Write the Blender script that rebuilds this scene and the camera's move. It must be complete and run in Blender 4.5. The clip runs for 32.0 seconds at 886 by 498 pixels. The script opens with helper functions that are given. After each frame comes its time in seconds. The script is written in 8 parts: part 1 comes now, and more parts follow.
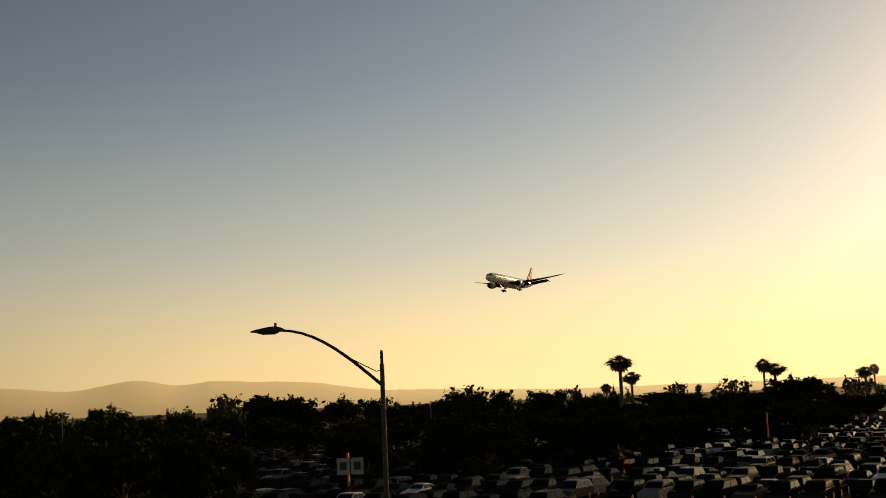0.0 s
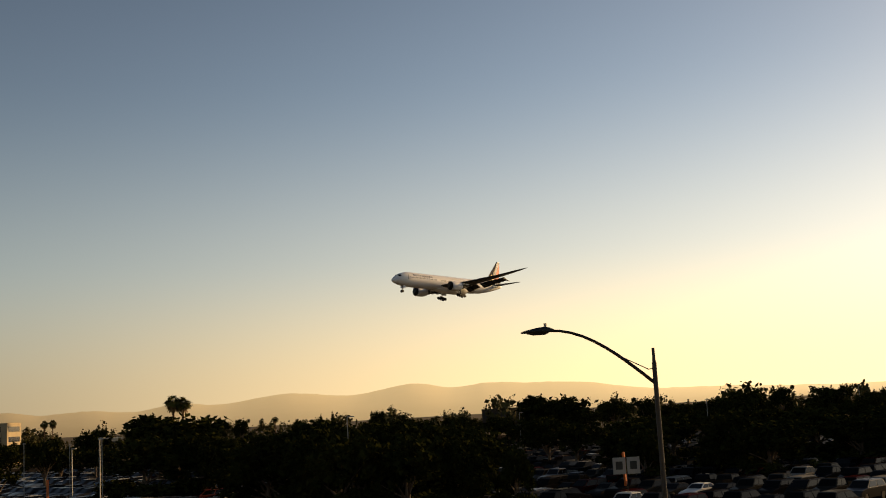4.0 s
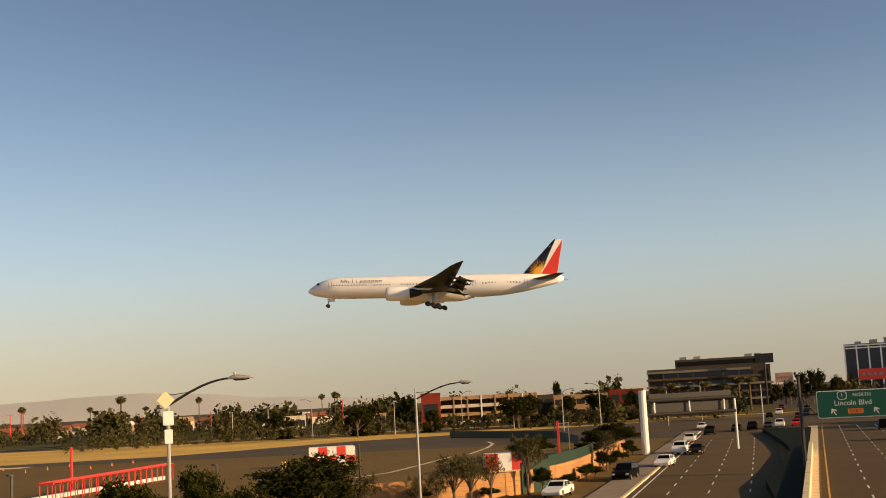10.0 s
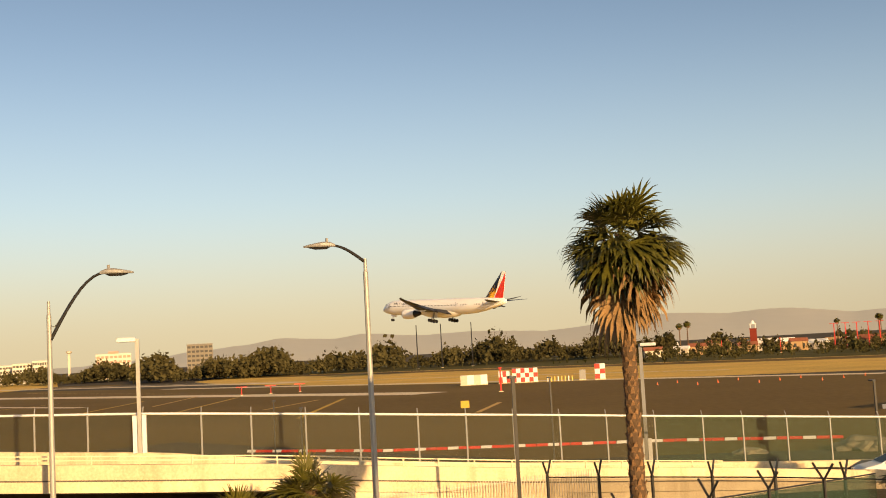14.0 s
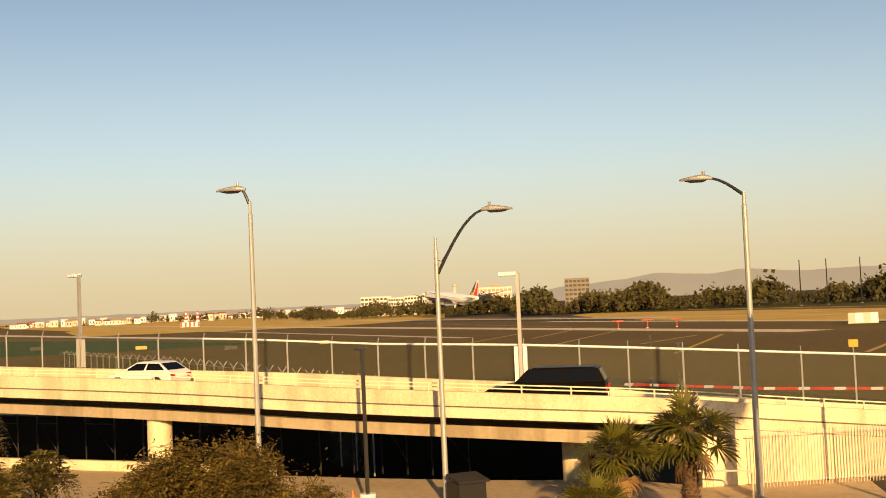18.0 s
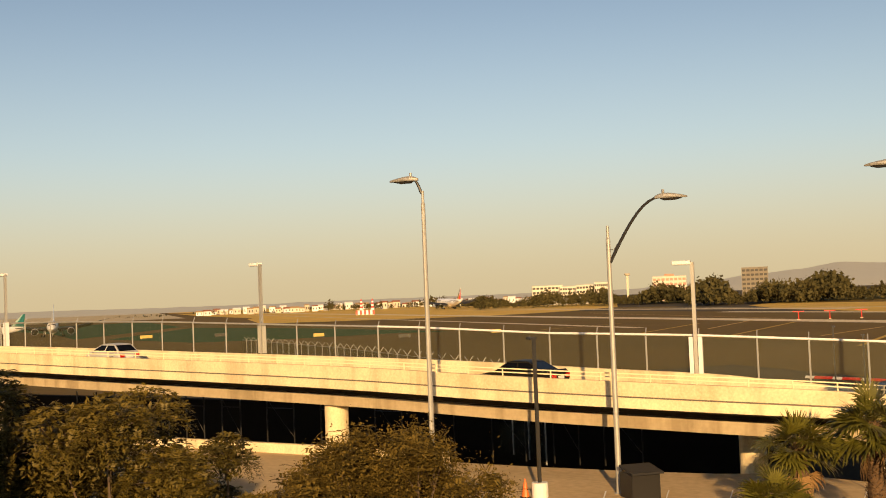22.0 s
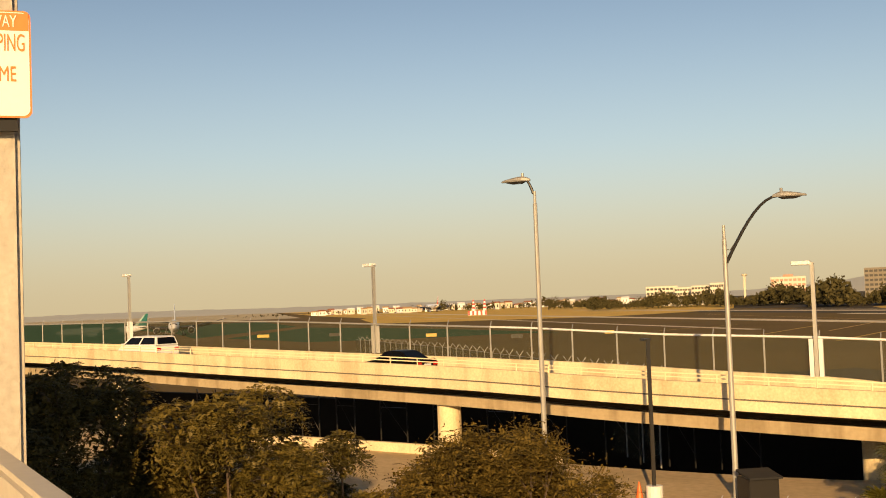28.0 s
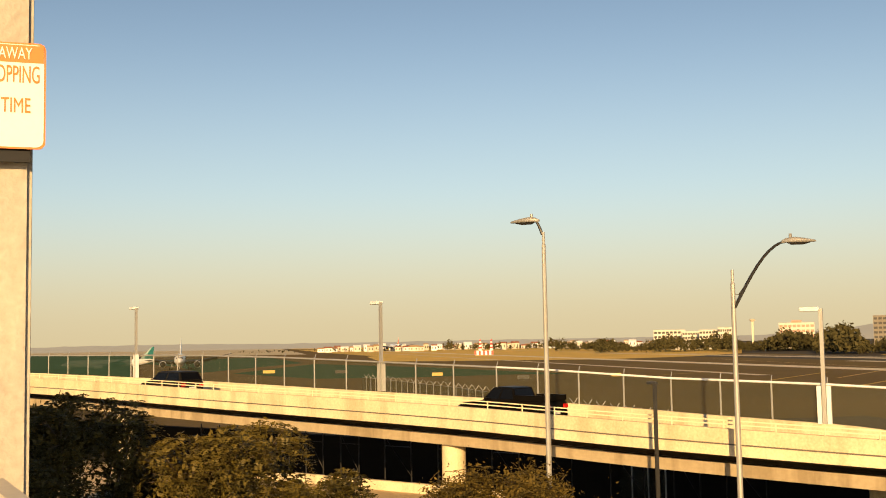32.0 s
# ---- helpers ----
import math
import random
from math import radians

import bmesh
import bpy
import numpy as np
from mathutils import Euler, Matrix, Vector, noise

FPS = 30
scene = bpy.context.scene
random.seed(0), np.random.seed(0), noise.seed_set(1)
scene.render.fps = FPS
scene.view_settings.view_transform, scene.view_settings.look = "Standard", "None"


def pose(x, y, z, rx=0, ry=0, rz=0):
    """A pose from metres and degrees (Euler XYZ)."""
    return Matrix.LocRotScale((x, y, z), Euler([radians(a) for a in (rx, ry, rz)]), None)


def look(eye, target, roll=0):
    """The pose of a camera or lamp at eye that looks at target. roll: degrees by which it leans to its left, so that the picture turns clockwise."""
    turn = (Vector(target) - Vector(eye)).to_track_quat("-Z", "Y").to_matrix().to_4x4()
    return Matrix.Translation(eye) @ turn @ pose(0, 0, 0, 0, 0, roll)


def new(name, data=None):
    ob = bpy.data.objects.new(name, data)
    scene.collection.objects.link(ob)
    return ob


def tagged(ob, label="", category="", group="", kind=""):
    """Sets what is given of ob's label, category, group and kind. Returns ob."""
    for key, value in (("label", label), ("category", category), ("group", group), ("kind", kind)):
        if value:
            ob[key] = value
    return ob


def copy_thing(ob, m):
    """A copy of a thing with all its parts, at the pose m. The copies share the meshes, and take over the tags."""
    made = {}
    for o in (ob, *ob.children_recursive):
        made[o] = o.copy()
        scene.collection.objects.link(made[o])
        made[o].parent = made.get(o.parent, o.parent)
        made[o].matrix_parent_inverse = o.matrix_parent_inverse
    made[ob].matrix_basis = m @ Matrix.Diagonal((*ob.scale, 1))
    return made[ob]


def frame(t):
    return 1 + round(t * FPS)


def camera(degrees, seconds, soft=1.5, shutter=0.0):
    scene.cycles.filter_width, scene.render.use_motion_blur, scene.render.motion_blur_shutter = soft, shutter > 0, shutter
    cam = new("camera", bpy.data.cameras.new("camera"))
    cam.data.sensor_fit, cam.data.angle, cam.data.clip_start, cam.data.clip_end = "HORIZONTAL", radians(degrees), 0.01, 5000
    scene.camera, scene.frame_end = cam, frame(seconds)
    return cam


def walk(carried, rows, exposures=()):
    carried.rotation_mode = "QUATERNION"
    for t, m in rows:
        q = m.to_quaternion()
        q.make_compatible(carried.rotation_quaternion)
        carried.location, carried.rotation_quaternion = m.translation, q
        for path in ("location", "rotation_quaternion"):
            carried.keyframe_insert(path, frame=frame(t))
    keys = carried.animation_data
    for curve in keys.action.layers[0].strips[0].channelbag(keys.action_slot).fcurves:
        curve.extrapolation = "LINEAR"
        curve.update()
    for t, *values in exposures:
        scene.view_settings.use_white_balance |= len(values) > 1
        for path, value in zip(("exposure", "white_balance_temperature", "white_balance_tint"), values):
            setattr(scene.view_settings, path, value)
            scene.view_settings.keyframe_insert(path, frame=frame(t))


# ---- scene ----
EXPOSURES = ((0, -0.47, 8700, 14), (2.5, -0.32, 8200, 15), (5, 0.28, 7350, 17), (6, 0.55, 6850, 17), (7.5, 0.72, 6700, 18), (9, 0.6, 6700, 17), (11, 0.5, 6950, 18), (13, 0.53, 7200, 17), (15.5, 0.56, 7350, 16), (19, 0.48, 7550, 17), (22, 0.36, 7500, 17), (30, 0.34, 7300, 15), (32, 0.5, 7250, 14))
EYE = (0.0, 0.0, 9.5)


def view(yaw, pitch, roll):
    """Camera pose from the compass bearing, the tilt upwards and the lean, in degrees."""
    return pose(*EYE) @ pose(0, 0, 0, 0, 0, -yaw) @ pose(0, 0, 0, 90 + pitch) @ pose(0, 0, 0, 0, 0, roll)


cam = camera(41.74, 32.0, soft=1.0)
walk(cam, [(t, view(a, b, c)) for t, a, b, c in (
    (0, 63.43, 7.4, -2.38), (0.5, 63.04, 7.39, -2.62), (1, 62.33, 7.37, -2.76), (1.5, 61.23, 7.4, -2.8),
    (2, 59.79, 7.47, -2.81), (2.5, 57.97, 7.55, -2.81), (4.5, 47.13, 8.2, -3.23), (5, 43.77, 8.29, -3.22),
    (5.5, 40, 8.14, -3.72), (6, 35.04, 8.01, -3.7), (6.5, 28.91, 7.98, -3.4), (7, 22.16, 7.89, -3.41),
    (7.5, 16.11, 7.72, -3.21), (8, 11, 7.48, -2.97), (8.5, 5.88, 7.26, -2.93), (9, -0, 7.16, -2.81),
    (9.5, -6.33, 7.25, -3.05), (10, -12.61, 7.34, -3), (10.5, -18.65, 7.32, -3.07), (11, -24.64, 7.16, -3.11),
    (11.5, -30.43, 6.8, -3.11), (12, -35.92, 6.44, -3.06), (12.5, -40.95, 6.1, -3), (13, -45.49, 5.74, -2.9),
    (13.5, -49.53, 5.34, -3.05), (14, -53.07, 4.97, -3.08), (14.5, -56.18, 4.59, -3.13), (15, -58.8, 4.24, -3.2),
    (15.5, -61, 3.92, -3.17), (17.5, -69.45, 2.86, -2.79), (18, -71.59, 2.65, -2.5), (18.5, -73.51, 2.47, -2.28),
    (19, -75.14, 2.37, -2.01), (19.5, -76.46, 2.33, -1.98), (20, -77.46, 2.35, -2.02), (20.5, -78.18, 2.38, -2.09),
    (21, -78.82, 2.4, -2.09), (21.5, -79.45, 2.43, -2.2), (22, -80.05, 2.46, -2.28), (22.5, -80.62, 2.47, -2.35),
    (23, -81.24, 2.49, -2.36), (23.5, -81.85, 2.5, -2.38), (24, -82.44, 2.52, -2.36), (24.5, -83.02, 2.55, -2.34),
    (25, -83.55, 2.57, -2.24), (25.5, -84.01, 2.59, -2.22), (27.5, -85.39, 2.62, -2.33), (28, -85.57, 2.7, -2.16),
    (28.5, -85.68, 2.86, -1.89), (29, -85.67, 3.15, -1.62), (29.5, -85.66, 3.44, -1.43), (30, -85.7, 3.72, -1.3),
    (30.5, -85.74, 3.94, -1.21), (31, -85.8, 4.17, -1.17), (31.5, -85.86, 4.43, -1.1), (32, -85.92, 4.63, -1.01),
)], exposures=EXPOSURES)

# ---- light ----
SUN_AZ, SUN_EL = 101.0, 15.0
HAZE_NORTH = (3.3, 2.98, 2.06)
HAZE, HAZE_SUN, HAZE_MIX, HAZE_TOP = (5.4, 4.65, 2.8), (15.0, 11.8, 6.4), 0.92, 0.14
PALE, PALE_SUN, PALE_MIX, PALE_TOP = (4.4, 5.3, 5.3), (11.0, 10.0, 8.0), 0.5, 0.29
world = bpy.data.worlds.new("world")
scene.world = world
world.use_nodes = True
wn = world.node_tree.nodes
sky = wn.new("ShaderNodeTexSky")
sky.sky_type = 'NISHITA'
sky.sun_disc = False
sky.sun_elevation = radians(SUN_EL)
sky.sun_rotation = radians(SUN_AZ)
sky.air_density, sky.dust_density, sky.ozone_density = 1.0, 0.6, 1.8
wn["Background"].inputs["Strength"].default_value = 0.1
# the smog layer that lies along the whole horizon
wl = world.node_tree.links
tc = wn.new("ShaderNodeTexCoord")
sep = wn.new("ShaderNodeSeparateXYZ")
wl.new(tc.outputs["Generated"], sep.inputs[0])
lay = wn.new("ShaderNodeMapRange")
lay.interpolation_type = 'SMOOTHSTEP'
lay.inputs["From Min"].default_value, lay.inputs["From Max"].default_value = -0.02, HAZE_TOP
lay.inputs["To Min"].default_value, lay.inputs["To Max"].default_value = HAZE_MIX, 0.0
wl.new(sep.outputs["Z"], lay.inputs["Value"])
smog = wn.new("ShaderNodeMix")
smog.data_type = 'RGBA'
wl.new(lay.outputs["Result"], smog.inputs["Factor"])
# thin pale air between the smog and the blue
air = wn.new("ShaderNodeMapRange")
air.interpolation_type = 'SMOOTHSTEP'
air.inputs["From Min"].default_value, air.inputs["From Max"].default_value = 0.0, PALE_TOP
air.inputs["To Min"].default_value, air.inputs["To Max"].default_value = PALE_MIX, 0.0
wl.new(sep.outputs["Z"], air.inputs["Value"])
thin = wn.new("ShaderNodeMix")
thin.data_type = 'RGBA'
wl.new(air.outputs["Result"], thin.inputs["Factor"])
wl.new(sky.outputs[0], thin.inputs["A"])
wl.new(thin.outputs["Result"], smog.inputs["A"])
# it glows towards the sun
sd = wn.new("ShaderNodeVectorMath")
sd.operation = 'DOT_PRODUCT'
wl.new(tc.outputs["Generated"], sd.inputs[0])
sd.inputs[1].default_value = (math.sin(radians(SUN_AZ)), math.cos(radians(SUN_AZ)), 0)
glow = wn.new("ShaderNodeMapRange")
glow.interpolation_type = 'SMOOTHSTEP'
glow.inputs["From Min"].default_value, glow.inputs["From Max"].default_value = 0.1, 1.0
wl.new(sd.outputs["Value"], glow.inputs["Value"])
side = wn.new("ShaderNodeMapRange")
side.interpolation_type = 'SMOOTHSTEP'
side.inputs["From Min"].default_value, side.inputs["From Max"].default_value = -0.95, -0.3
wl.new(sd.outputs["Value"], side.inputs["Value"])
dull = wn.new("ShaderNodeMix")
dull.data_type = 'RGBA'
wl.new(side.outputs["Result"], dull.inputs["Factor"])
dull.inputs["A"].default_value, dull.inputs["B"].default_value = (*HAZE, 1), (*HAZE_NORTH, 1)
tone = wn.new("ShaderNodeMix")
tone.data_type = 'RGBA'
wl.new(glow.outputs["Result"], tone.inputs["Factor"])
wl.new(dull.outputs["Result"], tone.inputs["A"])
tone.inputs["B"].default_value = (*HAZE_SUN, 1)
wl.new(tone.outputs["Result"], smog.inputs["B"])
tint = wn.new("ShaderNodeMix")
tint.data_type = 'RGBA'
wl.new(glow.outputs["Result"], tint.inputs["Factor"])
tint.inputs["A"].default_value, tint.inputs["B"].default_value = (*PALE, 1), (*PALE_SUN, 1)
wl.new(tint.outputs["Result"], thin.inputs["B"])
# the air darkens towards the zenith and away from the sun
up = wn.new("ShaderNodeMapRange")
up.interpolation_type = 'SMOOTHSTEP'
up.inputs["From Min"].default_value, up.inputs["From Max"].default_value = 0.1, 0.62
up.inputs["To Min"].default_value, up.inputs["To Max"].default_value = 1.0, 0.55
wl.new(sep.outputs["Z"], up.inputs["Value"])
off = wn.new("ShaderNodeMapRange")
off.interpolation_type = 'SMOOTHSTEP'
off.inputs["From Min"].default_value, off.inputs["From Max"].default_value = 0.2, 1.0
off.inputs["To Min"].default_value, off.inputs["To Max"].default_value = 0.9, 1.2
wl.new(sd.outputs["Value"], off.inputs["Value"])
deep = wn.new("ShaderNodeMath")
deep.operation = 'MULTIPLY'
wl.new(up.outputs["Result"], deep.inputs[0])
wl.new(off.outputs["Result"], deep.inputs[1])
shade = wn.new("ShaderNodeVectorMath")
shade.operation = 'SCALE'
wl.new(smog.outputs["Result"], shade.inputs[0])
wl.new(deep.outputs[0], shade.inputs["Scale"])
wl.new(shade.outputs[0], wn["Background"].inputs[0])
sun_data = bpy.data.lights.new("sun", 'SUN')
sun_data.energy, sun_data.angle, sun_data.color = 5.0, radians(0.5), (1.0, 0.69, 0.33)
sun = new("sun", sun_data)
sun.matrix_world = look((0, 0, 50), (-math.sin(radians(SUN_AZ)), -math.cos(radians(SUN_AZ)), 50 - math.tan(radians(SUN_EL))))


# ---- materials ----
def mat(name, color, rough=0.7, metal=0.0, var=0.25, scale=1.0, bump=0.0, color2=None, fine=12.0, spec=0.5, emit=None):
    """A surface with stains at one scale and grain at another, in metres."""
    m = bpy.data.materials.new(name)
    m.use_nodes = True
    nt = m.node_tree
    b = nt.nodes["Principled BSDF"]
    b.inputs["Roughness"].default_value = rough
    b.inputs["Metallic"].default_value = metal
    b.inputs["Specular IOR Level"].default_value = spec
    if emit:
        b.inputs["Emission Color"].default_value = (*emit[:3], 1)
        b.inputs["Emission Strength"].default_value = emit[3]
    if var <= 0:
        b.inputs["Base Color"].default_value = (*color, 1)
        return m
    tc = nt.nodes.new("ShaderNodeTexCoord")
    n1 = nt.nodes.new("ShaderNodeTexNoise")
    n1.inputs["Scale"].default_value = scale
    n1.inputs["Detail"].default_value = 4
    n2 = nt.nodes.new("ShaderNodeTexNoise")
    n2.inputs["Scale"].default_value = scale * fine
    n2.inputs["Detail"].default_value = 3
    oi = nt.nodes.new("ShaderNodeObjectInfo")
    nt.links.new(tc.outputs["Object"], n1.inputs["Vector"])
    nt.links.new(tc.outputs["Object"], n2.inputs["Vector"])
    add = nt.nodes.new("ShaderNodeMath")
    add.operation = 'ADD'
    nt.links.new(n1.outputs["Fac"], add.inputs[0])
    nt.links.new(n2.outputs["Fac"], add.inputs[1])
    add2 = nt.nodes.new("ShaderNodeMath")
    add2.operation = 'MULTIPLY_ADD'
    add2.inputs[1].default_value = 0.25
    nt.links.new(oi.outputs["Random"], add2.inputs[0])
    nt.links.new(add.outputs[0], add2.inputs[2])
    ramp = nt.nodes.new("ShaderNodeValToRGB")
    c2 = color2 or tuple(c * (1 - var) for c in color)
    ramp.color_ramp.elements[0].position, ramp.color_ramp.elements[1].position = 0.33, 0.72
    ramp.color_ramp.elements[0].color = (*c2, 1)
    ramp.color_ramp.elements[1].color = (*color, 1)
    half = nt.nodes.new("ShaderNodeMath")
    half.operation = 'MULTIPLY'
    half.inputs[1].default_value = 0.47
    nt.links.new(add2.outputs[0], half.inputs[0])
    nt.links.new(half.outputs[0], ramp.inputs[0])
    nt.links.new(ramp.outputs[0], b.inputs["Base Color"])
    if bump:
        bp = nt.nodes.new("ShaderNodeBump")
        bp.inputs["Strength"].default_value = bump
        bp.inputs["Distance"].default_value = 0.03
        nt.links.new(n2.outputs["Fac"], bp.inputs["Height"])
        nt.links.new(bp.outputs[0], b.inputs["Normal"])
    return m


M = {
    "ground": mat("dry_ground", (0.11, 0.088, 0.058), 0.95, scale=0.05, color2=(0.06, 0.05, 0.034), fine=30, spec=0.1),
    "asphalt": mat("asphalt", (0.125, 0.082, 0.032), 0.95, scale=0.12, color2=(0.078, 0.052, 0.022), fine=40, spec=0.15),
    "apron": mat("airfield_asphalt", (0.205, 0.134, 0.042), 0.95, scale=0.02, color2=(0.115, 0.076, 0.025), fine=40, spec=0.1),
    "grass": mat("dry_grass", (0.84, 0.54, 0.13), 0.95, scale=0.05, color2=(0.42, 0.28, 0.075), fine=18, spec=0.1),
    "green": mat("green_turf", (0.025, 0.10, 0.04), 0.95, scale=0.05, fine=30, spec=0.1),
    "concrete": mat("concrete", (0.82, 0.69, 0.45), 0.9, scale=0.7, color2=(0.55, 0.43, 0.27), fine=14, bump=0.2),
    "white": mat("white_paint", (0.78, 0.77, 0.74), 0.5, scale=0.8, var=0.12),
    "yellow": mat("yellow_paint", (0.65, 0.38, 0.05), 0.7, scale=0.5, var=0.3),
    "red": mat("red_paint", (0.65, 0.05, 0.03), 0.5, scale=0.8, var=0.2),
    "orange": mat("orange_plastic", (0.8, 0.16, 0.03), 0.5, scale=2, var=0.15),
    "steel": mat("galvanized_steel", (0.42, 0.41, 0.38), 0.55, 0.35, scale=2, var=0.25),
    "dark": mat("dark_bronze_steel", (0.03, 0.028, 0.026), 0.45, 0.4, scale=2, var=0.2),
    "black": mat("black_rubber", (0.015, 0.015, 0.016), 0.8, scale=3, var=0.2),
    "glass": mat("dark_glass", (0.004, 0.004, 0.004), 0.1, 0.0, var=0, spec=0.2),
    "bark": mat("bark", (0.13, 0.09, 0.06), 0.95, scale=3, bump=0.5),
    "leaf": mat("leaves", (0.038, 0.04, 0.010), 0.85, scale=1.2, color2=(0.012, 0.015, 0.005), spec=0.0),
    "leaf2": mat("warm_leaves", (0.17, 0.115, 0.026), 0.8, scale=2.5, color2=(0.025, 0.02, 0.006), spec=0.15),
    "palm": mat("palm_leaf", (0.16, 0.14, 0.02), 0.4, scale=1.8, color2=(0.014, 0.02, 0.005), spec=0.4),
    "deadpalm": mat("dry_palm_leaf", (0.33, 0.185, 0.065), 0.8, scale=2.4, color2=(0.06, 0.035, 0.014)),
    "brick": mat("tan_block", (0.46, 0.235, 0.085), 0.9, scale=0.6, color2=(0.31, 0.155, 0.06)),
    "hill": mat("hazy_hill", (0.20, 0.17, 0.15), 1.0, scale=0.002, var=0.15),
    "stucco": mat("stucco", (0.66, 0.57, 0.44), 0.9, scale=0.3),
    "mast": mat("sign_green", (0.0, 0.10, 0.055), 0.45, scale=1, var=0.12),
}


# ---- mesh helpers ----
def box(bm, x0, y0, z0, x1, y1, z1, m=None):
    vs = [bm.verts.new((x, y, z)) for z in (z0, z1) for x, y in ((x0, y0), (x1, y0), (x1, y1), (x0, y1))]
    if m is not None:
        for v in vs:
            v.co = m @ v.co
    for f in ((3, 2, 1, 0), (4, 5, 6, 7), (0, 1, 5, 4), (1, 2, 6, 5), (2, 3, 7, 6), (3, 0, 4, 7)):
        bm.faces.new([vs[i] for i in f])


def tube(bm, pts, radii, n=8, cap=True):
    """A round bar through points, one radius each."""
    rings = []
    pts = [Vector(p) for p in pts]
    for i, p in enumerate(pts):
        d = (pts[min(i + 1, len(pts) - 1)] - pts[max(i - 1, 0)]).normalized()
        a = d.orthogonal().normalized() if i == 0 else (a - d * a.dot(d)).normalized()
        b = d.cross(a)
        r = radii[i] if isinstance(radii, (list, tuple)) else radii
        rings.append([bm.verts.new(p + (a * math.cos(2 * math.pi * k / n) + b * math.sin(2 * math.pi * k / n)) * r) for k in range(n)])
    for q, w in zip(rings, rings[1:]):
        for k in range(n):
            bm.faces.new((q[k], q[(k + 1) % n], w[(k + 1) % n], w[k]))
    if cap:
        bm.faces.new(rings[0][::-1])
        bm.faces.new(rings[-1])


def strip(bm, left, right):
    vl, vr = [bm.verts.new(p) for p in left], [bm.verts.new(p) for p in right]
    for i in range(len(vl) - 1):
        bm.faces.new((vl[i], vr[i], vr[i + 1], vl[i + 1]))


def mesh_of(name, bm, material, smooth=False):
    me = bpy.data.meshes.new(name)
    bmesh.ops.recalc_face_normals(bm, faces=bm.faces)
    bm.to_mesh(me)
    bm.free()
    for m in (material if isinstance(material, (list, tuple)) else [material]):
        me.materials.append(m)
    if smooth:
        me.polygons.foreach_set("use_smooth", [True] * len(me.polygons))
    return me


def part(name, bm, material, parent, label="", smooth=False):
    ob = new(name, mesh_of(name, bm, material, smooth))
    ob.parent = parent
    if label:
        ob["label"] = label
    return ob


def thing(name, label, category, m=None, group="", kind=""):
    ob = new(name)
    ob.empty_display_size = 0.3
    if m is not None:
        ob.matrix_basis = m
    return tagged(ob, label, category, group, kind)


def solid(name, bm, material, label, category, group="", kind="", smooth=False):
    return tagged(new(name, mesh_of(name, bm, material, smooth)), label, category, group, kind)


def spline(pts, step=2.0):
    """A smooth line through points, sampled at even steps."""
    out = []
    for i in range(len(pts) - 1):
        a, b = Vector(pts[i]), Vector(pts[i + 1])
        p, q = Vector(pts[max(i - 1, 0)]), Vector(pts[min(i + 2, len(pts) - 1)])
        n = max(1, round((b - a).length / step))
        for k in range(n):
            f = k / n
            out.append(0.5 * (2 * a + (b - p) * f + (2 * p - 5 * a + 4 * b - q) * f * f + (3 * a - p - 3 * b + q) * f ** 3))
    out.append(Vector(pts[-1]))
    return out


def polar(az, d, z=0.0):
    return Vector((d * math.sin(radians(az)), d * math.cos(radians(az)), z))


M["darkgreen"] = mat("dark_green_screen", (0.010, 0.015, 0.010), 0.95, scale=0.8, spec=0.05)
M["fencerail"] = mat("pale_fence_rail", (0.84, 0.82, 0.76), 0.6, scale=2, var=0.1)
# Near-black stand-in for the shade under the bridge.
M["undershade"] = mat("underpass_shade", (0.018, 0.015, 0.012), 1.0, scale=0.5, spec=0.05)
M["facade"] = mat("brown_brick_facade", (0.13, 0.075, 0.04), 0.9, scale=0.3, spec=0.2)
M["palerail"] = mat("weathered_cream_rail", (0.82, 0.70, 0.46), 0.7, scale=2, var=0.12, spec=0.2)
# Dark concrete with the shade beneath the deck painted into its colour.
M["deckshade"] = mat("shade_dark_concrete", (0.07, 0.055, 0.036), 0.95, scale=0.4, color2=(0.035, 0.028, 0.02), spec=0.1)
M["mortar"] = mat("mortar", (0.16, 0.13, 0.10), 0.95, scale=2)
M["concrete2"] = mat("girder_concrete", (0.46, 0.37, 0.24), 0.9, scale=0.4, color2=(0.34, 0.27, 0.17), bump=0.15)
M["yard"] = mat("pale_asphalt", (0.62, 0.46, 0.26), 0.9, scale=0.15, color2=(0.40, 0.29, 0.16), fine=20)
M["cream"] = mat("cream_paint", (0.62, 0.56, 0.46), 0.55, scale=1.5, var=0.15)
M["stained"] = mat("stained_concrete", (0.50, 0.46, 0.39), 0.92, scale=1.3, color2=(0.30, 0.27, 0.22), fine=18, bump=0.35)
M["navy"] = mat("navy_paint", (0.006, 0.008, 0.022), 0.5, var=0)
M["gold"] = mat("gold_paint", (0.85, 0.42, 0.03), 0.35, var=0)
M["scarlet"] = mat("scarlet_paint", (0.75, 0.05, 0.025), 0.35, var=0)
M["plane"] = mat("aircraft_white", (0.92, 0.91, 0.90), 0.25, scale=0.2, var=0.04)
M["wing"] = mat("wing_grey", (0.022, 0.023, 0.03), 0.5, scale=0.3, var=0.1)
M["teal"] = mat("teal_paint", (0.0, 0.11, 0.10), 0.4, var=0)
M["signorange"] = mat("sign_orange", (0.85, 0.20, 0.03), 0.5, scale=4, var=0.08)
M["signwhite"] = mat("sign_white", (0.82, 0.80, 0.74), 0.45, scale=4, var=0.06)
M["roofred"] = mat("clay_roof", (0.30, 0.10, 0.05), 0.85, scale=0.5)
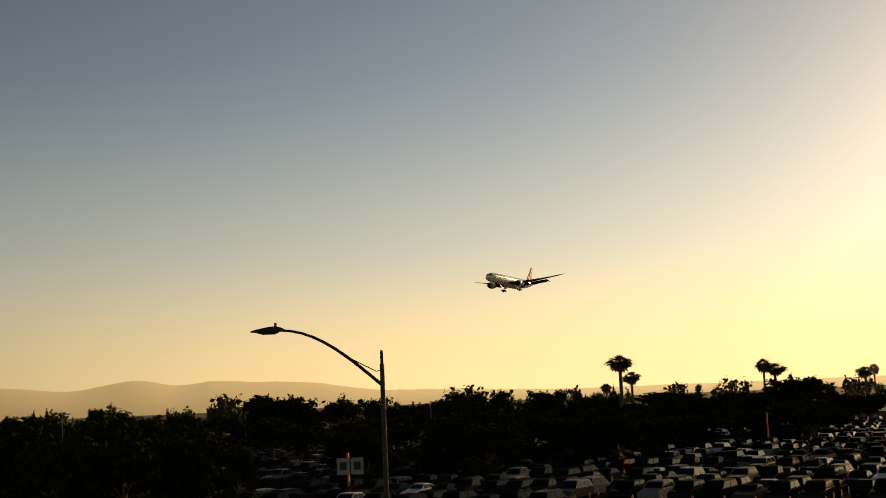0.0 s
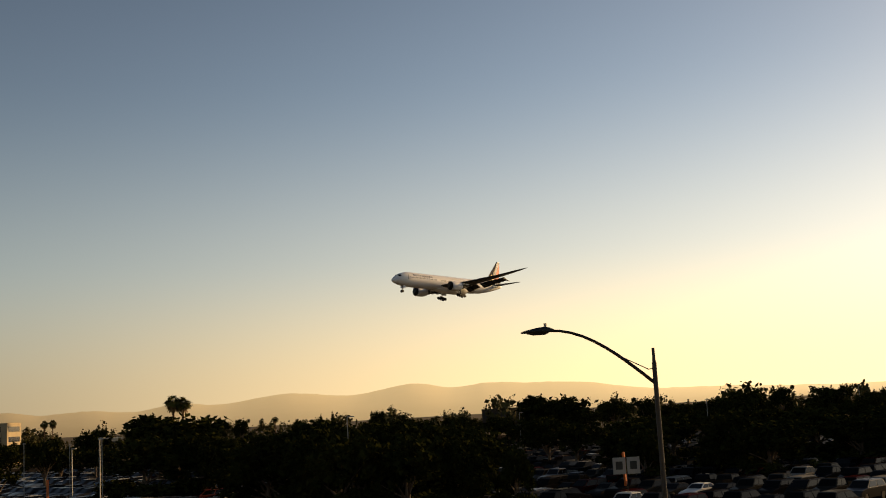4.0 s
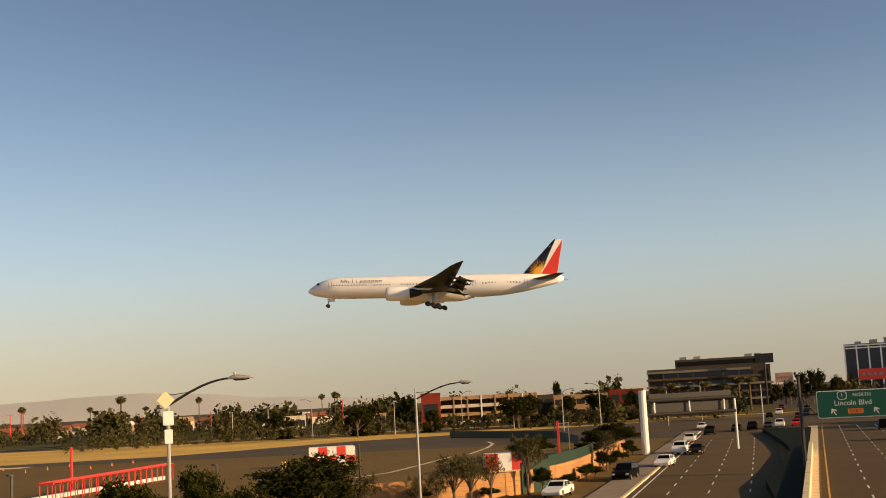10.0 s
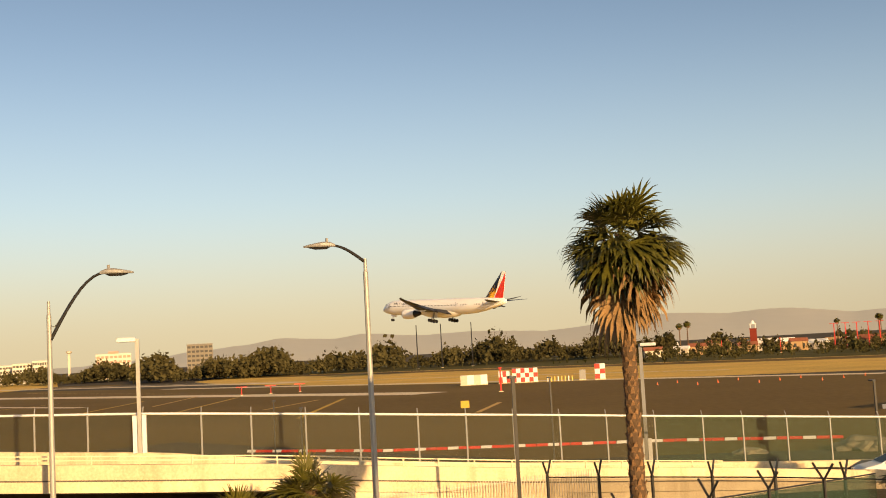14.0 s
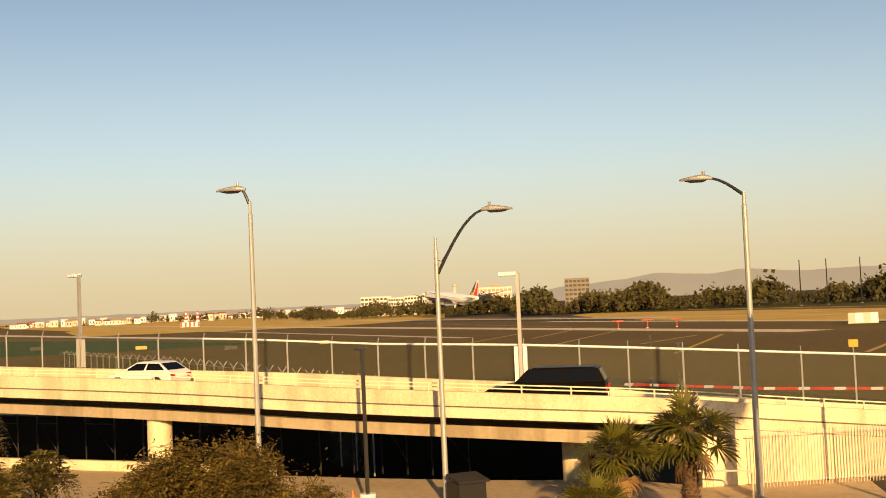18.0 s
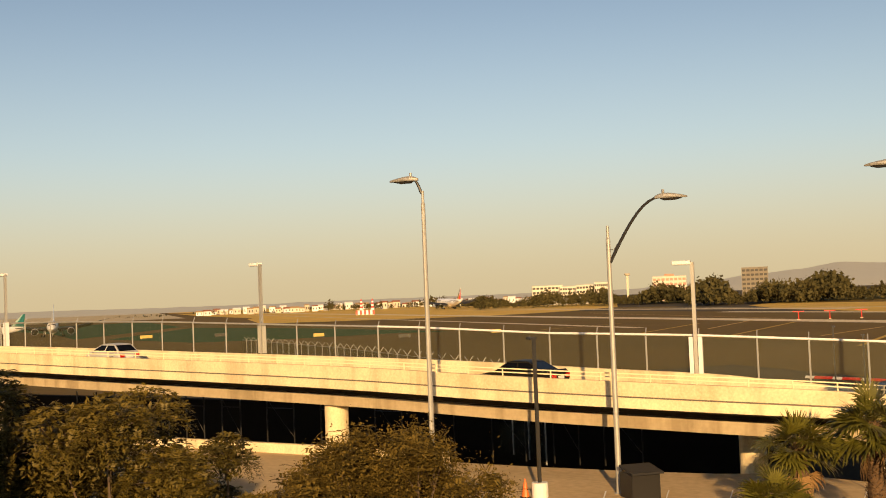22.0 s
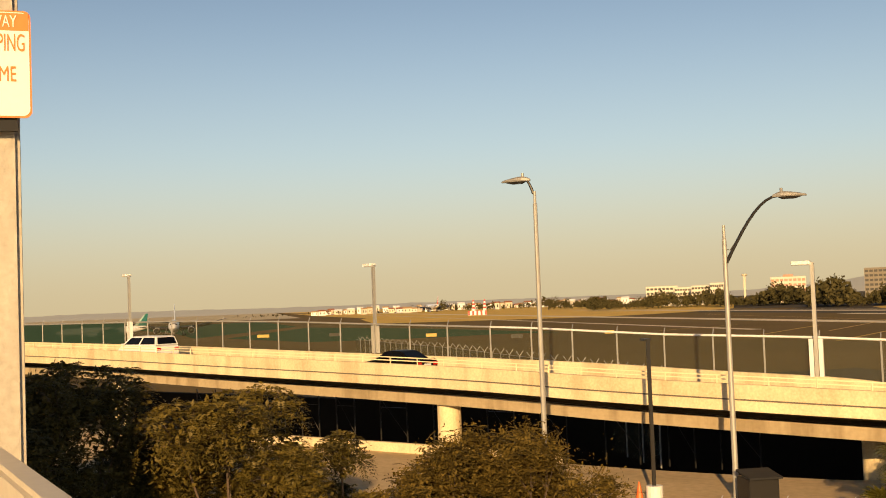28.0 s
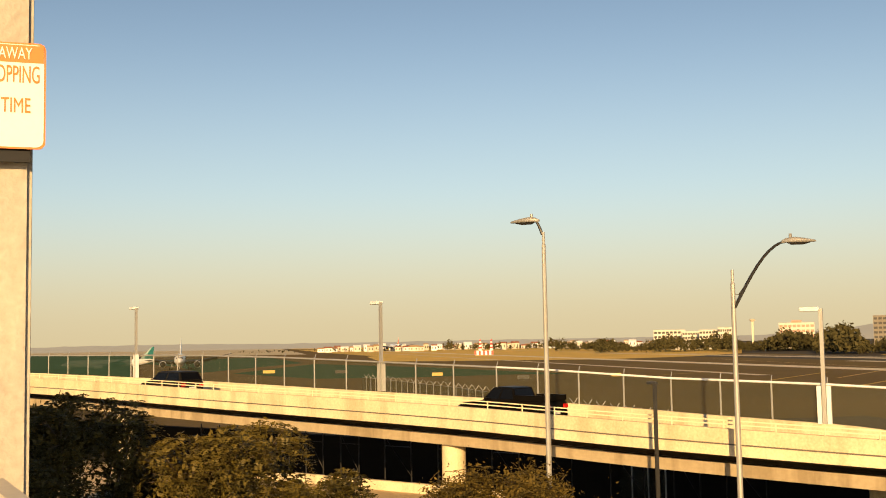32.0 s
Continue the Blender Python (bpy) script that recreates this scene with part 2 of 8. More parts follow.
M["redwall"] = mat("red_stucco", (0.22, 0.035, 0.02), 0.9, scale=0.4, spec=0.2)
M["tan"] = mat("tan_stucco", (0.42, 0.27, 0.14), 0.9, scale=0.3, spec=0.2)
M["office"] = mat("office_concrete", (0.075, 0.06, 0.046), 0.9, scale=0.2, spec=0.2)
M["blueglass"] = mat("blue_glass", (0.012, 0.02, 0.045), 0.12, var=0)


def paint(name, colors, rough=0.35, coat=0.25, spec=0.3):
    """Car paint; each car takes one of the colours by its own random number."""
    m = bpy.data.materials.new(name)
    m.use_nodes = True
    nt = m.node_tree
    b = nt.nodes["Principled BSDF"]
    b.inputs["Roughness"].default_value = rough
    b.inputs["Specular IOR Level"].default_value = spec
    b.inputs["Coat Weight"].default_value = coat
    b.inputs["Coat Roughness"].default_value = 0.06
    oi = nt.nodes.new("ShaderNodeObjectInfo")
    ramp = nt.nodes.new("ShaderNodeValToRGB")
    ramp.color_ramp.interpolation = 'CONSTANT'
    e = ramp.color_ramp.elements
    while len(e) < len(colors):
        e.new(0.5)
    for k, c in enumerate(colors):
        e[k].position = k / len(colors)
        e[k].color = (*c, 1)
    nt.links.new(oi.outputs["Random"], ramp.inputs[0])
    nt.links.new(ramp.outputs[0], b.inputs["Base Color"])
    return m


M["carmix"] = paint("parked_car_paint", rough=0.35, coat=0.1, spec=0.15, colors=[(0.6, 0.59, 0.55), (0.015, 0.015, 0.016), (0.12, 0.115, 0.11), (0.03, 0.03, 0.032), (0.66, 0.65, 0.6), (0.02, 0.025, 0.04), (0.05, 0.047, 0.043), (0.02, 0.02, 0.02), (0.09, 0.012, 0.01), (0.012, 0.012, 0.012)])
M["carwhite"] = paint("white_car_paint", [(0.75, 0.74, 0.72), (0.75, 0.74, 0.72)])
M["carblack"] = paint("black_car_paint", [(0.006, 0.005, 0.004), (0.006, 0.005, 0.004)], 0.35, 0.0, 0.03)
M["cardark"] = paint("charcoal_car_paint", [(0.014, 0.012, 0.009), (0.014, 0.012, 0.009)], 0.4, 0.0, 0.05)
M["carsilver"] = paint("silver_car_paint", [(0.42, 0.42, 0.42), (0.42, 0.42, 0.42)])
M["carred"] = paint("red_car_paint", [(0.55, 0.015, 0.02), (0.55, 0.015, 0.02)])
M["caryellow"] = paint("yellow_bus_paint", [(0.7, 0.52, 0.25), (0.7, 0.52, 0.25)])
M["taillamp"] = mat("tail_lamp_red", (0.5, 0.01, 0.01), 0.2, var=0)
M["headlamp"] = mat("head_lamp_lens", (0.7, 0.7, 0.68), 0.1, var=0)
M["rim"] = mat("alloy_rim", (0.45, 0.45, 0.46), 0.3, 0.8, var=0)


def veil(name, color, cover):
    """Wire mesh seen from afar: part metal, part air."""
    m = bpy.data.materials.new(name)
    m.use_nodes = True
    nt = m.node_tree
    b = nt.nodes["Principled BSDF"]
    b.inputs["Base Color"].default_value = (*color, 1)
    b.inputs["Roughness"].default_value = 0.7
    tr = nt.nodes.new("ShaderNodeBsdfTransparent")
    mx = nt.nodes.new("ShaderNodeMixShader")
    mx.inputs[0].default_value = cover
    nt.links.new(tr.outputs[0], mx.inputs[1])
    nt.links.new(b.outputs[0], mx.inputs[2])
    nt.links.new(mx.outputs[0], nt.nodes["Material Output"].inputs["Surface"])
    return m


M["wire"] = veil("chain_link", (0.05, 0.05, 0.022), 0.42)
M["leafbelt"] = mat("hazy_olive_leaves", (0.10, 0.083, 0.034), 0.9, scale=0.04, color2=(0.035, 0.034, 0.016), spec=0.05)
M["darkmesh"] = veil("dark_chain_link", (0.03, 0.028, 0.02), 0.55)
M["greencloth"] = veil("dark_green_cloth", (0.006, 0.03, 0.016), 0.97)
M["greenveil"] = veil("thin_green_windscreen", (0.03, 0.055, 0.02), 0.5)
M["greenmesh"] = veil("green_windscreen", (0.01, 0.035, 0.02), 0.8)
# Emission on both hills puts distant haze into the material.
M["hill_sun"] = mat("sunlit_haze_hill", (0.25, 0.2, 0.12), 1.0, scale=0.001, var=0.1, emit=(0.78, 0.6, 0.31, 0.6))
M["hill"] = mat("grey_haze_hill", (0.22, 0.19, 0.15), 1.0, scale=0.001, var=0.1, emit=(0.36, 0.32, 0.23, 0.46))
M["palmbark"] = mat("palm_bark", (0.42, 0.23, 0.10), 0.95, scale=9, color2=(0.08, 0.045, 0.02), fine=5, bump=0.4)
M["lampgrey"] = mat("lamp_grey", (0.3, 0.29, 0.27), 0.45, 0.2, scale=3, var=0.15)
M["diamond"] = mat("faded_sign_yellow", (0.75, 0.62, 0.38), 0.5, scale=3, var=0.1)
M["signyellow"] = mat("sign_yellow", (0.8, 0.55, 0.12), 0.5, scale=3, var=0.1)
M["heap"] = mat("rubble", (0.30, 0.25, 0.18), 0.95, scale=1.5, color2=(0.12, 0.11, 0.08), bump=0.5)
M["salmon"] = mat("salmon_paint", (0.55, 0.30, 0.22), 0.85, scale=0.3)


def islands(name, colors, rough=0.35, coat=0.25, spec=0.3):
    """Paint for joined pieces: each loose piece takes one of the colours."""
    m = paint(name, colors, rough, coat, spec)
    nt = m.node_tree
    ge = nt.nodes.new("ShaderNodeNewGeometry")
    ramp = next(n for n in nt.nodes if n.bl_idname == "ShaderNodeValToRGB")
    nt.links.new(ge.outputs["Random Per Island"], ramp.inputs[0])
    return m


M["carfar"] = islands("far_car_paint", rough=0.35, coat=0.1, spec=0.15, colors=[(0.6, 0.59, 0.55), (0.015, 0.015, 0.016), (0.12, 0.115, 0.11), (0.03, 0.03, 0.032), (0.6, 0.58, 0.54), (0.02, 0.025, 0.04), (0.05, 0.047, 0.043), (0.02, 0.02, 0.02)])
M["leafwarm"] = mat("dusty_green_leaves", (0.16, 0.115, 0.022), 0.6, scale=2.2, color2=(0.016, 0.016, 0.004), spec=0.3)
M["shortbark"] = mat("fibrous_bark", (0.17, 0.10, 0.05), 0.95, scale=8, color2=(0.05, 0.03, 0.016), fine=5, bump=0.5)
M["fibre"] = mat("brown_leaf_fibre", (0.30, 0.17, 0.075), 0.95, scale=8, color2=(0.07, 0.04, 0.018), fine=5)
M["leafdry"] = mat("dry_dark_leaves", (0.09, 0.078, 0.027), 0.85, scale=0.4, color2=(0.024, 0.025, 0.009), spec=0.1)
# Near-black paints put the backlit shade of the car park into the cars.
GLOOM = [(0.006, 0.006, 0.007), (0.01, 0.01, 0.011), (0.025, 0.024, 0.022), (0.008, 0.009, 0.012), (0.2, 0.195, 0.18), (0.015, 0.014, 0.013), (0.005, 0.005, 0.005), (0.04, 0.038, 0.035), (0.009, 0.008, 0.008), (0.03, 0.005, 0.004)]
M["cargloom"] = paint("backlit_car_paint", GLOOM, 0.4, 0.09, 0.0)
M["carfar_gloom"] = islands("far_backlit_car_paint", GLOOM, 0.4, 0.09, 0.0)
M["taxiyellow"] = mat("taxiway_yellow", (0.62, 0.40, 0.07), 0.8, scale=0.6, color2=(0.42, 0.26, 0.06), spec=0.1)


def drips(material, strength=0.35):
    """Rain streaks that run down a concrete face."""
    nt = material.node_tree
    b = nt.nodes["Principled BSDF"]
    src = b.inputs["Base Color"].links[0].from_socket
    tc = nt.nodes.new("ShaderNodeTexCoord")
    mp = nt.nodes.new("ShaderNodeMapping")
    mp.inputs["Scale"].default_value = (1.1, 1.1, 0.12)
    nz = nt.nodes.new("ShaderNodeTexNoise")
    nz.inputs["Scale"].default_value = 1.0
    nz.inputs["Detail"].default_value = 5
    rp = nt.nodes.new("ShaderNodeValToRGB")
    rp.color_ramp.elements[0].position, rp.color_ramp.elements[1].position = 0.36, 0.5
    rp.color_ramp.elements[0].color = (1 - strength, 1 - strength * 1.08, 1 - strength * 1.2, 1)
    mx = nt.nodes.new("ShaderNodeMixRGB")
    mx.blend_type = 'MULTIPLY'
    mx.inputs[0].default_value = 1.0
    nt.links.new(tc.outputs["Object"], mp.inputs[0])
    nt.links.new(mp.outputs[0], nz.inputs["Vector"])
    nt.links.new(nz.outputs["Fac"], rp.inputs[0])
    nt.links.new(src, mx.inputs[1])
    nt.links.new(rp.outputs[0], mx.inputs[2])
    nt.links.new(mx.outputs[0], b.inputs["Base Color"])


drips(M["concrete"], 0.2)
drips(M["concrete2"], 0.3)
M["lot"] = mat("car_park_asphalt", (0.03, 0.025, 0.019), 0.95, scale=0.1, color2=(0.016, 0.014, 0.011), fine=30, spec=0.0)
# Dark, barely reflecting glass for the same cars; shade is in the colour.
M["darkpane"] = mat("backlit_car_glass", (0.004, 0.004, 0.004), 0.12, var=0, spec=0.06)
M["scrub"] = mat("green_brown_scrub", (0.16, 0.13, 0.045), 0.95, scale=0.04, color2=(0.06, 0.06, 0.022), fine=30, spec=0.05)
M["pave"] = mat("worn_pavement", (0.30, 0.245, 0.18), 0.95, scale=0.3, color2=(0.2, 0.165, 0.12), spec=0.15)
# Pale tan like the horizon sky, so the far ground fades as haze would.
M["dunes"] = mat("pale_haze_tan", (0.62, 0.52, 0.34), 1.0, scale=0.004, color2=(0.52, 0.43, 0.28), spec=0.05)
M["greywall"] = mat("grey_render", (0.24, 0.21, 0.17), 0.9, scale=0.2, spec=0.2)


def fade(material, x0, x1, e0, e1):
    """Haze as emission: the far range glows more, the nearer to the sun."""
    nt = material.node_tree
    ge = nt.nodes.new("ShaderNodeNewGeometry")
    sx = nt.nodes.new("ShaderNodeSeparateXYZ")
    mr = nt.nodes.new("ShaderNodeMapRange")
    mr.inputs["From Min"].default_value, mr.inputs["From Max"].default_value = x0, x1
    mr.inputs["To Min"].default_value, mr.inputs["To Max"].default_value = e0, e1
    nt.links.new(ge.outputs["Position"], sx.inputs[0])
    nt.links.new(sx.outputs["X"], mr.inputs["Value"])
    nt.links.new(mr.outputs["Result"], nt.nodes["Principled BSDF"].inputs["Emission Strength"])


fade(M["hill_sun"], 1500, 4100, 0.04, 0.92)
# ---- ground ----
# the bridge's near parapet: plan and height of its top, from the slip road to the far end
SPINE = ((80, 66, 1.16), (50, 67, 1.16), (20, 68, 1.16), (-8, 68, 1.16), (-24, 64.5, 1.3), (-33, 59, 1.7), (-36.9, 52.5, 2.25), (-38.7, 45.8, 2.94), (-40.4, 36, 3.85), (-41.9, 28.8, 4.6), (-43.1, 23.3, 5.2), (-45.2, 18.2, 5.58),
         (-50.7, 11.3, 5.97), (-57.8, 4.2, 6.4), (-69.6, -7.75, 6.9), (-85, -23, 7.5), (-110, -48, 8.1), (-150, -88, 8.6), (-200, -138, 8.9), (-240, -178, 9.0))


EDGE = spline(SPINE)
secs = []
for i, p in enumerate(EDGE):
    t = EDGE[min(i + 1, len(EDGE) - 1)] - EDGE[max(i - 1, 0)]
    t.z = 0
    t.normalize()
    secs.append((p, Vector((t.y, -t.x, 0))))      # the normal points over the deck


def edge_at(az):
    """Index of the bridge section that lies at a bearing."""
    return min(range(len(EDGE)), key=lambda i: abs(math.degrees(math.atan2(EDGE[i].x, EDGE[i].y)) - az) + (999 if EDGE[i].x > -20 else 0))


def ground_z(x, y):
    """The lots are level; the yard before the bridge lies 1.4 m higher."""
    d, az = math.hypot(x, y), math.degrees(math.atan2(x, y))
    f = min(max((96 - d) / 20, 0), 1) * min(max((-az - 24) / 12, 0), 1) * min(max((az + 150) / 12, 0), 1)
    if f <= 0:
        return 0.0
    # the underpass beneath the bridge is sunk
    i = min(range(0, len(EDGE), 3), key=lambda k: (EDGE[k].x - x) ** 2 + (EDGE[k].y - y) ** 2)
    o = (x - EDGE[i].x) * secs[i][1].x + (y - EDGE[i].y) * secs[i][1].y
    if -110 < az < -58 and 1.0 < o < 17:
        return -2.6 * f
    return 1.4 * f


bm = bmesh.new()
xs = [-4700, -2500, -1200, -600, -300] + list(range(-240, 241, 6)) + [300, 600, 1200, 2500, 4700]
ys = [-4700, -1500, -500, -260] + list(range(-210, 181, 6)) + [300, 600, 1200, 2500, 4700]
gv = [[bm.verts.new((x, y, ground_z(x, y))) for y in ys] for x in xs]
for i in range(len(xs) - 1):
    for j in range(len(ys) - 1):
        bm.faces.new((gv[i][j], gv[i + 1][j], gv[i + 1][j + 1], gv[i][j + 1]))
solid("ground", bm, M["ground"], "dry brown ground under the whole place", "ground", kind="structure", smooth=True)

RW = radians(4.5)
TRK = Vector((-math.cos(RW), -math.sin(RW), 0))   # along the runway, westwards
NRM = Vector((-math.sin(RW), math.cos(RW), 0))


def field(s, d, z=0.0):
    """A point of the airfield: s metres west along the runway, d metres across from the eye."""
    return TRK * s + NRM * d + Vector((0, 0, z))


def flat(name, pts, z, material, label, cat, kind="structure"):
    bm = bmesh.new()
    bm.faces.new([bm.verts.new((x, y, z)) for x, y in pts])
    return solid(name, bm, material, label, cat, kind=kind)


def band(name, s0, s1, d0, d1, z, material, label, cat, d2=None, d3=None):
    """A strip of the airfield; d2 and d3 are its edges at the far end where they differ."""
    bm = bmesh.new()
    n = max(2, int((s1 - s0) / 60))
    k = [i / n for i in range(n + 1)]
    d2, d3 = d0 if d2 is None else d2, d1 if d3 is None else d3
    strip(bm, [field(s0 + (s1 - s0) * i, d1 + (d3 - d1) * i, z) for i in k], [field(s0 + (s1 - s0) * i, d0 + (d2 - d0) * i, z) for i in k])
    return solid(name, bm, material, label, cat, kind="structure")


# airfield: apron, taxiway, grass, runway
band("apron", -40, 4200, 70, 226, 0.010, M["apron"], "wide brown-grey airfield asphalt apron", "apron")
band("apron", 130, 4200, -900, 69.9, 0.010, M["apron"], "brown-grey asphalt apron towards the terminals", "apron")
def meadow(name, pts, z, material, label, cat):
    flat(name, [(q.x, q.y) for q in (field(s, d) for s, d in pts)], z, material, label, cat)


meadow("infield", ((-60, 372), (20, 318), (67, 292), (101, 249), (138, 240), (203, 217), (293, 218), (424, 250), (540, 300), (620, 372)), 0.012, M["grass"], "dry golden grass field beside the runway", "grass")
meadow("infield", ((574, 150), (680, 240), (820, 330), (1500, 372), (4200, 372), (4200, 60), (1500, 66), (806, 88)), 0.013, M["grass"], "dry golden grass field between taxiways", "grass")
band("taxiway", -60, 560, 338, 366, 0.017, M["apron"], "brown asphalt taxiway beyond the golden grass", "taxiway")
meadow("runway", ((560, 262), (1641, 156), (3400, 0), (3400, 42), (1641, 192), (600, 296)), 0.017, M["apron"], "long grey-brown asphalt runway", "runway")
band("far_grass", -60, 4200, 374, 640, 0.012, M["scrub"], "green-brown scrub beyond the taxiway", "grass")
flat("golden_infield", [(-900, 4), (-640, 10), (-610, 52), (-600, 81), (-581, 109), (-590, 140), (-625, 181), (-708, 235), (-1010, 335), (-1106, 250), (-1190, 200), (-1372, 130), (-1500, 70)], 0.0185, M["grass"], "dry golden grass beyond the taxiway lanes", "grass")
band("taxiway_concrete", 120, 420, 222, 228, 0.016, M["concrete"], "pale concrete taxiway edge", "taxiway", 218, 226)
band("taxiway_concrete", 380, 900, 250, 263, 0.020, M["concrete"], "pale concrete strip across the taxiway", "taxiway", 240, 248)
band("taxiway_concrete", 190, 3000, 268, 271, 0.020, M["concrete"], "pale concrete shoulder along the runway", "taxiway")
flat("green_infield", [(-334, 60), (-339, 42), (-328, 11), (-335, -14), (-420, -46), (-600, -24), (-456, 29)], 0.020, M["green"], "green painted infield surface", "infield")
flat("green_infield", [(-440, -60), (-600, -93), (-900, -190), (-1000, -80), (-640, -32)], 0.020, M["green"], "green painted infield surface", "infield")
band("taxiway_lane", 280, 4000, 122, 126, 0.022, M["concrete"], "pale taxiway lane between green infields", "taxiway", 98, 99)
band("taxiway_lane", 200, 4000, 165, 176, 0.022, M["concrete"], "pale taxiway lane", "taxiway", 120, 128)
for s0, d0, s1, d1, w in ((128, 118, 146, 140, 0.9), (190, 120, 214, 150, 0.7), (250, 128, 300, 168, 0.7), (300, 178, 520, 205, 0.8), (190, 250, 220, 275, 1.0), (225, 250, 255, 275, 1.0)):
    a, b = field(s0, d0), field(s1, d1)
    n = (b - a).normalized().cross(Vector((0, 0, 1))) * w / 2
    flat("taxi_line", [(p.x, p.y) for p in (a - n, b - n, b + n, a + n)], 0.03, M["yellow"], "painted yellow taxiway line on the apron", "road marking")

for pts, w, mt, label in ((((-207.8, 88.2), (-278.0, 139.2)), 0.9, "taxiyellow", "bright yellow taxiway line on the apron"), (((-161.6, 91.2), (-220.9, 136.4)), 0.9, "taxiyellow", "bright yellow taxiway line on the apron"), (((-252.9, 89.7), (-304.6, 124.4)), 0.9, "taxiyellow", "bright yellow taxiway line on the apron"), (((-309.1, 80.4), (-337.3, 112.7)), 0.9, "taxiyellow", "bright yellow taxiway line on the apron"), (((-45.7, 145.9), (-43.3, 153.5), (-42.8, 169.0), (-42.7, 188.5)), 0.6, "concrete", "worn white curved line on the apron"), (((-40.8, 194.5), (-41.9, 216.2), (-43.8, 232.3), (-47.2, 244.9)), 0.6, "concrete", "worn white curved line on the apron"), (((-33.7, 218.5), (-35.1, 232.8)), 0.6, "concrete", "worn white curved line on the apron")):
    for (ax, ay), (bx, by) in zip(pts, pts[1:]):
        a, b = Vector((ax, ay, 0)), Vector((bx, by, 0))
        n = (b - a).normalized().cross(Vector((0, 0, 1))) * w / 2
        flat("taxi_line", [(p.x, p.y) for p in (a - n, b - n, b + n, a + n)], 0.034, M[mt], label, "road marking")

# Added pale band: haze over the far ground, put into its colour.
band("dunes", 1250, 5600, -2200, 40, 0.025, M["dunes"], "far ground in a pale haze colour", "sand")

# ---- Sepulveda road ----
def road_x(y, off):
    return 6.5 + 0.083 * (y - 100) + off


def lane_x(y, off):
    """The side carriageway, which swings away to the near side."""
    return 2.6 + 0.035 * (y - 110) - 0.0022 * max(0, 175 - y) ** 1.6 * 0.12 + off


def ribbon(name, fn, a, b, y0, y1, z, material, label, cat, step=8):
    bm = bmesh.new()
    n = max(1, int((y1 - y0) / step))
    yy = [y0 + (y1 - y0) * i / n for i in range(n + 1)]
    strip(bm, [(fn(y, a), y, z) for y in yy], [(fn(y, b), y, z) for y in yy])
    return solid(name, bm, material, label, cat, kind="structure")


def bar(name, fn, a, b, y0, y1, z0, z1, material, label, cat, step=8):
    """A kerb or wall that follows a road line."""
    bm = bmesh.new()
    n = max(1, int((y1 - y0) / step))
    rows = []
    for i in range(n + 1):
        y = y0 + (y1 - y0) * i / n
        rows.append([bm.verts.new(p) for p in ((fn(y, a), y, z0), (fn(y, b), y, z0), (fn(y, b), y, z1), (fn(y, a), y, z1))])
    for p, q in zip(rows, rows[1:]):
        for k in range(4):
            bm.faces.new((p[k], p[(k + 1) % 4], q[(k + 1) % 4], q[k]))
    bm.faces.new(rows[0])
    bm.faces.new(rows[-1][::-1])
    return solid(name, bm, material, label, cat, kind="structure")


ribbon("road", road_x, 1.4, 18.5, 60, 900, 0.02, M["asphalt"], "wide brown-grey asphalt boulevard", "road")
ribbon("road", lane_x, -10.5, 3.6, 60, 300, 0.025, M["asphalt"], "curving asphalt side carriageway", "road")
flat("junction", [(-30, 262), (70, 262), (70, 286), (-30, 286)], 0.03, M["asphalt"], "asphalt cross street at the junction", "road")
for off, dash in ((2.0, 0), (5.3, 3), (8.7, 3), (12.1, 3), (15.4, 3), (18.0, 0)):
    y = 62
    while y < 250:
        if dash and y < 225:
            ribbon("lane_dash", road_x, off - 0.07, off + 0.07, y, y + dash, 0.028, M["white"], "worn white lane dash on asphalt", "road marking")
            y += 9
        else:
            ribbon("lane_line", road_x, off - 0.08, off + 0.08, y, 250, 0.028, M["yellow"] if off == 2.0 else M["white"], "worn painted line along the carriageway", "road marking")
            break
for off in (-7.0, -3.4, 0.2):
    y = 62
    while y < 215:
        ribbon("lane_dash", lane_x, off - 0.07, off + 0.07, y, y + 3, 0.031, M["white"], "worn white lane dash on asphalt", "road marking")
        y += 9
ribbon("lane_line", lane_x, -9.9, -9.72, 62, 240, 0.031, M["white"], "white edge line beside the kerb", "road marking")
bar("median_kerb", road_x, -0.6, 1.2, 70, 250, 0, 0.16, M["concrete"], "pale concrete median kerb", "kerb")
bar("median_wall", road_x, 0.1, 0.55, 70, 165, 0.16, 1.25, M["concrete"], "pale concrete median barrier wall", "barrier")


def shadow_x(y, off):
    """The painted shadow's western edge swings in, out and in again; off 1 is its straight eastern edge."""
    return road_x(y, 0.0) if off else 4.0 + 5.4 * min(max((y - 112) / 50, 0), 1) ** 0.8 - 0.9 * max(0, (y - 190) / 45)


# Dark strip in the shape of the median wall's cast shadow.
bar("hedge", shadow_x, 0, 1, 62, 232, 0, 0.7, M["darkgreen"], "dark strip standing in for the median wall's shadow", "hedge")
bar("kerb", road_x, 18.5, 18.8, 60, 255, 0, 0.16, M["concrete"], "pale concrete kerb along the boulevard", "kerb")
ribbon("pavement", road_x, 18.8, 21.6, 60, 255, 0.15, M["pave"], "pale concrete footpath beside the boulevard", "pavement")
bar("kerb", lane_x, -10.8, -10.5, 60, 250, 0, 0.16, M["concrete"], "pale concrete kerb along the carriageway", "kerb")
ribbon("pavement", lane_x, -14.0, -10.8, 60, 250, 0.15, M["pave"], "pale concrete footpath beside the carriageway", "pavement")
bar("wall_lot", road_x, 23.5, 23.8, 70, 235, 0, 2.6, M["darkgreen"], "dark screened fence between footpath and car park", "wall")
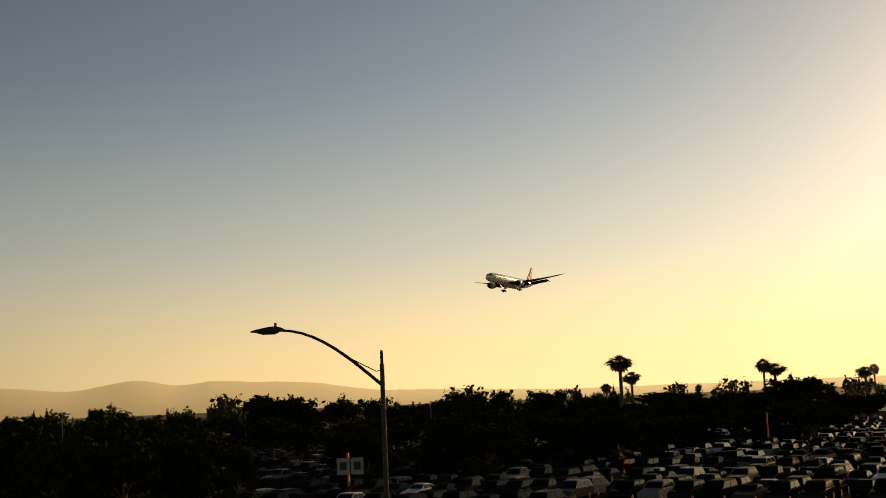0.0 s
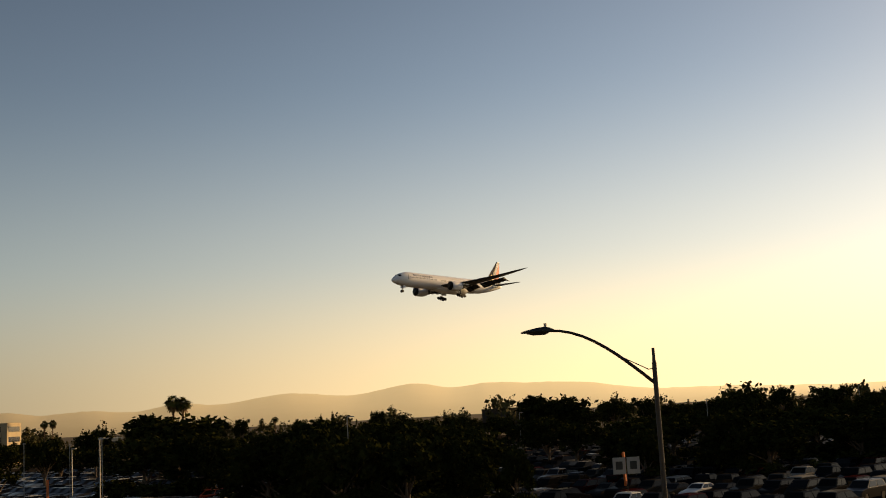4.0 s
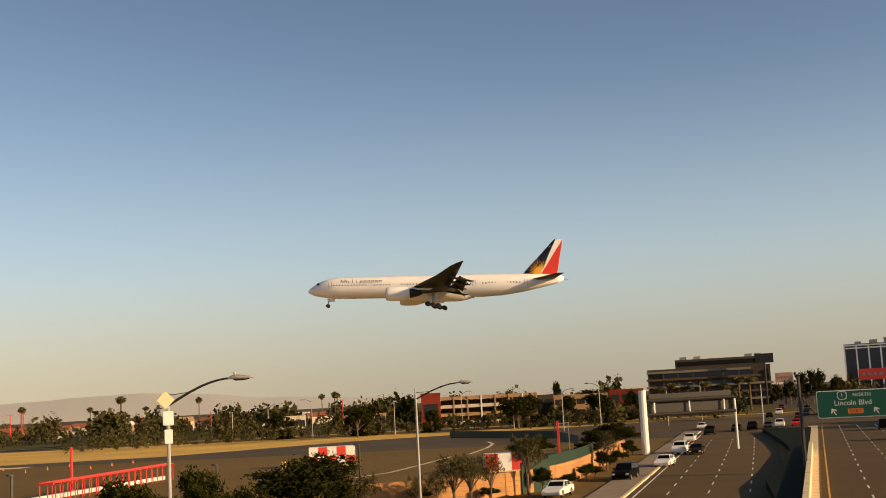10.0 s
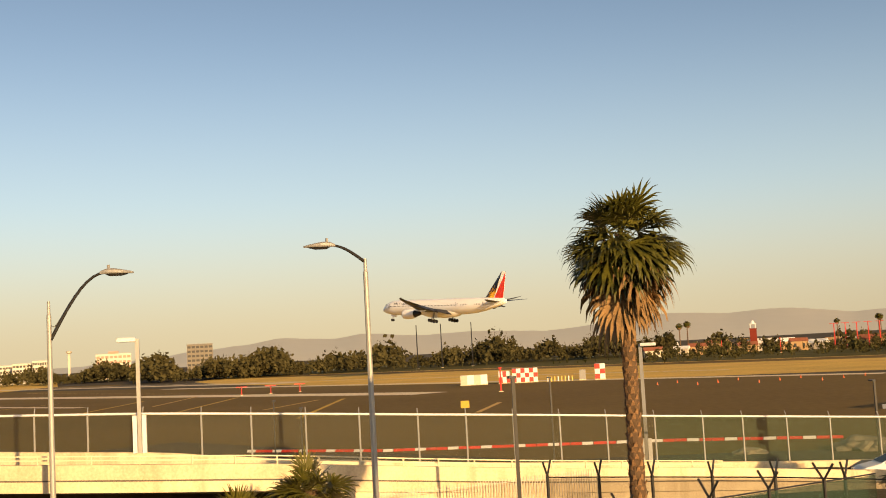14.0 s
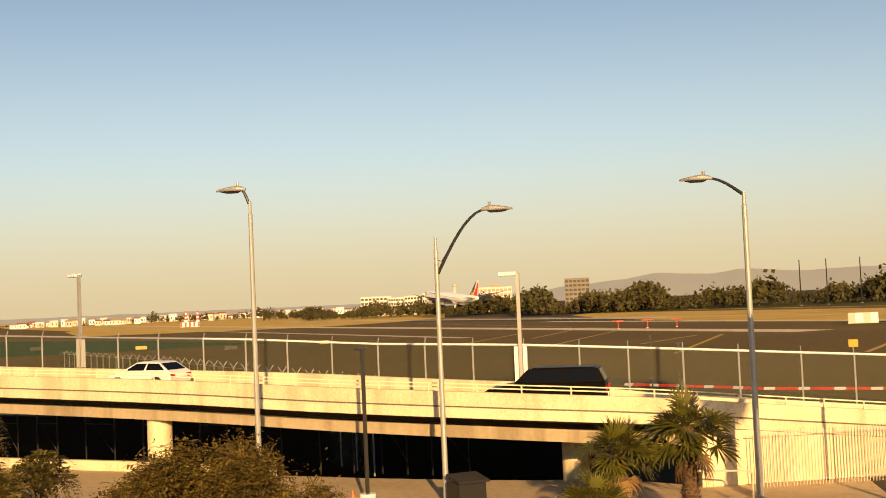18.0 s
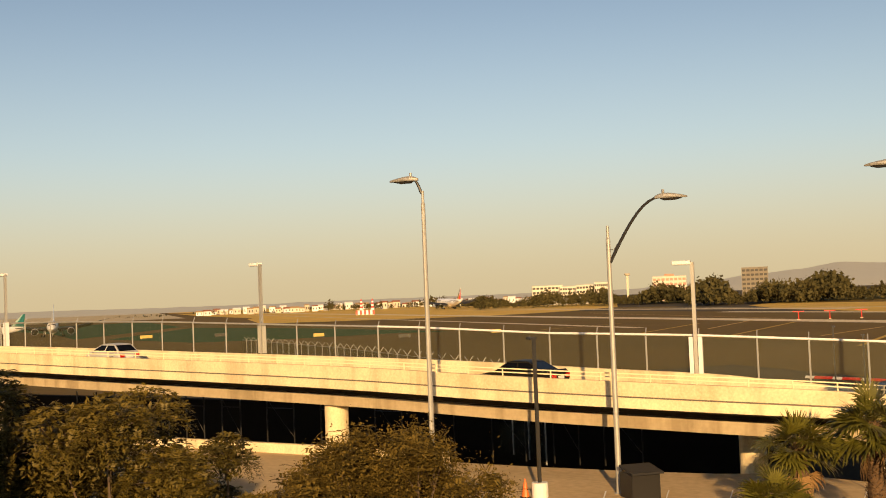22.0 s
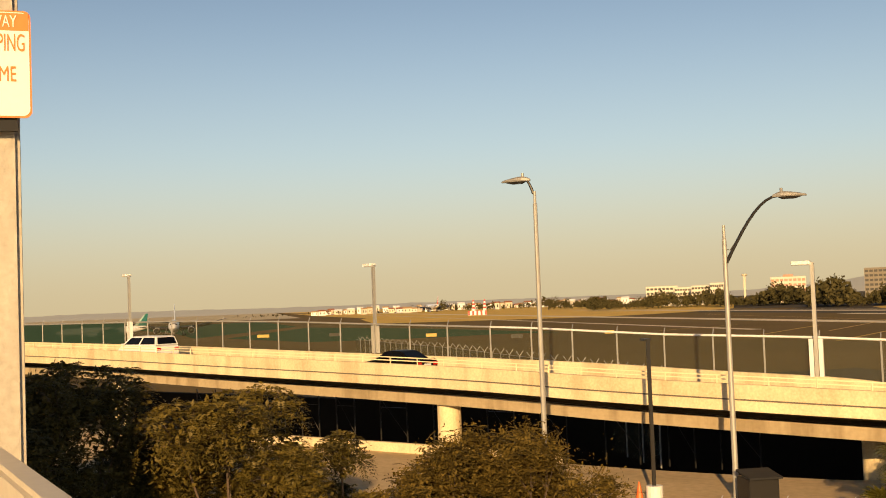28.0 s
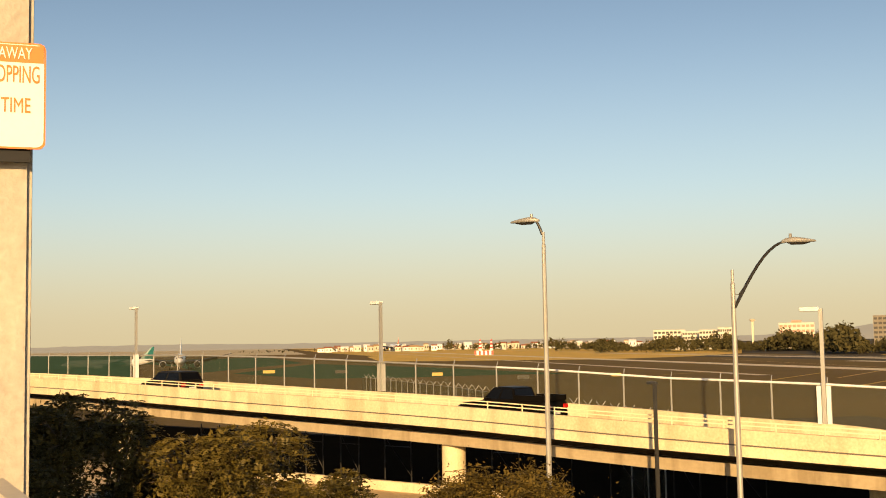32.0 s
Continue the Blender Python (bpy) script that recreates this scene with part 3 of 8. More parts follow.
ribbon("grass_verge", road_x, 21.6, 23.5, 60, 240, 0.06, M["leaf"], "dark green grass verge under the fence", "grass")

# the car park's asphalt, east of the road
flat("car_park", [(31, 62), (45, 62), (75, -10), (330, -110), (420, 60), (330, 330), (52, 330)], 0.02, M["lot"], "dark asphalt car park surface", "car park")
flat("bare_lot", [(36, 128), (62, 128), (66, 168), (40, 168)], 0.03, M["ground"], "bare brown earth beside the car park", "ground")

# block wall along the footpath, its courses recessed
wall_w = thing("wall_block", "tan concrete block wall beside the footpath", "wall", kind="structure")


WALL = spline(((-36.5, 100.5, 0), (-25.2, 106, 0), (-18.2, 114, 0), (-15.4, 127, 0), (-14.4, 150, 0), (-13.4, 174, 0)), 3.2)


def wall_x(y):
    return float(np.interp(y, [p.y for p in WALL], [p.x for p in WALL]))


bm = bmesh.new()
rows = []
for k, p in enumerate(WALL):
    t = (WALL[min(k + 1, len(WALL) - 1)] - WALL[max(k - 1, 0)]).normalized()
    n = Vector((t.y, -t.x, 0)) * 0.16
    rows.append([bm.verts.new(v) for v in ((p.x, p.y, 0), (p.x + n.x, p.y + n.y, 0), (p.x + n.x, p.y + n.y, 2.25), (p.x, p.y, 2.25))])
for p, q in zip(rows, rows[1:]):
    for k in range(4):
        bm.faces.new((p[k], p[(k + 1) % 4], q[(k + 1) % 4], q[k]))
bm.faces.new(rows[0])
bm.faces.new(rows[-1][::-1])
part("core", bm, M["mortar"], wall_w)
for a, b in zip(WALL, WALL[1:]):
    d = (b - a).normalized()
    n = Vector((d.y, -d.x, 0))
    for j in range(5):
        m = Matrix(((d.x, n.x, 0, a.x), (d.y, n.y, 0, a.y), (0, 0, 1, j * 0.45), (0, 0, 0, 1)))
        bm = bmesh.new()
        box(bm, 0.02, 0.12, 0.015, (b - a).length - 0.02, 0.22, 0.435, m)
        part("block_course", bm, M["brick"], wall_w)

# dark green cloth on the wall's top and a dark gate at its near end
bar("wall_cloth", lambda y, off: wall_x(y) + off, 0.03, 0.09, 118, 142, 2.26, 3.3, M["greencloth"], "dark green cloth screen on the block wall", "screen")
bar("wall_gate", lambda y, off: wall_x(y) + off, 0.35, 0.45, 112.6, 117.4, 0, 3.0, M["greencloth"], "dark green cloth gate in the block wall", "gate")

# ---- bridge ----
def sweep(profile, i0=0, i1=None):
    bm = bmesh.new()
    rows = [[bm.verts.new(p + nn * o + Vector((0, 0, h))) for o, h in profile] for p, nn in secs[i0:i1]]
    for a, b in zip(rows, rows[1:]):
        for k in range(len(profile)):
            j = (k + 1) % len(profile)
            bm.faces.new((a[k], a[j], b[j], b[k]))
    bm.faces.new(rows[0])
    bm.faces.new(rows[-1][::-1])
    return bm


bridge = thing("bridge", "pale stained concrete road bridge on round columns", "bridge", kind="structure")
N = len(secs)
i_vis = next(i for i, p in enumerate(EDGE) if p.x < -21)
for i0 in range(i_vis, N - 6, 6):
    part("parapet", sweep([(0, 0), (0.28, 0), (0.36, -0.6), (0.02, -0.6)], i0, i0 + 7), M["concrete"], bridge)
    part("far_parapet", sweep([(9.2, -0.3), (9.5, -0.3), (9.5, -1.35), (9.104, -1.35)], i0, i0 + 7), M["concrete"], bridge)
part("ledge", sweep([(0.0, -0.604), (0.05, -0.604), (0.05, -0.66), (0.0, -0.66)], i_vis), M["mortar"], bridge)
i_ab = edge_at(-61.0)
for i0 in range(i_vis, N - 6, 6):
    part("deck_edge", sweep([(-0.03, -0.664), (0.4, -0.664), (0.4, -1.12), (-0.03, -1.1)], i0, i0 + 7), M["concrete"], bridge)
# Deck and set-back girder carry the soffit shade in their colour.
part("deck", sweep([(0.404, -1.0), (9.1, -1.1), (9.1, -1.35), (1.6, -1.35), (0.404, -1.13)]), M["deckshade"], bridge)
part("girder", sweep([(3.4, -1.355), (8.2, -1.355), (7.8, -2.13), (3.4, -2.13)], i_ab - 1), M["deckshade"], bridge)
part("edge_beam", sweep([(1.55, -1.6), (2.1, -1.6), (2.1, -2.14), (1.55, -2.14)], i_ab - 1), M["concrete2"], bridge)
i_r0, i_r1 = edge_at(-40), edge_at(-104)
for k in (0.15, 0.31):
    part("rail", sweep([(0.10, k), (0.15, k), (0.15, k + 0.05), (0.10, k + 0.05)], i_r0, i_r1 + 8), M["palerail"], bridge, "pale painted steel rail")
bm = bmesh.new()
box(bm, -0.025, -0.025, -0.004, 0.025, 0.025, 0.35)
post_me = mesh_of("rail_post", bm, M["palerail"])
for i in range(i_r0, i_r1 + 8):
    ob = new("rail_post", post_me)
    ob.parent = bridge
    p = secs[i][0] + secs[i][1] * 0.13
    ob.matrix_basis = pose(*p)
# round columns
for az in (-66.5, -87.6, -102.4, -110):
    i = edge_at(az)
    for off in ((2.5,) if az < -70 else (6.8,)):
        p = secs[i][0] + secs[i][1] * off
        bm = bmesh.new()
        tube(bm, [(p.x, p.y, -2.8), (p.x, p.y, p.z - 2.13)], 0.62, 24)
        part("column", bm, M["concrete"], bridge)
# abutment wall where the bridge comes to the ground
part("abutment", sweep([(0.12, -1.12), (1.5, -1.12), (1.5, -8.0), (0.12, -8.0)], i_vis, i_ab), M["concrete"], bridge)
part("abutment_core", sweep([(1.504, -1.36), (9.0, -1.36), (9.0, -8.0), (1.504, -8.0)], i_vis, i_ab - 7), M["concrete"], bridge)
for i0 in range(edge_at(-30), i_ab - 2, 2):
    part("wall_panel", sweep([(0.02, -1.13), (0.11, -1.13), (0.11, -6.0), (0.02, -6.0)], i0, i0 + 3), M["concrete"], bridge)
# far side of the sunken road, near-black so its colour holds the underpass shade
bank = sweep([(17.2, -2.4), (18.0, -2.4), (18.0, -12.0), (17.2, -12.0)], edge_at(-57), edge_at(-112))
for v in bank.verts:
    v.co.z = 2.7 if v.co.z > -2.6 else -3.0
solid("wall_underpass", bank, M["undershade"], "near-black bank standing in for underpass shade", "wall", kind="structure")
# low wall along the yard's edge, among the columns
rw = thing("retaining_wall", "low stained concrete wall along the yard edge", "wall", kind="structure")
for i in range(edge_at(-83), edge_at(-100), 2):
    a, b = secs[i][0] + secs[i][1] * 3.2, secs[i + 2][0] + secs[i + 2][1] * 3.2
    bm = bmesh.new()
    m = Matrix.LocRotScale((a.x, a.y, 0), (b - a).to_track_quat('X', 'Z'), None)
    vs = [bm.verts.new(v) for v in ((a.x, a.y, -2.0), (b.x, b.y, -2.0), (b.x, b.y, 1.95), (a.x, a.y, 1.95))]
    vs2 = [bm.verts.new(v.co + secs[i][1] * 0.3) for v in vs]
    bm.faces.new(vs)
    bm.faces.new(vs2[::-1])
    for k in range(4):
        bm.faces.new((vs[k], vs[(k + 1) % 4], vs2[(k + 1) % 4], vs2[k]))
    part("wall_panel", bm, M["concrete"], rw)
yard = []
for i in range(edge_at(-52), edge_at(-106), 2):
    yard.append(secs[i][0] + secs[i][1] * (3.6 if i > i_ab else 0.5))
flat("yard", [(p.x, p.y) for p in yard] + [(-40, -24), (-24, -4), (-26, 24)], 1.43, M["yard"], "pale worn asphalt yard before the bridge", "yard")
for k in range(7):
    a = polar(-79 + k * 3.0, 43)
    b = polar(-78.6 + k * 3.0, 48)
    n = Vector((0.05, -0.05, 0))
    flat("bay_line", [(q.x, q.y) for q in (a - n, a + n, b + n, b - n)], 1.45, M["white"], "thin white parking bay line", "road marking")

# ---- the deck under the camera, its rail and pillar ----
LINE = Vector((math.sin(radians(66.6)), math.cos(radians(66.6)), 0))
OUT = Vector((-LINE.y, LINE.x, 0))
base = Vector((0, 0.65, 0))


def along(s, o, z):
    p = base + LINE * s + OUT * o
    return (p.x, p.y, z)


def slab(s0, s1, o0, o1, z0, z1):
    bm = bmesh.new()
    vs = [bm.verts.new(along(s, o, z)) for z in (z0, z1) for s, o in ((s0, o0), (s1, o0), (s1, o1), (s0, o1))]
    for f in ((3, 2, 1, 0), (4, 5, 6, 7), (0, 1, 5, 4), (1, 2, 6, 5), (2, 3, 7, 6), (3, 0, 4, 7)):
        bm.faces.new([vs[i] for i in f])
    return bm


solid("walkway", slab(-30, 7, -14, 0.5, 6.9, 7.9), M["concrete"], "raised concrete walkway deck under the viewer", "walkway", kind="structure")
solid("wall_deck", slab(-30, 7, -13.6, 0.1, -0.2, 6.896), M["concrete"], "concrete wall that carries the walkway", "wall", kind="structure")
# Out of view; added so that its shadow falls on the trees below.
solid("wall_behind", slab(-30, -10.9, -13.9, -5.0, 7.904, 14.0), M["stained"], "unseen wall added to throw shade on the near trees", "wall", kind="structure")
rail = thing("guard_rail", "pale painted steel guard rail on the walkway edge", "railing")
bm = slab(-5.1, 3.5, -0.11, 0.0, 8.89, 9.01)
bmesh.ops.bevel(bm, geom=bm.edges[:], offset=0.02, segments=2, affect='EDGES')
part("top_rail", bm, M["cream"], rail)
for s in (-4.9, -2.5, 0.6, 3.2):
    part("post", slab(s, s + 0.1, -0.1, -0.01, 7.9, 8.89), M["cream"], rail)
pil = thing("pillar", "square weathered concrete pillar beside the walkway", "pillar", pose(*polar(-105.5, 5.25, 7.0), rz=105.3), kind="structure")
bm = bmesh.new()
box(bm, -0.62, 0, 0, 0, 0.6, 4.45)
bmesh.ops.bevel(bm, geom=[e for e in bm.edges if abs(e.verts[0].co.z - e.verts[1].co.z) > 1], offset=0.02, segments=2, affect='EDGES')
part("shaft", bm, M["stained"], pil)
# ---- hills far off ----
def ridge(name, prof, d, material, label):
    bm = bmesh.new()
    rows = []
    az = prof[0][0]
    while az <= prof[-1][0]:
        k = max(i for i in range(len(prof)) if prof[i][0] <= az + 1e-6)
        a, b = prof[k], prof[min(k + 1, len(prof) - 1)]
        f = 0 if b[0] == a[0] else (az - a[0]) / (b[0] - a[0])
        el = a[1] + (b[1] - a[1]) * f * f * (3 - 2 * f) + 0.035 * noise.noise((az * 0.9, d * 0.01, 0)) + 0.02 * noise.noise((az * 3.1, 2, 0))
        z = 9.5 + d * math.tan(radians(el))
        rows.append([bm.verts.new(polar(az, d * (1 - 0.04 * j), max(z * (1 - j / 5), 0) if j < 5 else -20)) for j in range(6)])
        az += 0.25
    for p, q in zip(rows, rows[1:]):
        for j in range(5):
            bm.faces.new((p[j], q[j], q[j + 1], p[j + 1]))
    return solid(name, bm, material, label, "hill", kind="structure", smooth=True)


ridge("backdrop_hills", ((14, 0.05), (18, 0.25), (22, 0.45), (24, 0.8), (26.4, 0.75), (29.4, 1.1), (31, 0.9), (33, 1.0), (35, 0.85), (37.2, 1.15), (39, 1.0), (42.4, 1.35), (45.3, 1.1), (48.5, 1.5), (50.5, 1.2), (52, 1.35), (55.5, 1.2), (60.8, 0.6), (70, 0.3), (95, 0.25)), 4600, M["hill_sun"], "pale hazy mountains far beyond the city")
# The low western end is added as a band of haze along the horizon.
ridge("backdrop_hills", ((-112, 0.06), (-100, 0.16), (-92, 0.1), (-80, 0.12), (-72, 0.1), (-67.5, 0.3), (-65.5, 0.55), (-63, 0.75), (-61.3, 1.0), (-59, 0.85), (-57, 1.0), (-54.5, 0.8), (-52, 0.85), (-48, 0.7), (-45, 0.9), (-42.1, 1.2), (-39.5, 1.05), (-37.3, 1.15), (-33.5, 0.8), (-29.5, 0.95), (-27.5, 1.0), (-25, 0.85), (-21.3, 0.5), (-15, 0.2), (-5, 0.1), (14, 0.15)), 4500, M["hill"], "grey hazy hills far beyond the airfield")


# ---- trees ----
def quads(name, cen, u, v, material):
    """Many small leaves: a centre and two half axes each, a pointed four-cornered blade."""
    n = len(cen)
    co = np.stack([cen - u, cen + v * 0.9 - u * 0.1, cen + u, cen - v * 0.9 - u * 0.1], 1).reshape(-1, 3)
    me = bpy.data.meshes.new(name)
    me.from_pydata(co.tolist(), [], np.arange(4 * n).reshape(n, 4).tolist())
    me.materials.append(material)
    return me


def rand_dirs(rng, n):
    d = rng.normal(size=(n, 3))
    return d / np.linalg.norm(d, axis=1)[:, None]


def leaf_cloud(name, rng, lobes, n, size, material, droop=0.3):
    """Leaves in clumps round lobes (x, y, z, rx, rz), with gaps between the clumps."""
    cen = []
    wts = np.array([l[3] * l[3] * l[4] for l in lobes]) ** 0.75
    for l, k in zip(lobes, (wts / wts.sum() * n).astype(int) + 4):
        clumps = rand_dirs(rng, max(5, k // 22)) * rng.uniform(0.45, 1.0, (max(5, k // 22), 1))
        p = clumps[rng.integers(0, len(clumps), k)] + rng.normal(0, 0.17, (k, 3))
        cen.append(p * (l[3], l[3], l[4]) + l[:3])
    cen = np.concatenate(cen)
    u = rand_dirs(rng, len(cen))
    u[:, 2] -= droop
    v = np.cross(u, rand_dirs(rng, len(cen)))
    v /= np.linalg.norm(v, axis=1)[:, None] + 1e-6
    s = size * rng.uniform(0.6, 1.3, (len(cen), 1))
    return quads(name, cen, u * s, v * s * 0.55, material)


def tree(seed, h, w, material, label, leaves=1500, size=0.28, m=None, low=0.3, name="tree", lobes_n=9):
    rng = np.random.default_rng(seed)
    t = thing(name, label, "tree", m)
    bm = bmesh.new()
    r0 = 0.022 * h + 0.05
    top = h * 0.72
    tube(bm, [(0, 0, -0.2), (0.05 * h * rng.uniform(-1, 1) * 0.3, 0, h * 0.25), (0.02 * h, 0.02 * h, top)], [r0, r0 * 0.75, r0 * 0.25], 7)
    lobes = [(0, 0, h * 0.7, w * 0.30, h * 0.24)]
    for k in range(lobes_n):
        a = 2 * math.pi * (k + rng.uniform(0, 0.6)) / lobes_n
        rr = w * rng.uniform(0.18, 0.36)
        z = h * rng.uniform(low + 0.12, 0.84)
        lobes.append((rr * math.cos(a), rr * math.sin(a), z, w * rng.uniform(0.13, 0.22), h * rng.uniform(0.10, 0.17)))
        tube(bm, [(0, 0, h * rng.uniform(0.2, 0.4)), (rr * 0.5 * math.cos(a), rr * 0.5 * math.sin(a), z * 0.8), (rr * math.cos(a), rr * math.sin(a), z)], [r0 * 0.5, r0 * 0.3, r0 * 0.1], 5)
    part("trunk", bm, M["bark"], t)
    cr = new("crown", leaf_cloud("crown", rng, lobes, leaves, size, material))
    cr.parent = t
    return t


DENSE_KINDS = [tree(70 + k, 8.0, 7.5, M["leaf"], "dense dark tree with a crown down to the ground", 6500, 0.27, pose(*polar(*q)), low=-0.1, lobes_n=14) for k, q in enumerate(((87, 310), (92.5, 300)))]
TREE_KINDS = [tree(10 + k, 8.0, 7.5, M["leaf"], "dark leafy tree with a broad uneven crown", 3600, 0.26, pose(*polar(*q))) for k, q in enumerate(((88, 300), (90, 280), (89, 320), (91, 300)))]
ROUND_KINDS = [tree(30 + k, 8.0, 5.0, M["leaf"], "tall dark tree with a narrow crown", 2800, 0.25, pose(*polar(*q)), low=0.15) for k, q in enumerate(((88.5, 340), (92, 330)))]
THIN = tree(52, 5.0, 4.5, M["leafdry"], "thin street tree with a sparse twiggy crown", 2600, 0.085, pose(*polar(-12.7, 103)), low=0.42, lobes_n=15)
VERGE = tree(50, 5.0, 4.5, M["leaf"], "small dark-green tree in the footpath verge", 9000, 0.10, pose(*polar(-23.2, 70)), low=0.35)


def put_trees(rows, label, kinds=None, group="", extra=1.0):
    for k, (az, d, h, w) in enumerate(rows):
        src = (kinds or (ROUND_KINDS if w < h * 0.75 else TREE_KINDS))
        src = src[k % len(src)]
        base_w = 5.0 if src in ROUND_KINDS else (4.5 if src in (VERGE, THIN) else 7.5)
        base_h = 5.0 if src in (VERGE, THIN) else 8.0
        p = polar(az, d)
        m = pose(p.x, p.y, ground_z(p.x, p.y), 0, 0, (k * 77) % 360) @ Matrix.Diagonal((w * extra / base_w, w * extra / base_w, h / base_h * 1.04, 1))
        tagged(copy_thing(src, m), label, "tree", group)


TREES_EAST = (
    (55.2, 230, 11.9, 13.4), (64.37, 200, 12.2, 7.3), (46.52, 420, 11.8, 5.3), (68.05, 280, 10.7, 9),
    (59.71, 330, 11, 7.1), (58.06, 360, 10.5, 10.5), (65.94, 380, 12.4, 7.4), (79.86, 280, 11.1, 15),
    (77.11, 290, 8.4, 16.9), (73.95, 330, 9.5, 17.7), (70.71, 300, 8.8, 11.7), (82.17, 270, 6.9, 15.8),
    (62.46, 320, 9.1, 12.4), (50.51, 420, 8, 12.3),
)
TREES_SOUTH = (
    (43.41, 120, 9.3, 6.4), (46.14, 112, 8.8, 6.5), (48.94, 118, 8.5, 6.3), (51.3, 125, 8, 5.5),
    (59.12, 150, 7.3, 7.3), (60.77, 165, 7.1, 5.6), (65.2, 160, 7.8, 8.6), (67.4, 170, 7.6, 8.3),
    (70.67, 165, 7.3, 9.6), (72.58, 200, 7.5, 9.7), (63.53, 140, 7.5, 6.8), (65.17, 135, 6.7, 6.6),
    (59.38, 130, 6.3, 4.4), (69.29, 150, 6.6, 7.3), (71.46, 150, 6.6, 8), (74.41, 190, 5.6, 11.1),
    (77.31, 200, 5.7, 11.7), (80.38, 210, 5.6, 12.3), (44.64, 100, 7.8, 5.3), (47.91, 100, 7.3, 5.3),
    (50.5, 110, 7.1, 4.8), (53.14, 105, 6.2, 2.6),
)
TREES_NE = (
    (36.95, 190, 11.8, 18.5), (33.32, 240, 10.2, 8.2), (29.03, 170, 8.4, 7.4), (22.98, 160, 8.8, 6.2),
    (14.97, 260, 12.1, 11.4), (23.95, 330, 14.8, 10.6), (40.09, 420, 11.5, 7.4), (43.77, 500, 11.2, 7.3),
    (46.72, 420, 11.5, 4.5), (42.81, 480, 10.8, 6.1), (54.78, 230, 10.5, 10.1), (31.1, 210, 8.9, 9.2),
    (26.17, 230, 7.4, 7.8), (18.83, 230, 8.9, 8.9),
)
TREES_BLACK = (
    (41.26, 118, 8.4, 6.3), (43.44, 110, 8.6, 5.3), (45.56, 106, 8, 5.2), (47.68, 110, 8, 5.3),
    (49.73, 115, 7.4, 6.2), (51.49, 125, 6.5, 5.5), (38.53, 150, 8.5, 6.6), (35.5, 150, 8.7, 8),
)
TREES_NORTH = (
    (14.89, 240, 12.2, 11.1), (12.49, 300, 10.1, 14.6), (17.76, 250, 9.3, 10.9), (19.75, 230, 9.3, 8.9),
    (4.54, 500, 14, 5.3), (-17.22, 330, 8.8, 8), (-9.38, 330, 8.5, 9.6), (-14.74, 360, 11.8, 7.7),
    (-7.46, 560, 15.4, 4.9), (-5.7, 560, 10.6, 16.3),
)
TREES_VERGE = (
    (-19.75, 88, 5.7, 7.3), (-24.72, 70, 6, 3.1), (-27.75, 62, 5.7, 3.6),
    (-8.76, 170, 3.3, 5.8), (-9.03, 150, 3.5, 2.9), (-4.4, 195, 3.5, 4.7), (-5.5, 185, 3.4, 5.4),
    (-6.2, 170, 2.3, 3.3), (-4.94, 230, 3.2, 5.6),
)
TREES_THIN = (
    (-11.88, 104, 4.5, 3.4), (-10.9, 106, 4.6, 2.8), (-14.5, 99, 3.4, 2.0), (-13.5, 101, 3.5, 2.6), (-9.1, 113, 6.0, 4.2),
    (-5.26, 140, 4.7, 3.4), (-17.0, 92, 4.2, 3.0),
)
TREES_SHOPS = (
    (-16.9, 345, 8.6, 9.0), (-8.9, 345, 9.2, 11.5), (-5.4, 350, 8.6, 10.0), (-3.9, 370, 9.0, 6.0), (-13.6, 345, 6.5, 6.0),
    (-20.9, 360, 7.6, 8.0), (-6.9, 380, 8.4, 7.0),
)
TREES_GLOOM = (
    (11.6, 265, 9.0, 7.0), (12.7, 250, 8.4, 8.0), (13.9, 262, 8.8, 8.0), (15.2, 248, 8.4, 8.5), (16.6, 258, 9.0, 8.0),
    (17.9, 246, 8.2, 8.0), (19.2, 255, 8.7, 8.5), (20.6, 250, 8.3, 8.0), (22.0, 250, 8.6, 8.5), (14.6, 215, 5.6, 5.0),
    (12.3, 200, 4.6, 4.0), (13.4, 190, 4.4, 4.0),
)
TREES_MEDIAN = ((4.1, 520, 13.5, 7.0), (4.9, 560, 15.0, 6.0), (3.5, 480, 10.0, 6.5), (5.6, 540, 11.5, 7.0), (2.9, 450, 9.0, 5.0))
put_trees(TREES_EAST, "dark leafy tree standing over the car park", extra=1.3)
put_trees(TREES_SOUTH, "dense dark tree between rows of parked cars", DENSE_KINDS, extra=1.7)
put_trees(TREES_NE, "dark leafy tree at the car park edge", extra=1.15)
put_trees(TREES_BLACK, "dense dark tree close to the car park entrance", DENSE_KINDS, extra=1.7)
put_trees(TREES_NORTH, "leafy street tree north of the boulevard", extra=1.1)
scatter = []
rng_t = random.Random(8)
for k in range(64):
    az = 15 + 74 * (k + rng_t.random()) / 64
    d = rng_t.uniform(170, 330)
    scatter.append((az, d, rng_t.uniform(6.0, 8.6), rng_t.uniform(7, 11)))
put_trees(scatter, "dark leafy tree in the car park rows", TREE_KINDS, extra=1.2)
put_trees(TREES_VERGE, "small dark-green tree beside the block wall", [VERGE], extra=1.3)
put_trees(TREES_THIN, "thin street tree with a sparse twiggy crown", [THIN], extra=1.0)
put_trees(TREES_SHOPS, "round black-green tree before the shops", DENSE_KINDS, extra=1.15)
put_trees(TREES_GLOOM, "dense black-green tree at the car park edge", DENSE_KINDS, extra=1.35)
put_trees(TREES_MEDIAN, "tall olive street tree far up the boulevard", ROUND_KINDS)

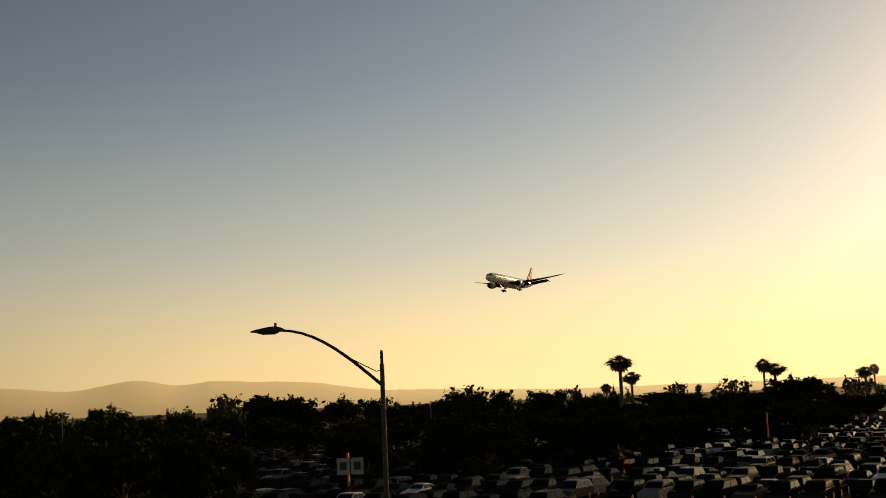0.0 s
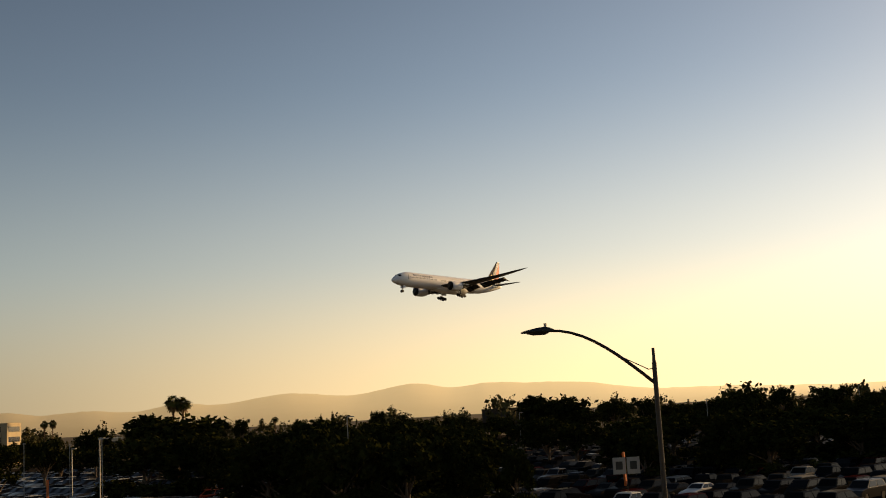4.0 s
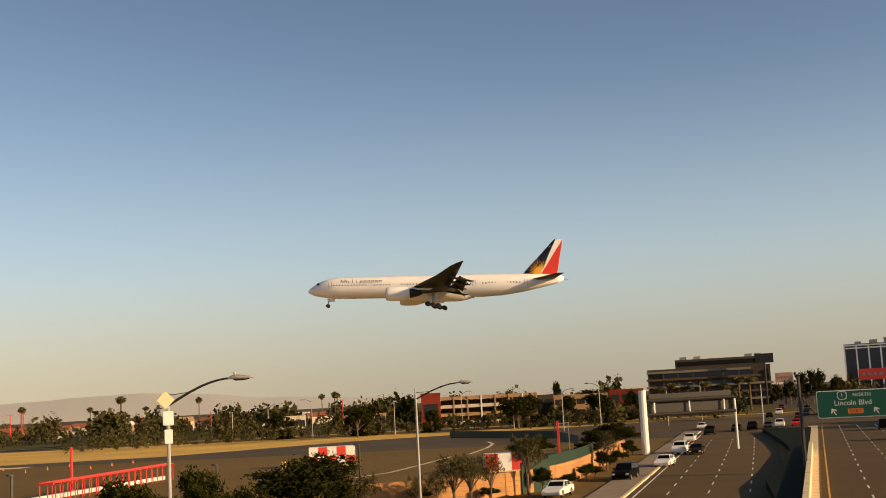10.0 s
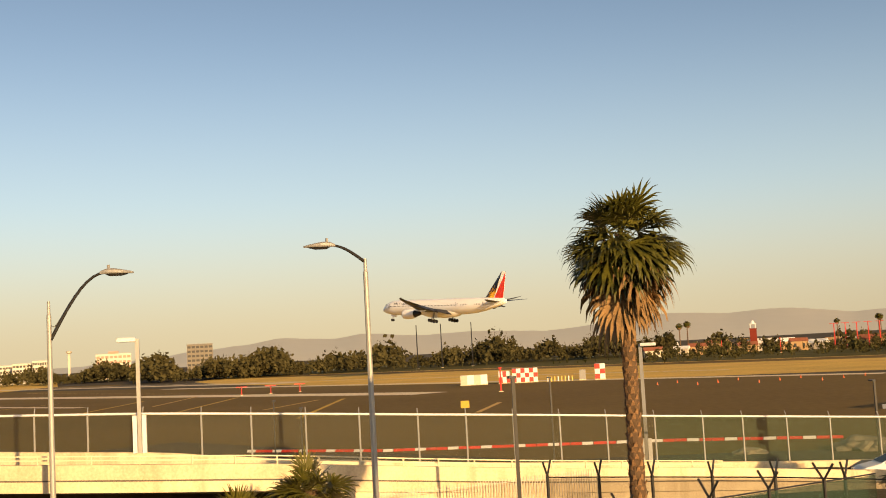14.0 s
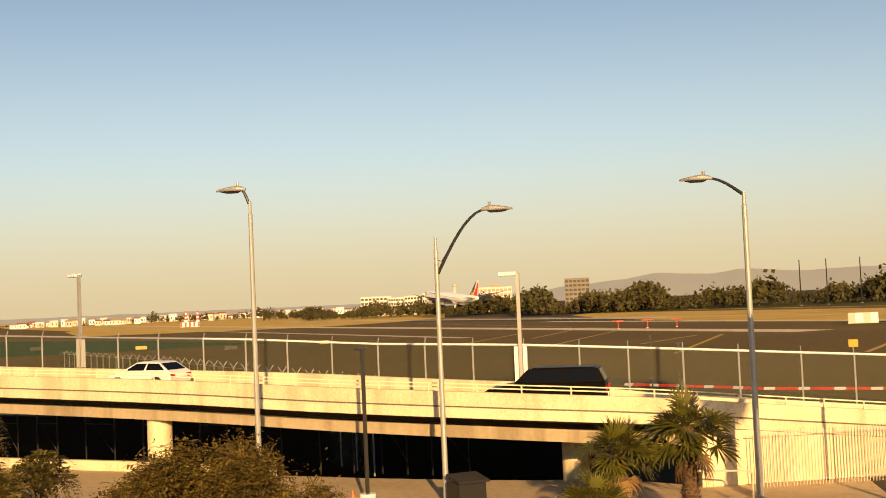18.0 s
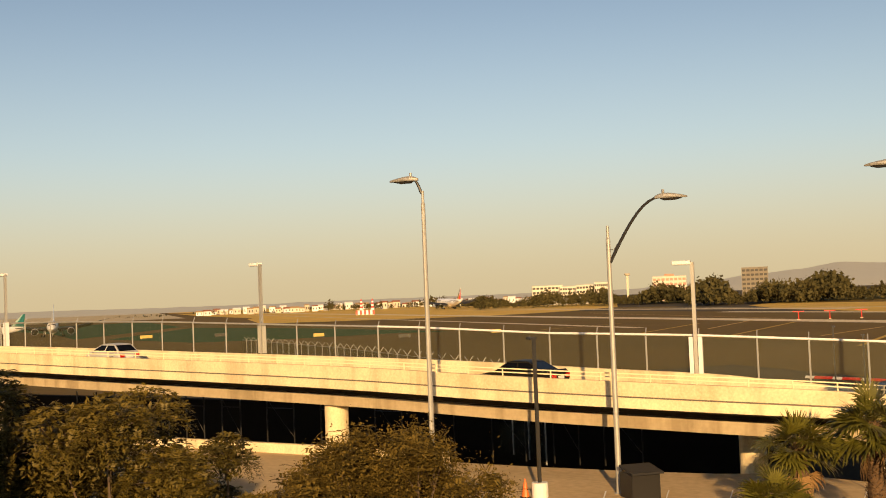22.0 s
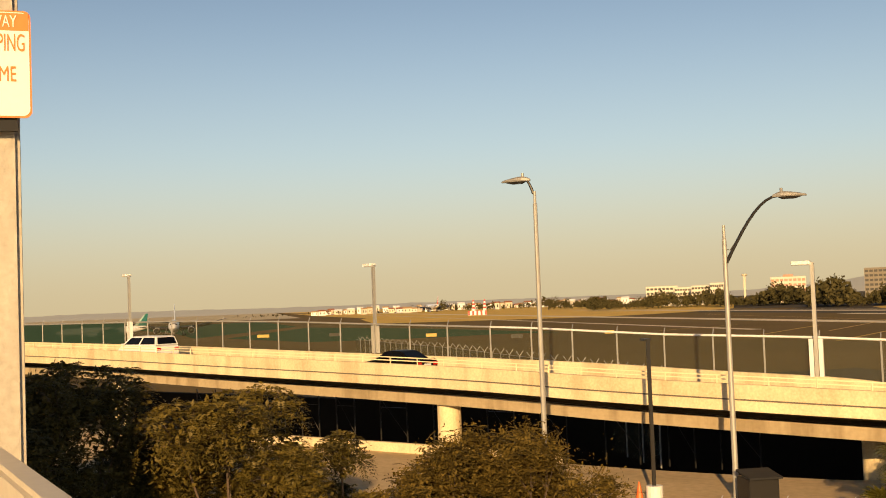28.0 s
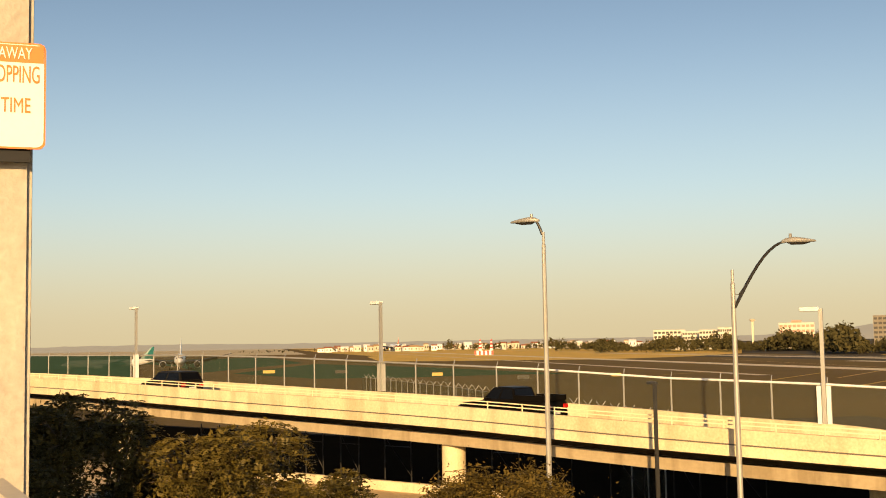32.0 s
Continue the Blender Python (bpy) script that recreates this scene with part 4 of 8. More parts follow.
for k in range(13):
    p = WALL[1 + k * 2] + Vector((1.5, -0.6, 0))
    h = (1.3, 1.7, 1.1, 2.3)[k % 4]
    tagged(copy_thing(VERGE, pose(p.x, p.y, 0, 0, 0, k * 63) @ Matrix.Diagonal((0.5, 0.5, h / 4.6, 1))), "low dark clipped shrub at the foot of the block wall", "shrub")


def far_woods(name, seed, az0, az1, d0, d1, n, h0, h1, material, label, size=1.0):
    """A belt of far trees in one mesh: each a core of large leaf clumps with a ragged edge of small ones."""
    rng = np.random.default_rng(seed)
    cen, sz = [], []
    for k in range(n):
        az, d = rng.uniform(az0, az1), rng.uniform(d0, d1)
        h = (h0 + (h1 - h0) * rng.uniform() ** 1.5) * (0.82 + 0.38 * math.sin(az * 1.7) * math.sin(az * 0.61 + 1))
        c = polar(az, d)
        kind = rng.uniform()
        w = h * (rng.uniform(0.32, 0.55) if kind < 0.62 else rng.uniform(0.2, 0.3) if kind < 0.86 else rng.uniform(0.13, 0.18))
        bumps = rand_dirs(rng, 6) * rng.uniform(0.35, 0.7, (6, 1))
        core = bumps[rng.integers(0, 6, 44)] * 0.8 + rng.normal(0, 0.18, (44, 3))
        edge = bumps[rng.integers(0, 6, 72)] + rand_dirs(rng, 72) * rng.uniform(0.26, 0.4, (72, 1))
        q = np.concatenate([core, edge])
        if kind >= 0.86:
            q[:, :2] *= (1.15 - q[:, 2:]) * 0.7
        cen.append(q * (w, w, h * 0.5) + (c.x, c.y, h * 0.47))
        sz.append(np.concatenate([np.full(44, 0.085 * h * (0.6 if kind >= 0.86 else 1)), rng.uniform(0.025, 0.05, 72) * h * size]))
    cen, sz = np.concatenate(cen), np.concatenate(sz)[:, None]
    u = rand_dirs(rng, len(cen))
    v = np.cross(u, rand_dirs(rng, len(cen)))
    v /= np.linalg.norm(v, axis=1)[:, None] + 1e-6
    me = quads(name, cen, u * sz, v * sz * 0.8, material)
    return tagged(new(name, me), label, "trees", kind="stuff")


far_woods("far_woods", 1, -68.3, -42, 640, 780, 820, 6, 20, M["leafbelt"], "belt of dark trees beyond the airfield", 0.62)
far_woods("far_woods", 2, -43, 16, 560, 760, 950, 5, 13.5, M["leafbelt"], "scattered trees among houses beyond the airfield", 0.45)
far_woods("far_woods", 3, -86, -66, 1350, 1850, 600, 6, 15, M["leafbelt"], "far hillside trees west of the runway", 0.7)
far_woods("far_woods", 11, -96, -85, 1500, 2100, 170, 2.5, 7, M["leafbelt"], "scattered low trees at the far end of the runway", 0.7)
far_woods("far_woods", 4, 14, 96, 420, 660, 800, 6, 15, M["leafdry"], "dark trees of the city beyond the car park", 0.7)
far_woods("far_woods", 5, -9, 1.5, 300, 560, 150, 4, 9.5, M["leafdry"], "street trees along the boulevard", 0.6)
far_woods("far_woods", 6, 5, 14, 300, 560, 110, 4, 8.5, M["leafdry"], "street trees along the boulevard", 0.6)
far_woods("far_woods", 7, -31, -3, 330, 425, 560, 2.5, 6.5, M["leafdry"], "dark trees round the shops", 0.5)
far_woods("far_woods", 13, -44, -16, 440, 560, 420, 3, 8.5, M["leafdry"], "olive trees among the houses beyond the airfield", 0.5)
far_woods("far_woods", 9, -32, -2, 470, 640, 330, 7, 17, M["leafdry"], "uneven line of dark trees behind the shops", 0.5)
far_woods("far_woods", 10, -78.5, -66, 860, 990, 330, 7, 17, M["leafbelt"], "uneven trees before the cream apartment blocks", 0.8)
far_woods("far_woods", 12, 14, 96, 800, 1100, 420, 9, 23, M["leafbelt"], "hazy trees far beyond the city blocks", 0.8)
far_woods("far_woods", 14, -72.4, -67.6, 800, 880, 150, 11, 19, M["leafbelt"], "tall dark trees before the hotel", 0.6)
far_woods("far_woods", 15, -80.5, -72.2, 1080, 1210, 190, 7, 15, M["leafbelt"], "uneven trees before the cream apartment blocks", 0.7)
far_woods("far_woods", 16, -67.6, -60.5, 640, 720, 190, 11, 19.5, M["leafbelt"], "tall dark trees beyond the airfield", 0.5)
far_woods("shrubs", 8, -48, -28, 545, 570, 60, 2, 4, M["leaf"], "round shrubs along the airfield edge", 0.5)


# ---- palms ----
def fan_leaf(verts, faces, origin, dirv, r, rng, blades=13, droop=0.35, stalk=0.42):
    """A fan palm leaf: a stalk, a pleated fan that hangs from its end, and split tips that droop."""
    stalk = rng.uniform(0.36, 0.56)
    d = Vector(dirv).normalized()
    side = d.cross(Vector((0, 0, 1)))
    side = side.normalized() if side.length > 0.05 else Vector((1, 0, 0))
    hub = Vector(origin) + d * r * stalk + Vector((0, 0, -0.03 * r))
    f = (d + Vector((0, 0, -(0.25 + 0.55 * droop)))).normalized()
    up = side.cross(f).normalized()
    roll = rng.uniform(-0.7, 0.7)
    side, up = side * math.cos(roll) + up * math.sin(roll), up * math.cos(roll) - side * math.sin(roll)

    def quad(a, b, wa, wb, n):
        i = len(verts)
        verts.extend([tuple(a - n * wa), tuple(a + n * wa), tuple(b + n * wb), tuple(b - n * wb)])
        faces.append((i, i + 1, i + 2, i + 3))
    quad(Vector(origin), hub, 0.014 * r, 0.012 * r, side)
    span = radians(205)
    for k in range(blades):
        a = (k / (blades - 1) - 0.5) * span + rng.uniform(-0.03, 0.03)
        pleat = 0.10 if k % 2 else -0.06
        bd = (f * math.cos(a) + side * math.sin(a) + up * (pleat + 0.10 * math.cos(a))).normalized()
        ln = r * (1 - stalk) * (0.80 + 0.25 * math.cos(a)) * rng.uniform(0.9, 1.08)
        half = 0.55 * span / (blades - 1)
        fall = Vector((0, 0, -1))
        p1 = hub + bd * ln * 0.62
        p2 = p1 + (bd + fall * droop * 0.6).normalized() * ln * 0.22
        p3 = p2 + (bd * 0.6 + fall * (droop * 2.2 * rng.uniform(0.6, 1.3))).normalized() * ln * 0.18
        n = bd.cross(up).normalized()
        quad(hub, p1, 0.006 * r, half * ln * 0.6, n)
        quad(p1, p2, half * ln * 0.5, half * ln * 0.26, n)
        quad(p2, p3, half * ln * 0.24, 0.003 * r, n)


def palm(seed, trunk_h, r_trunk, crown_r, fans, dead, label, m, blades=13, name="palm_tree", lean=0.0, lo_el=-0.72, sag=0.3):
    rng = np.random.default_rng(seed)
    t = thing(name, label, "palm tree", m)
    n = max(6, int(trunk_h / 0.22)) if r_trunk > 0.14 else 6
    bm = bmesh.new()
    pts = [(lean * (i / n) ** 1.5, 0, trunk_h * i / n) for i in range(n + 1)]
    tube(bm, pts, [r_trunk * (1.25 - 0.35 * i / n) * (1 + (0.10 if i % 2 else -0.04)) for i in range(n + 1)], 10)
    part("trunk", bm, M["shortbark"] if n > 8 else M["bark"], t)
    if n > 8:
        # split leaf bases in a staggered pattern round the trunk
        bm = bmesh.new()
        round_, step = (7, 0.17) if trunk_h > 7 else (9, 0.10)
        for i in range(int(trunk_h / step)):
            z = i * step + 0.05
            rr = r_trunk * (1.22 - 0.35 * z / trunk_h)
            for k in range(round_):
                a = 2 * math.pi * (k + 0.5 * (i % 2)) / round_ + rng.uniform(-0.12, 0.12)
                o, s = Vector((math.cos(a), math.sin(a), 0)), Vector((-math.sin(a), math.cos(a), 0))
                c = Vector((lean * (z / trunk_h) ** 1.5, 0, z)) + o * rr
                w, out = math.pi * rr / round_ * 0.8, rng.uniform(0.03, 0.07) if trunk_h > 7 else rng.uniform(0.06, 0.16)
                lift = step * rng.uniform(0.8, 1.3)
                vs = [bm.verts.new(c + q) for q in (-s * w - o * 0.02, s * w - o * 0.02, s * w * 0.4 + o * out + Vector((0, 0, lift)), -s * w * 0.4 + o * out + Vector((0, 0, lift)), o * 0.0 + Vector((0, 0, lift * 1.1)))]
                bm.faces.new(vs[:4])
                bm.faces.new((vs[3], vs[2], vs[4]))
        part("fibre_sheath", bm, M["palmbark"] if trunk_h > 7 else M["fibre"], t, "dry split leaf bases")
    for pname, cnt, lo, hi, mt, dr in (("crown", fans, lo_el, 1.35, M["palm"], sag), ("dry_skirt", dead, -1.45, -0.75, M["deadpalm"], 0.9)):
        if not cnt:
            continue
        vs, fs = [], []
        for k in range(cnt):
            el = lo + (hi - lo) * rng.random() if pname == "dry_skirt" else math.asin(math.sin(lo) + (math.sin(hi) - math.sin(lo)) * (k + 0.5) / cnt)
            a = k * 2.399 + rng.uniform(-0.5, 0.5)
            el += rng.uniform(-0.13, 0.13)
            o = (lean, 0, trunk_h + rng.uniform(-0.4, 0.15) * crown_r * (0.5 if pname == "crown" else 0.7))
            fan_leaf(vs, fs, o, (math.cos(a) * math.cos(el), math.sin(a) * math.cos(el), math.sin(el)), crown_r * rng.uniform(0.85, 1.1) * (rng.uniform(0.8, 1.3) if pname == "dry_skirt" else 1 - 0.3 * max(0.0, math.sin(el))), rng, blades, dr * (1.25 - 0.8 * el if pname == "crown" else 1))
        me = bpy.data.meshes.new(pname)
        me.from_pydata(vs, [], fs)
        me.materials.append(mt)
        ob = new(pname, me)
        ob.parent = t
    return t


p = polar(-44.3, 31)
palm(3, 12.3 - 1.4, 0.18, 2.0, 62, 26, "tall fan palm with a shaggy dry skirt", pose(p.x, p.y, 1.4, 0, 0, 40), 21, lo_el=-0.9, sag=0.3)
for k, (az, d, zt, r) in enumerate(((-60.15, 42, 5.0, 1.9), (-63.5, 42, 4.3, 1.7), (-64.7, 40, 2.75, 1.6), (-31.1, 31, 6.0, 1.35), (-29.4, 33, 6.1, 1.3))):
    p = polar(az, d)
    palm(20 + k, zt - 0.2 - ground_z(p.x, p.y), 0.25, r, 34, 4, "short fan palm with a rough fibrous trunk", pose(p.x, p.y, ground_z(p.x, p.y), 0, 0, k * 70), 21, lo_el=-0.45, sag=0.2)
FAR_PALM = palm(40, 12.0, 0.16, 1.6, 44, 10, "slender far fan palm against the sky", pose(*polar(88, 420)), 10)


def put_palms(rows, label):
    for k, (az, d, h, w) in enumerate(rows):
        p = polar(az, d)
        tagged(copy_thing(FAR_PALM, pose(p.x, p.y, 0, 0, 0, k * 50) @ Matrix.Diagonal((w / 2.0, w / 2.0, h / 13.0, 1))), label, "palm tree")


PALMS_FAR = (
    (71.8, 250, 17.5, 4.4), (72.32, 250, 13.9, 2.9), (71.07, 300, 12, 2.3), (78.52, 290, 16.3, 3.1),
    (79.02, 290, 15.1, 4.2), (83.02, 300, 13.5, 3.5), (83.42, 320, 14.3, 2.2), (36.9, 230, 15.8, 2.5),
    (37.34, 230, 15.4, 2.7), (31.09, 420, 14.5, 2), (31.45, 420, 14.6, 2), (23.76, 330, 14.5, 6.4),
    (23.01, 420, 14.7, 2.5), (26.83, 420, 12.3, 2.9), (41.68, 480, 11.8, 2.3),
)
PALMS_NORTH = (
    (-28.35, 600, 19.3, 4.1), (-29.74, 700, 15.4, 3.1), (-27.21, 700, 14.3, 3.1), (-32.78, 700, 17.4, 2.7),
    (-41.46, 640, 18.2, 3.1), (-41.83, 640, 17.2, 3.1), (-34.6, 660, 15.6, 2.6), (-18.27, 560, 15.9, 2.5),
    (-32.69, 600, 16.1, 2.3), (-24.75, 560, 16.6, 2.5), (-18.89, 620, 15.6, 2.7), (-18.15, 620, 15.8, 2.7),
)
put_palms(PALMS_FAR, "slender fan palm standing over dark trees")
put_palms(PALMS_NORTH, "slender fan palm beyond the airfield")
for k, (az, d, h) in enumerate(((-1.9, 430, 11), (-1.2, 430, 10), (-0.4, 425, 11), (0.5, 430, 10), (1.2, 430, 12), (1.7, 420, 12), (-2.6, 430, 10))):
    put_palms(((az, d, h, 4.0),), "bushy fan palm before an office block")


# ---- leafy trees in the foreground ----
def feathery(seed, h, w, label, material, sprays, m, density=1.0, open_=0.0):
    """A small tree with feather leaves: rows of leaflets along thin drooping stems."""
    rng = np.random.default_rng(seed)
    t = thing("tree", label, "tree", m)
    bm = bmesh.new()
    ends = []
    for k in range(16):
        a = 2 * math.pi * k / 16 + rng.uniform(-0.2, 0.2)
        rr, z = w * rng.uniform(0.1, 0.46), h * rng.uniform(0.4, 0.98)
        z -= rr * 0.25
        e = Vector((rr * math.cos(a), rr * math.sin(a), z))
        tube(bm, [(0, 0, -0.2), (e.x * 0.35, e.y * 0.35, z * 0.55), e], [0.07, 0.045, 0.012], 5)
        ends.append((e, w * rng.uniform(0.10, 0.2)))
        for j in range(3):
            e2 = e + Vector((rng.uniform(-1, 1), rng.uniform(-1, 1), rng.uniform(-0.6, 0.5))) * w * 0.13
            tube(bm, [(e.x * 0.6, e.y * 0.6, z * 0.75), e2], [0.025, 0.006], 4)
            ends.append((e2, w * rng.uniform(0.07, 0.15)))
    part("limb", bm, M["bark"], t)
    cen, uu, vv = [], [], []
    for k in range(sprays):
        e, r = ends[rng.integers(0, len(ends))]
        o = e + Vector(rand_dirs(rng, 1)[0]) * r * rng.uniform(0.2, 0.95)
        d = Vector((rng.uniform(-1, 1), rng.uniform(-1, 1), rng.uniform(-0.2, 0.6))).normalized()
        s = d.cross(Vector((0, 0, 1))).normalized()
        ln = rng.uniform(0.22, 0.42)
        for q in range(8):
            f = (q + 0.5) / 8
            c = o + d * ln * f + Vector((0, 0, -0.35 * ln * f * f))
            for sg in (-1, 1):
                u = (s * sg + d * 0.35 + Vector((0, 0, -0.25))).normalized() * 0.05
                cen.append(c + u)
                uu.append(u)
                vv.append(d * 0.02)
    # small leaves fill the inside of the crown
    ec, er = np.array([tuple(e) for e, r in ends]), np.array([r for e, r in ends])
    k = rng.integers(0, len(ends), sprays * 4)
    c2 = ec[k] + rng.normal(0, 0.42, (len(k), 3)) * er[k][:, None]
    u2 = rand_dirs(rng, len(k)) * rng.uniform(0.03, 0.07, (len(k), 1))
    v2 = np.cross(u2, rand_dirs(rng, len(k))) * 0.6
    me = quads("crown", np.concatenate([np.array(cen), c2]), np.concatenate([np.array(uu), u2]), np.concatenate([np.array(vv), v2]), material)
    ob = new("crown", me)
    ob.parent = t
    return t


def rosette_tree(seed, h, w, label, material, count, m, lobes_n=8, low=0.25, leaf=0.36):
    """A small tree whose twigs end in rosettes of drooping feather leaves, with dark gaps between the masses."""
    rng = np.random.default_rng(seed)
    t = thing("tree", label, "tree", m)
    lobes = []
    limbs = bmesh.new()
    for k in range(lobes_n):
        a = 2.399 * k + rng.uniform(-0.3, 0.3)
        rr = w * (0.0 if k == 0 else rng.uniform(0.16, 0.34))
        z = h * (0.78 if k == 0 else rng.uniform(low + 0.15, 0.8))
        c = Vector((rr * math.cos(a), rr * math.sin(a), z))
        lobes.append((c, w * rng.uniform(0.14, 0.23), h * rng.uniform(0.13, 0.2)))
        tube(limbs, [(0, 0, -0.2), (c.x * 0.3, c.y * 0.3, z * 0.5), (c.x, c.y, z)], [0.09, 0.05, 0.02], 5)
    cen, uu, vv = [], [], []
    for k in range(count):
        c, rx, rz = lobes[rng.integers(0, len(lobes))]
        n = rand_dirs(rng, 1)[0]
        n[2] = abs(n[2]) * 0.9 - 0.25
        o = np.array(c) + n * (rx, rx, rz) * rng.uniform(0.8, 1.15)
        axis = Vector(n + (0, 0, 0.45)).normalized()
        if k % 6 == 0:
            tube(limbs, [tuple(Vector(c).lerp(Vector(o), 0.2)), tuple(o)], [0.018, 0.006], 4)
        s1 = axis.orthogonal().normalized()
        s2 = axis.cross(s1)
        a0 = rng.uniform(0, 6.28)
        for j in range(7):
            a = a0 + j * 0.9 + rng.uniform(-0.2, 0.2)
            d = (axis * rng.uniform(0.25, 0.8) + s1 * math.cos(a) + s2 * math.sin(a)).normalized()
            side = d.cross(Vector((0, 0, 1)))
            side = side.normalized() if side.length > 0.05 else s1
            ln = leaf * rng.uniform(0.75, 1.2)
            for q in range(5):
                f = (q + 0.8) / 5
                p = Vector(o) + d * ln * f + Vector((0, 0, -0.55 * ln * f * f))
                for sg in (-1, 1):
                    u = (side * sg + d * 0.6 + Vector((0, 0, -0.3))).normalized() * leaf * 0.15
                    cen.append(tuple(p + u))
                    uu.append(tuple(u))
                    vv.append(tuple(d * leaf * 0.062))
    # shaded leaves inside each mass
    for c, rx, rz in lobes:
        q = rand_dirs(rng, 500) * rng.uniform(0.2, 0.8, (500, 1)) * (rx, rx, rz) + np.array(c)
        u = rand_dirs(rng, 500) * 0.09
        cen.extend(map(tuple, q))
        uu.extend(map(tuple, u))
        vv.extend(map(tuple, np.cross(u, rand_dirs(rng, 500)) * 0.6))
    part("limb", limbs, M["bark"], t)
    ob = new("crown", quads("crown", np.array(cen), np.array(uu), np.array(vv), material))
    ob.parent = t
    return t


for k, (az, d, zt, w, n, lobes_n, lab) in enumerate((
        (-96.3, 28, 8.2, 5.2, 560, 10, "leafy dark-green tree with feather leaves below the walkway"),
        (-99.9, 28.5, 7.3, 4.0, 340, 8, "leafy dark-green tree among others below the walkway"),
        (-103.8, 27, 9.2, 4.2, 230, 9, "loose dark-green tree beside the concrete pillar"),
        (-90.9, 29, 7.1, 2.7, 190, 6, "slender yellow-green young tree before the bridge"),
        (-93.2, 27, 6.9, 2.8, 200, 6, "small dark-green tree below the walkway"),
        (-106.3, 25, 8.2, 3.0, 150, 5, "dark-green shrub in the walkway's shade"),
        (-107.4, 30, 8.6, 4.0, 170, 6, "dark-green tree against the bridge abutment"))):
    p = polar(az, d)
    rosette_tree(60 + k, zt - 1.4, w, lab, M["leafwarm"], n, pose(p.x, p.y, 1.4), lobes_n)
for k, (az, d, zt, w, n) in enumerate(((-85.0, 33, 6.0, 4.6, 2300), (-81.8, 34, 6.0, 5.2, 2500), (-88.0, 31.5, 5.3, 3.0, 1100))):
    p = polar(az, d)
    feathery(70 + k, zt - 1.4, w, "bushy brown-green tree before the bridge", M["leaf2"], int(n * 1.6), pose(p.x, p.y, 1.4))


# ---- lamps ----
def arc(p0, p1, rise, n=9):
    """Points of an arm that leaves p0 steeply and comes to p1 level."""
    out = []
    for i in range(n + 1):
        f = i / n
        out.append(Vector((p0[0] + (p1[0] - p0[0]) * f, 0, p0[2] + (p1[2] - p0[2]) * math.sin(f * math.pi / 2) + rise * math.sin(f * math.pi))))
    return out


def davit_lamp(az, d, zb, top, attach, reach, head_z, turn, label, r=0.105, material="steel", arm="dark", strut=True):
    """A tapered pole with a curved arm and a flat road lamp. Heights over the world's zero; turn: bearing of the arm."""
    p = polar(az, d, zb)
    t = thing("street_lamp", label, "street lamp", pose(p.x, p.y, zb, 0, 0, 90 - turn))
    bm = bmesh.new()
    h = top - zb
    tube(bm, [(0, 0, 0), (0, 0, 0.35), (0, 0, h - 0.55), (0, 0, h - 0.5), (0, 0, h)], [r * 1.3, r * 1.12, r * 0.86, r * 0.62, r * 0.55], 10)
    part("pole", bm, M[material], t)
    bm = bmesh.new()
    box(bm, -0.2, -0.2, 0, 0.2, 0.2, 0.05)
    part("base_plate", bm, M[material], t)
    bm = bmesh.new()
    za, zh = attach - zb, head_z - zb
    pts = arc((0.05, 0, za), (reach, 0, zh), 0.0)
    tube(bm, pts, [0.07 - 0.02 * i / 9 for i in range(10)], 8)
    part("arm", bm, M[arm], t)
    if strut:
        bm = bmesh.new()
        tube(bm, [(0.03, 0, za + 0.55), (0.22, 0, za + 0.5), pts[3]], 0.02, 6)
        part("brace", bm, M[arm], t)
    bm = bmesh.new()
    prof = ((-0.22, 0.06, 0.05), (-0.05, 0.12, 0.13), (0.12, 0.17, 0.17), (0.35, 0.2, 0.16), (0.6, 0.2, 0.12), (0.85, 0.17, 0.07), (1.02, 0.1, 0.03), (1.08, 0.03, 0.0))
    rows = [[bm.verts.new((reach + x, y * w, zh + z)) for y, z in ((-0.85, -0.05), (0.85, -0.05), (1, 0.0), (0.88, hh * 0.55), (0.5, hh * 0.92), (0, hh), (-0.5, hh * 0.92), (-0.88, hh * 0.55), (-1, 0.0))] for x, w, hh in prof]
    for a, b in zip(rows, rows[1:]):
        for k in range(9):
            bm.faces.new((a[k], a[(k + 1) % 9], b[(k + 1) % 9], b[k]))
    bm.faces.new(rows[0])
    bm.faces.new(rows[-1][::-1])
    hd = part("lamp_head", bm, M["lampgrey" if material == "steel" else "dark"], t, "pale grey lamp housing" if material == "steel" else "dark lamp housing")
    bm = bmesh.new()
    tube(bm, [(reach + 0.12, 0, zh + 0.1), (reach + 0.12, 0, zh + 0.3)], 0.06, 8)
    part("photocell", bm, M["lampgrey"], hd)
    bm = bmesh.new()
    lens = [[bm.verts.new((reach + x, q * w, zh + z)) for q, z in ((-1, -0.045), (1, -0.045), (0.7, dz), (-0.7, dz))] for x, w, dz in ((0.0, 0.1, -0.07), (0.15, 0.15, -0.14), (0.6, 0.16, -0.14), (0.85, 0.12, -0.08))]
    for a, b in zip(lens, lens[1:]):
        for k in range(4):
            bm.faces.new((a[k], a[(k + 1) % 4], b[(k + 1) % 4], b[k]))
    bm.faces.new(lens[0])
    bm.faces.new(lens[-1][::-1])
    part("lens", bm, M["dark"], hd, "dark lens recess")
    return t


davit_lamp(-71.95, 47.5, 1.4, 12.2, 10.7, 2.15, 13.25, 20, "grey steel street lamp with a dark curved arm")
davit_lamp(-80.95, 49.0, 1.4, 14.1, 14.0, 0.4, 14.6, -150, "grey steel street lamp with a short curved arm", strut=False)
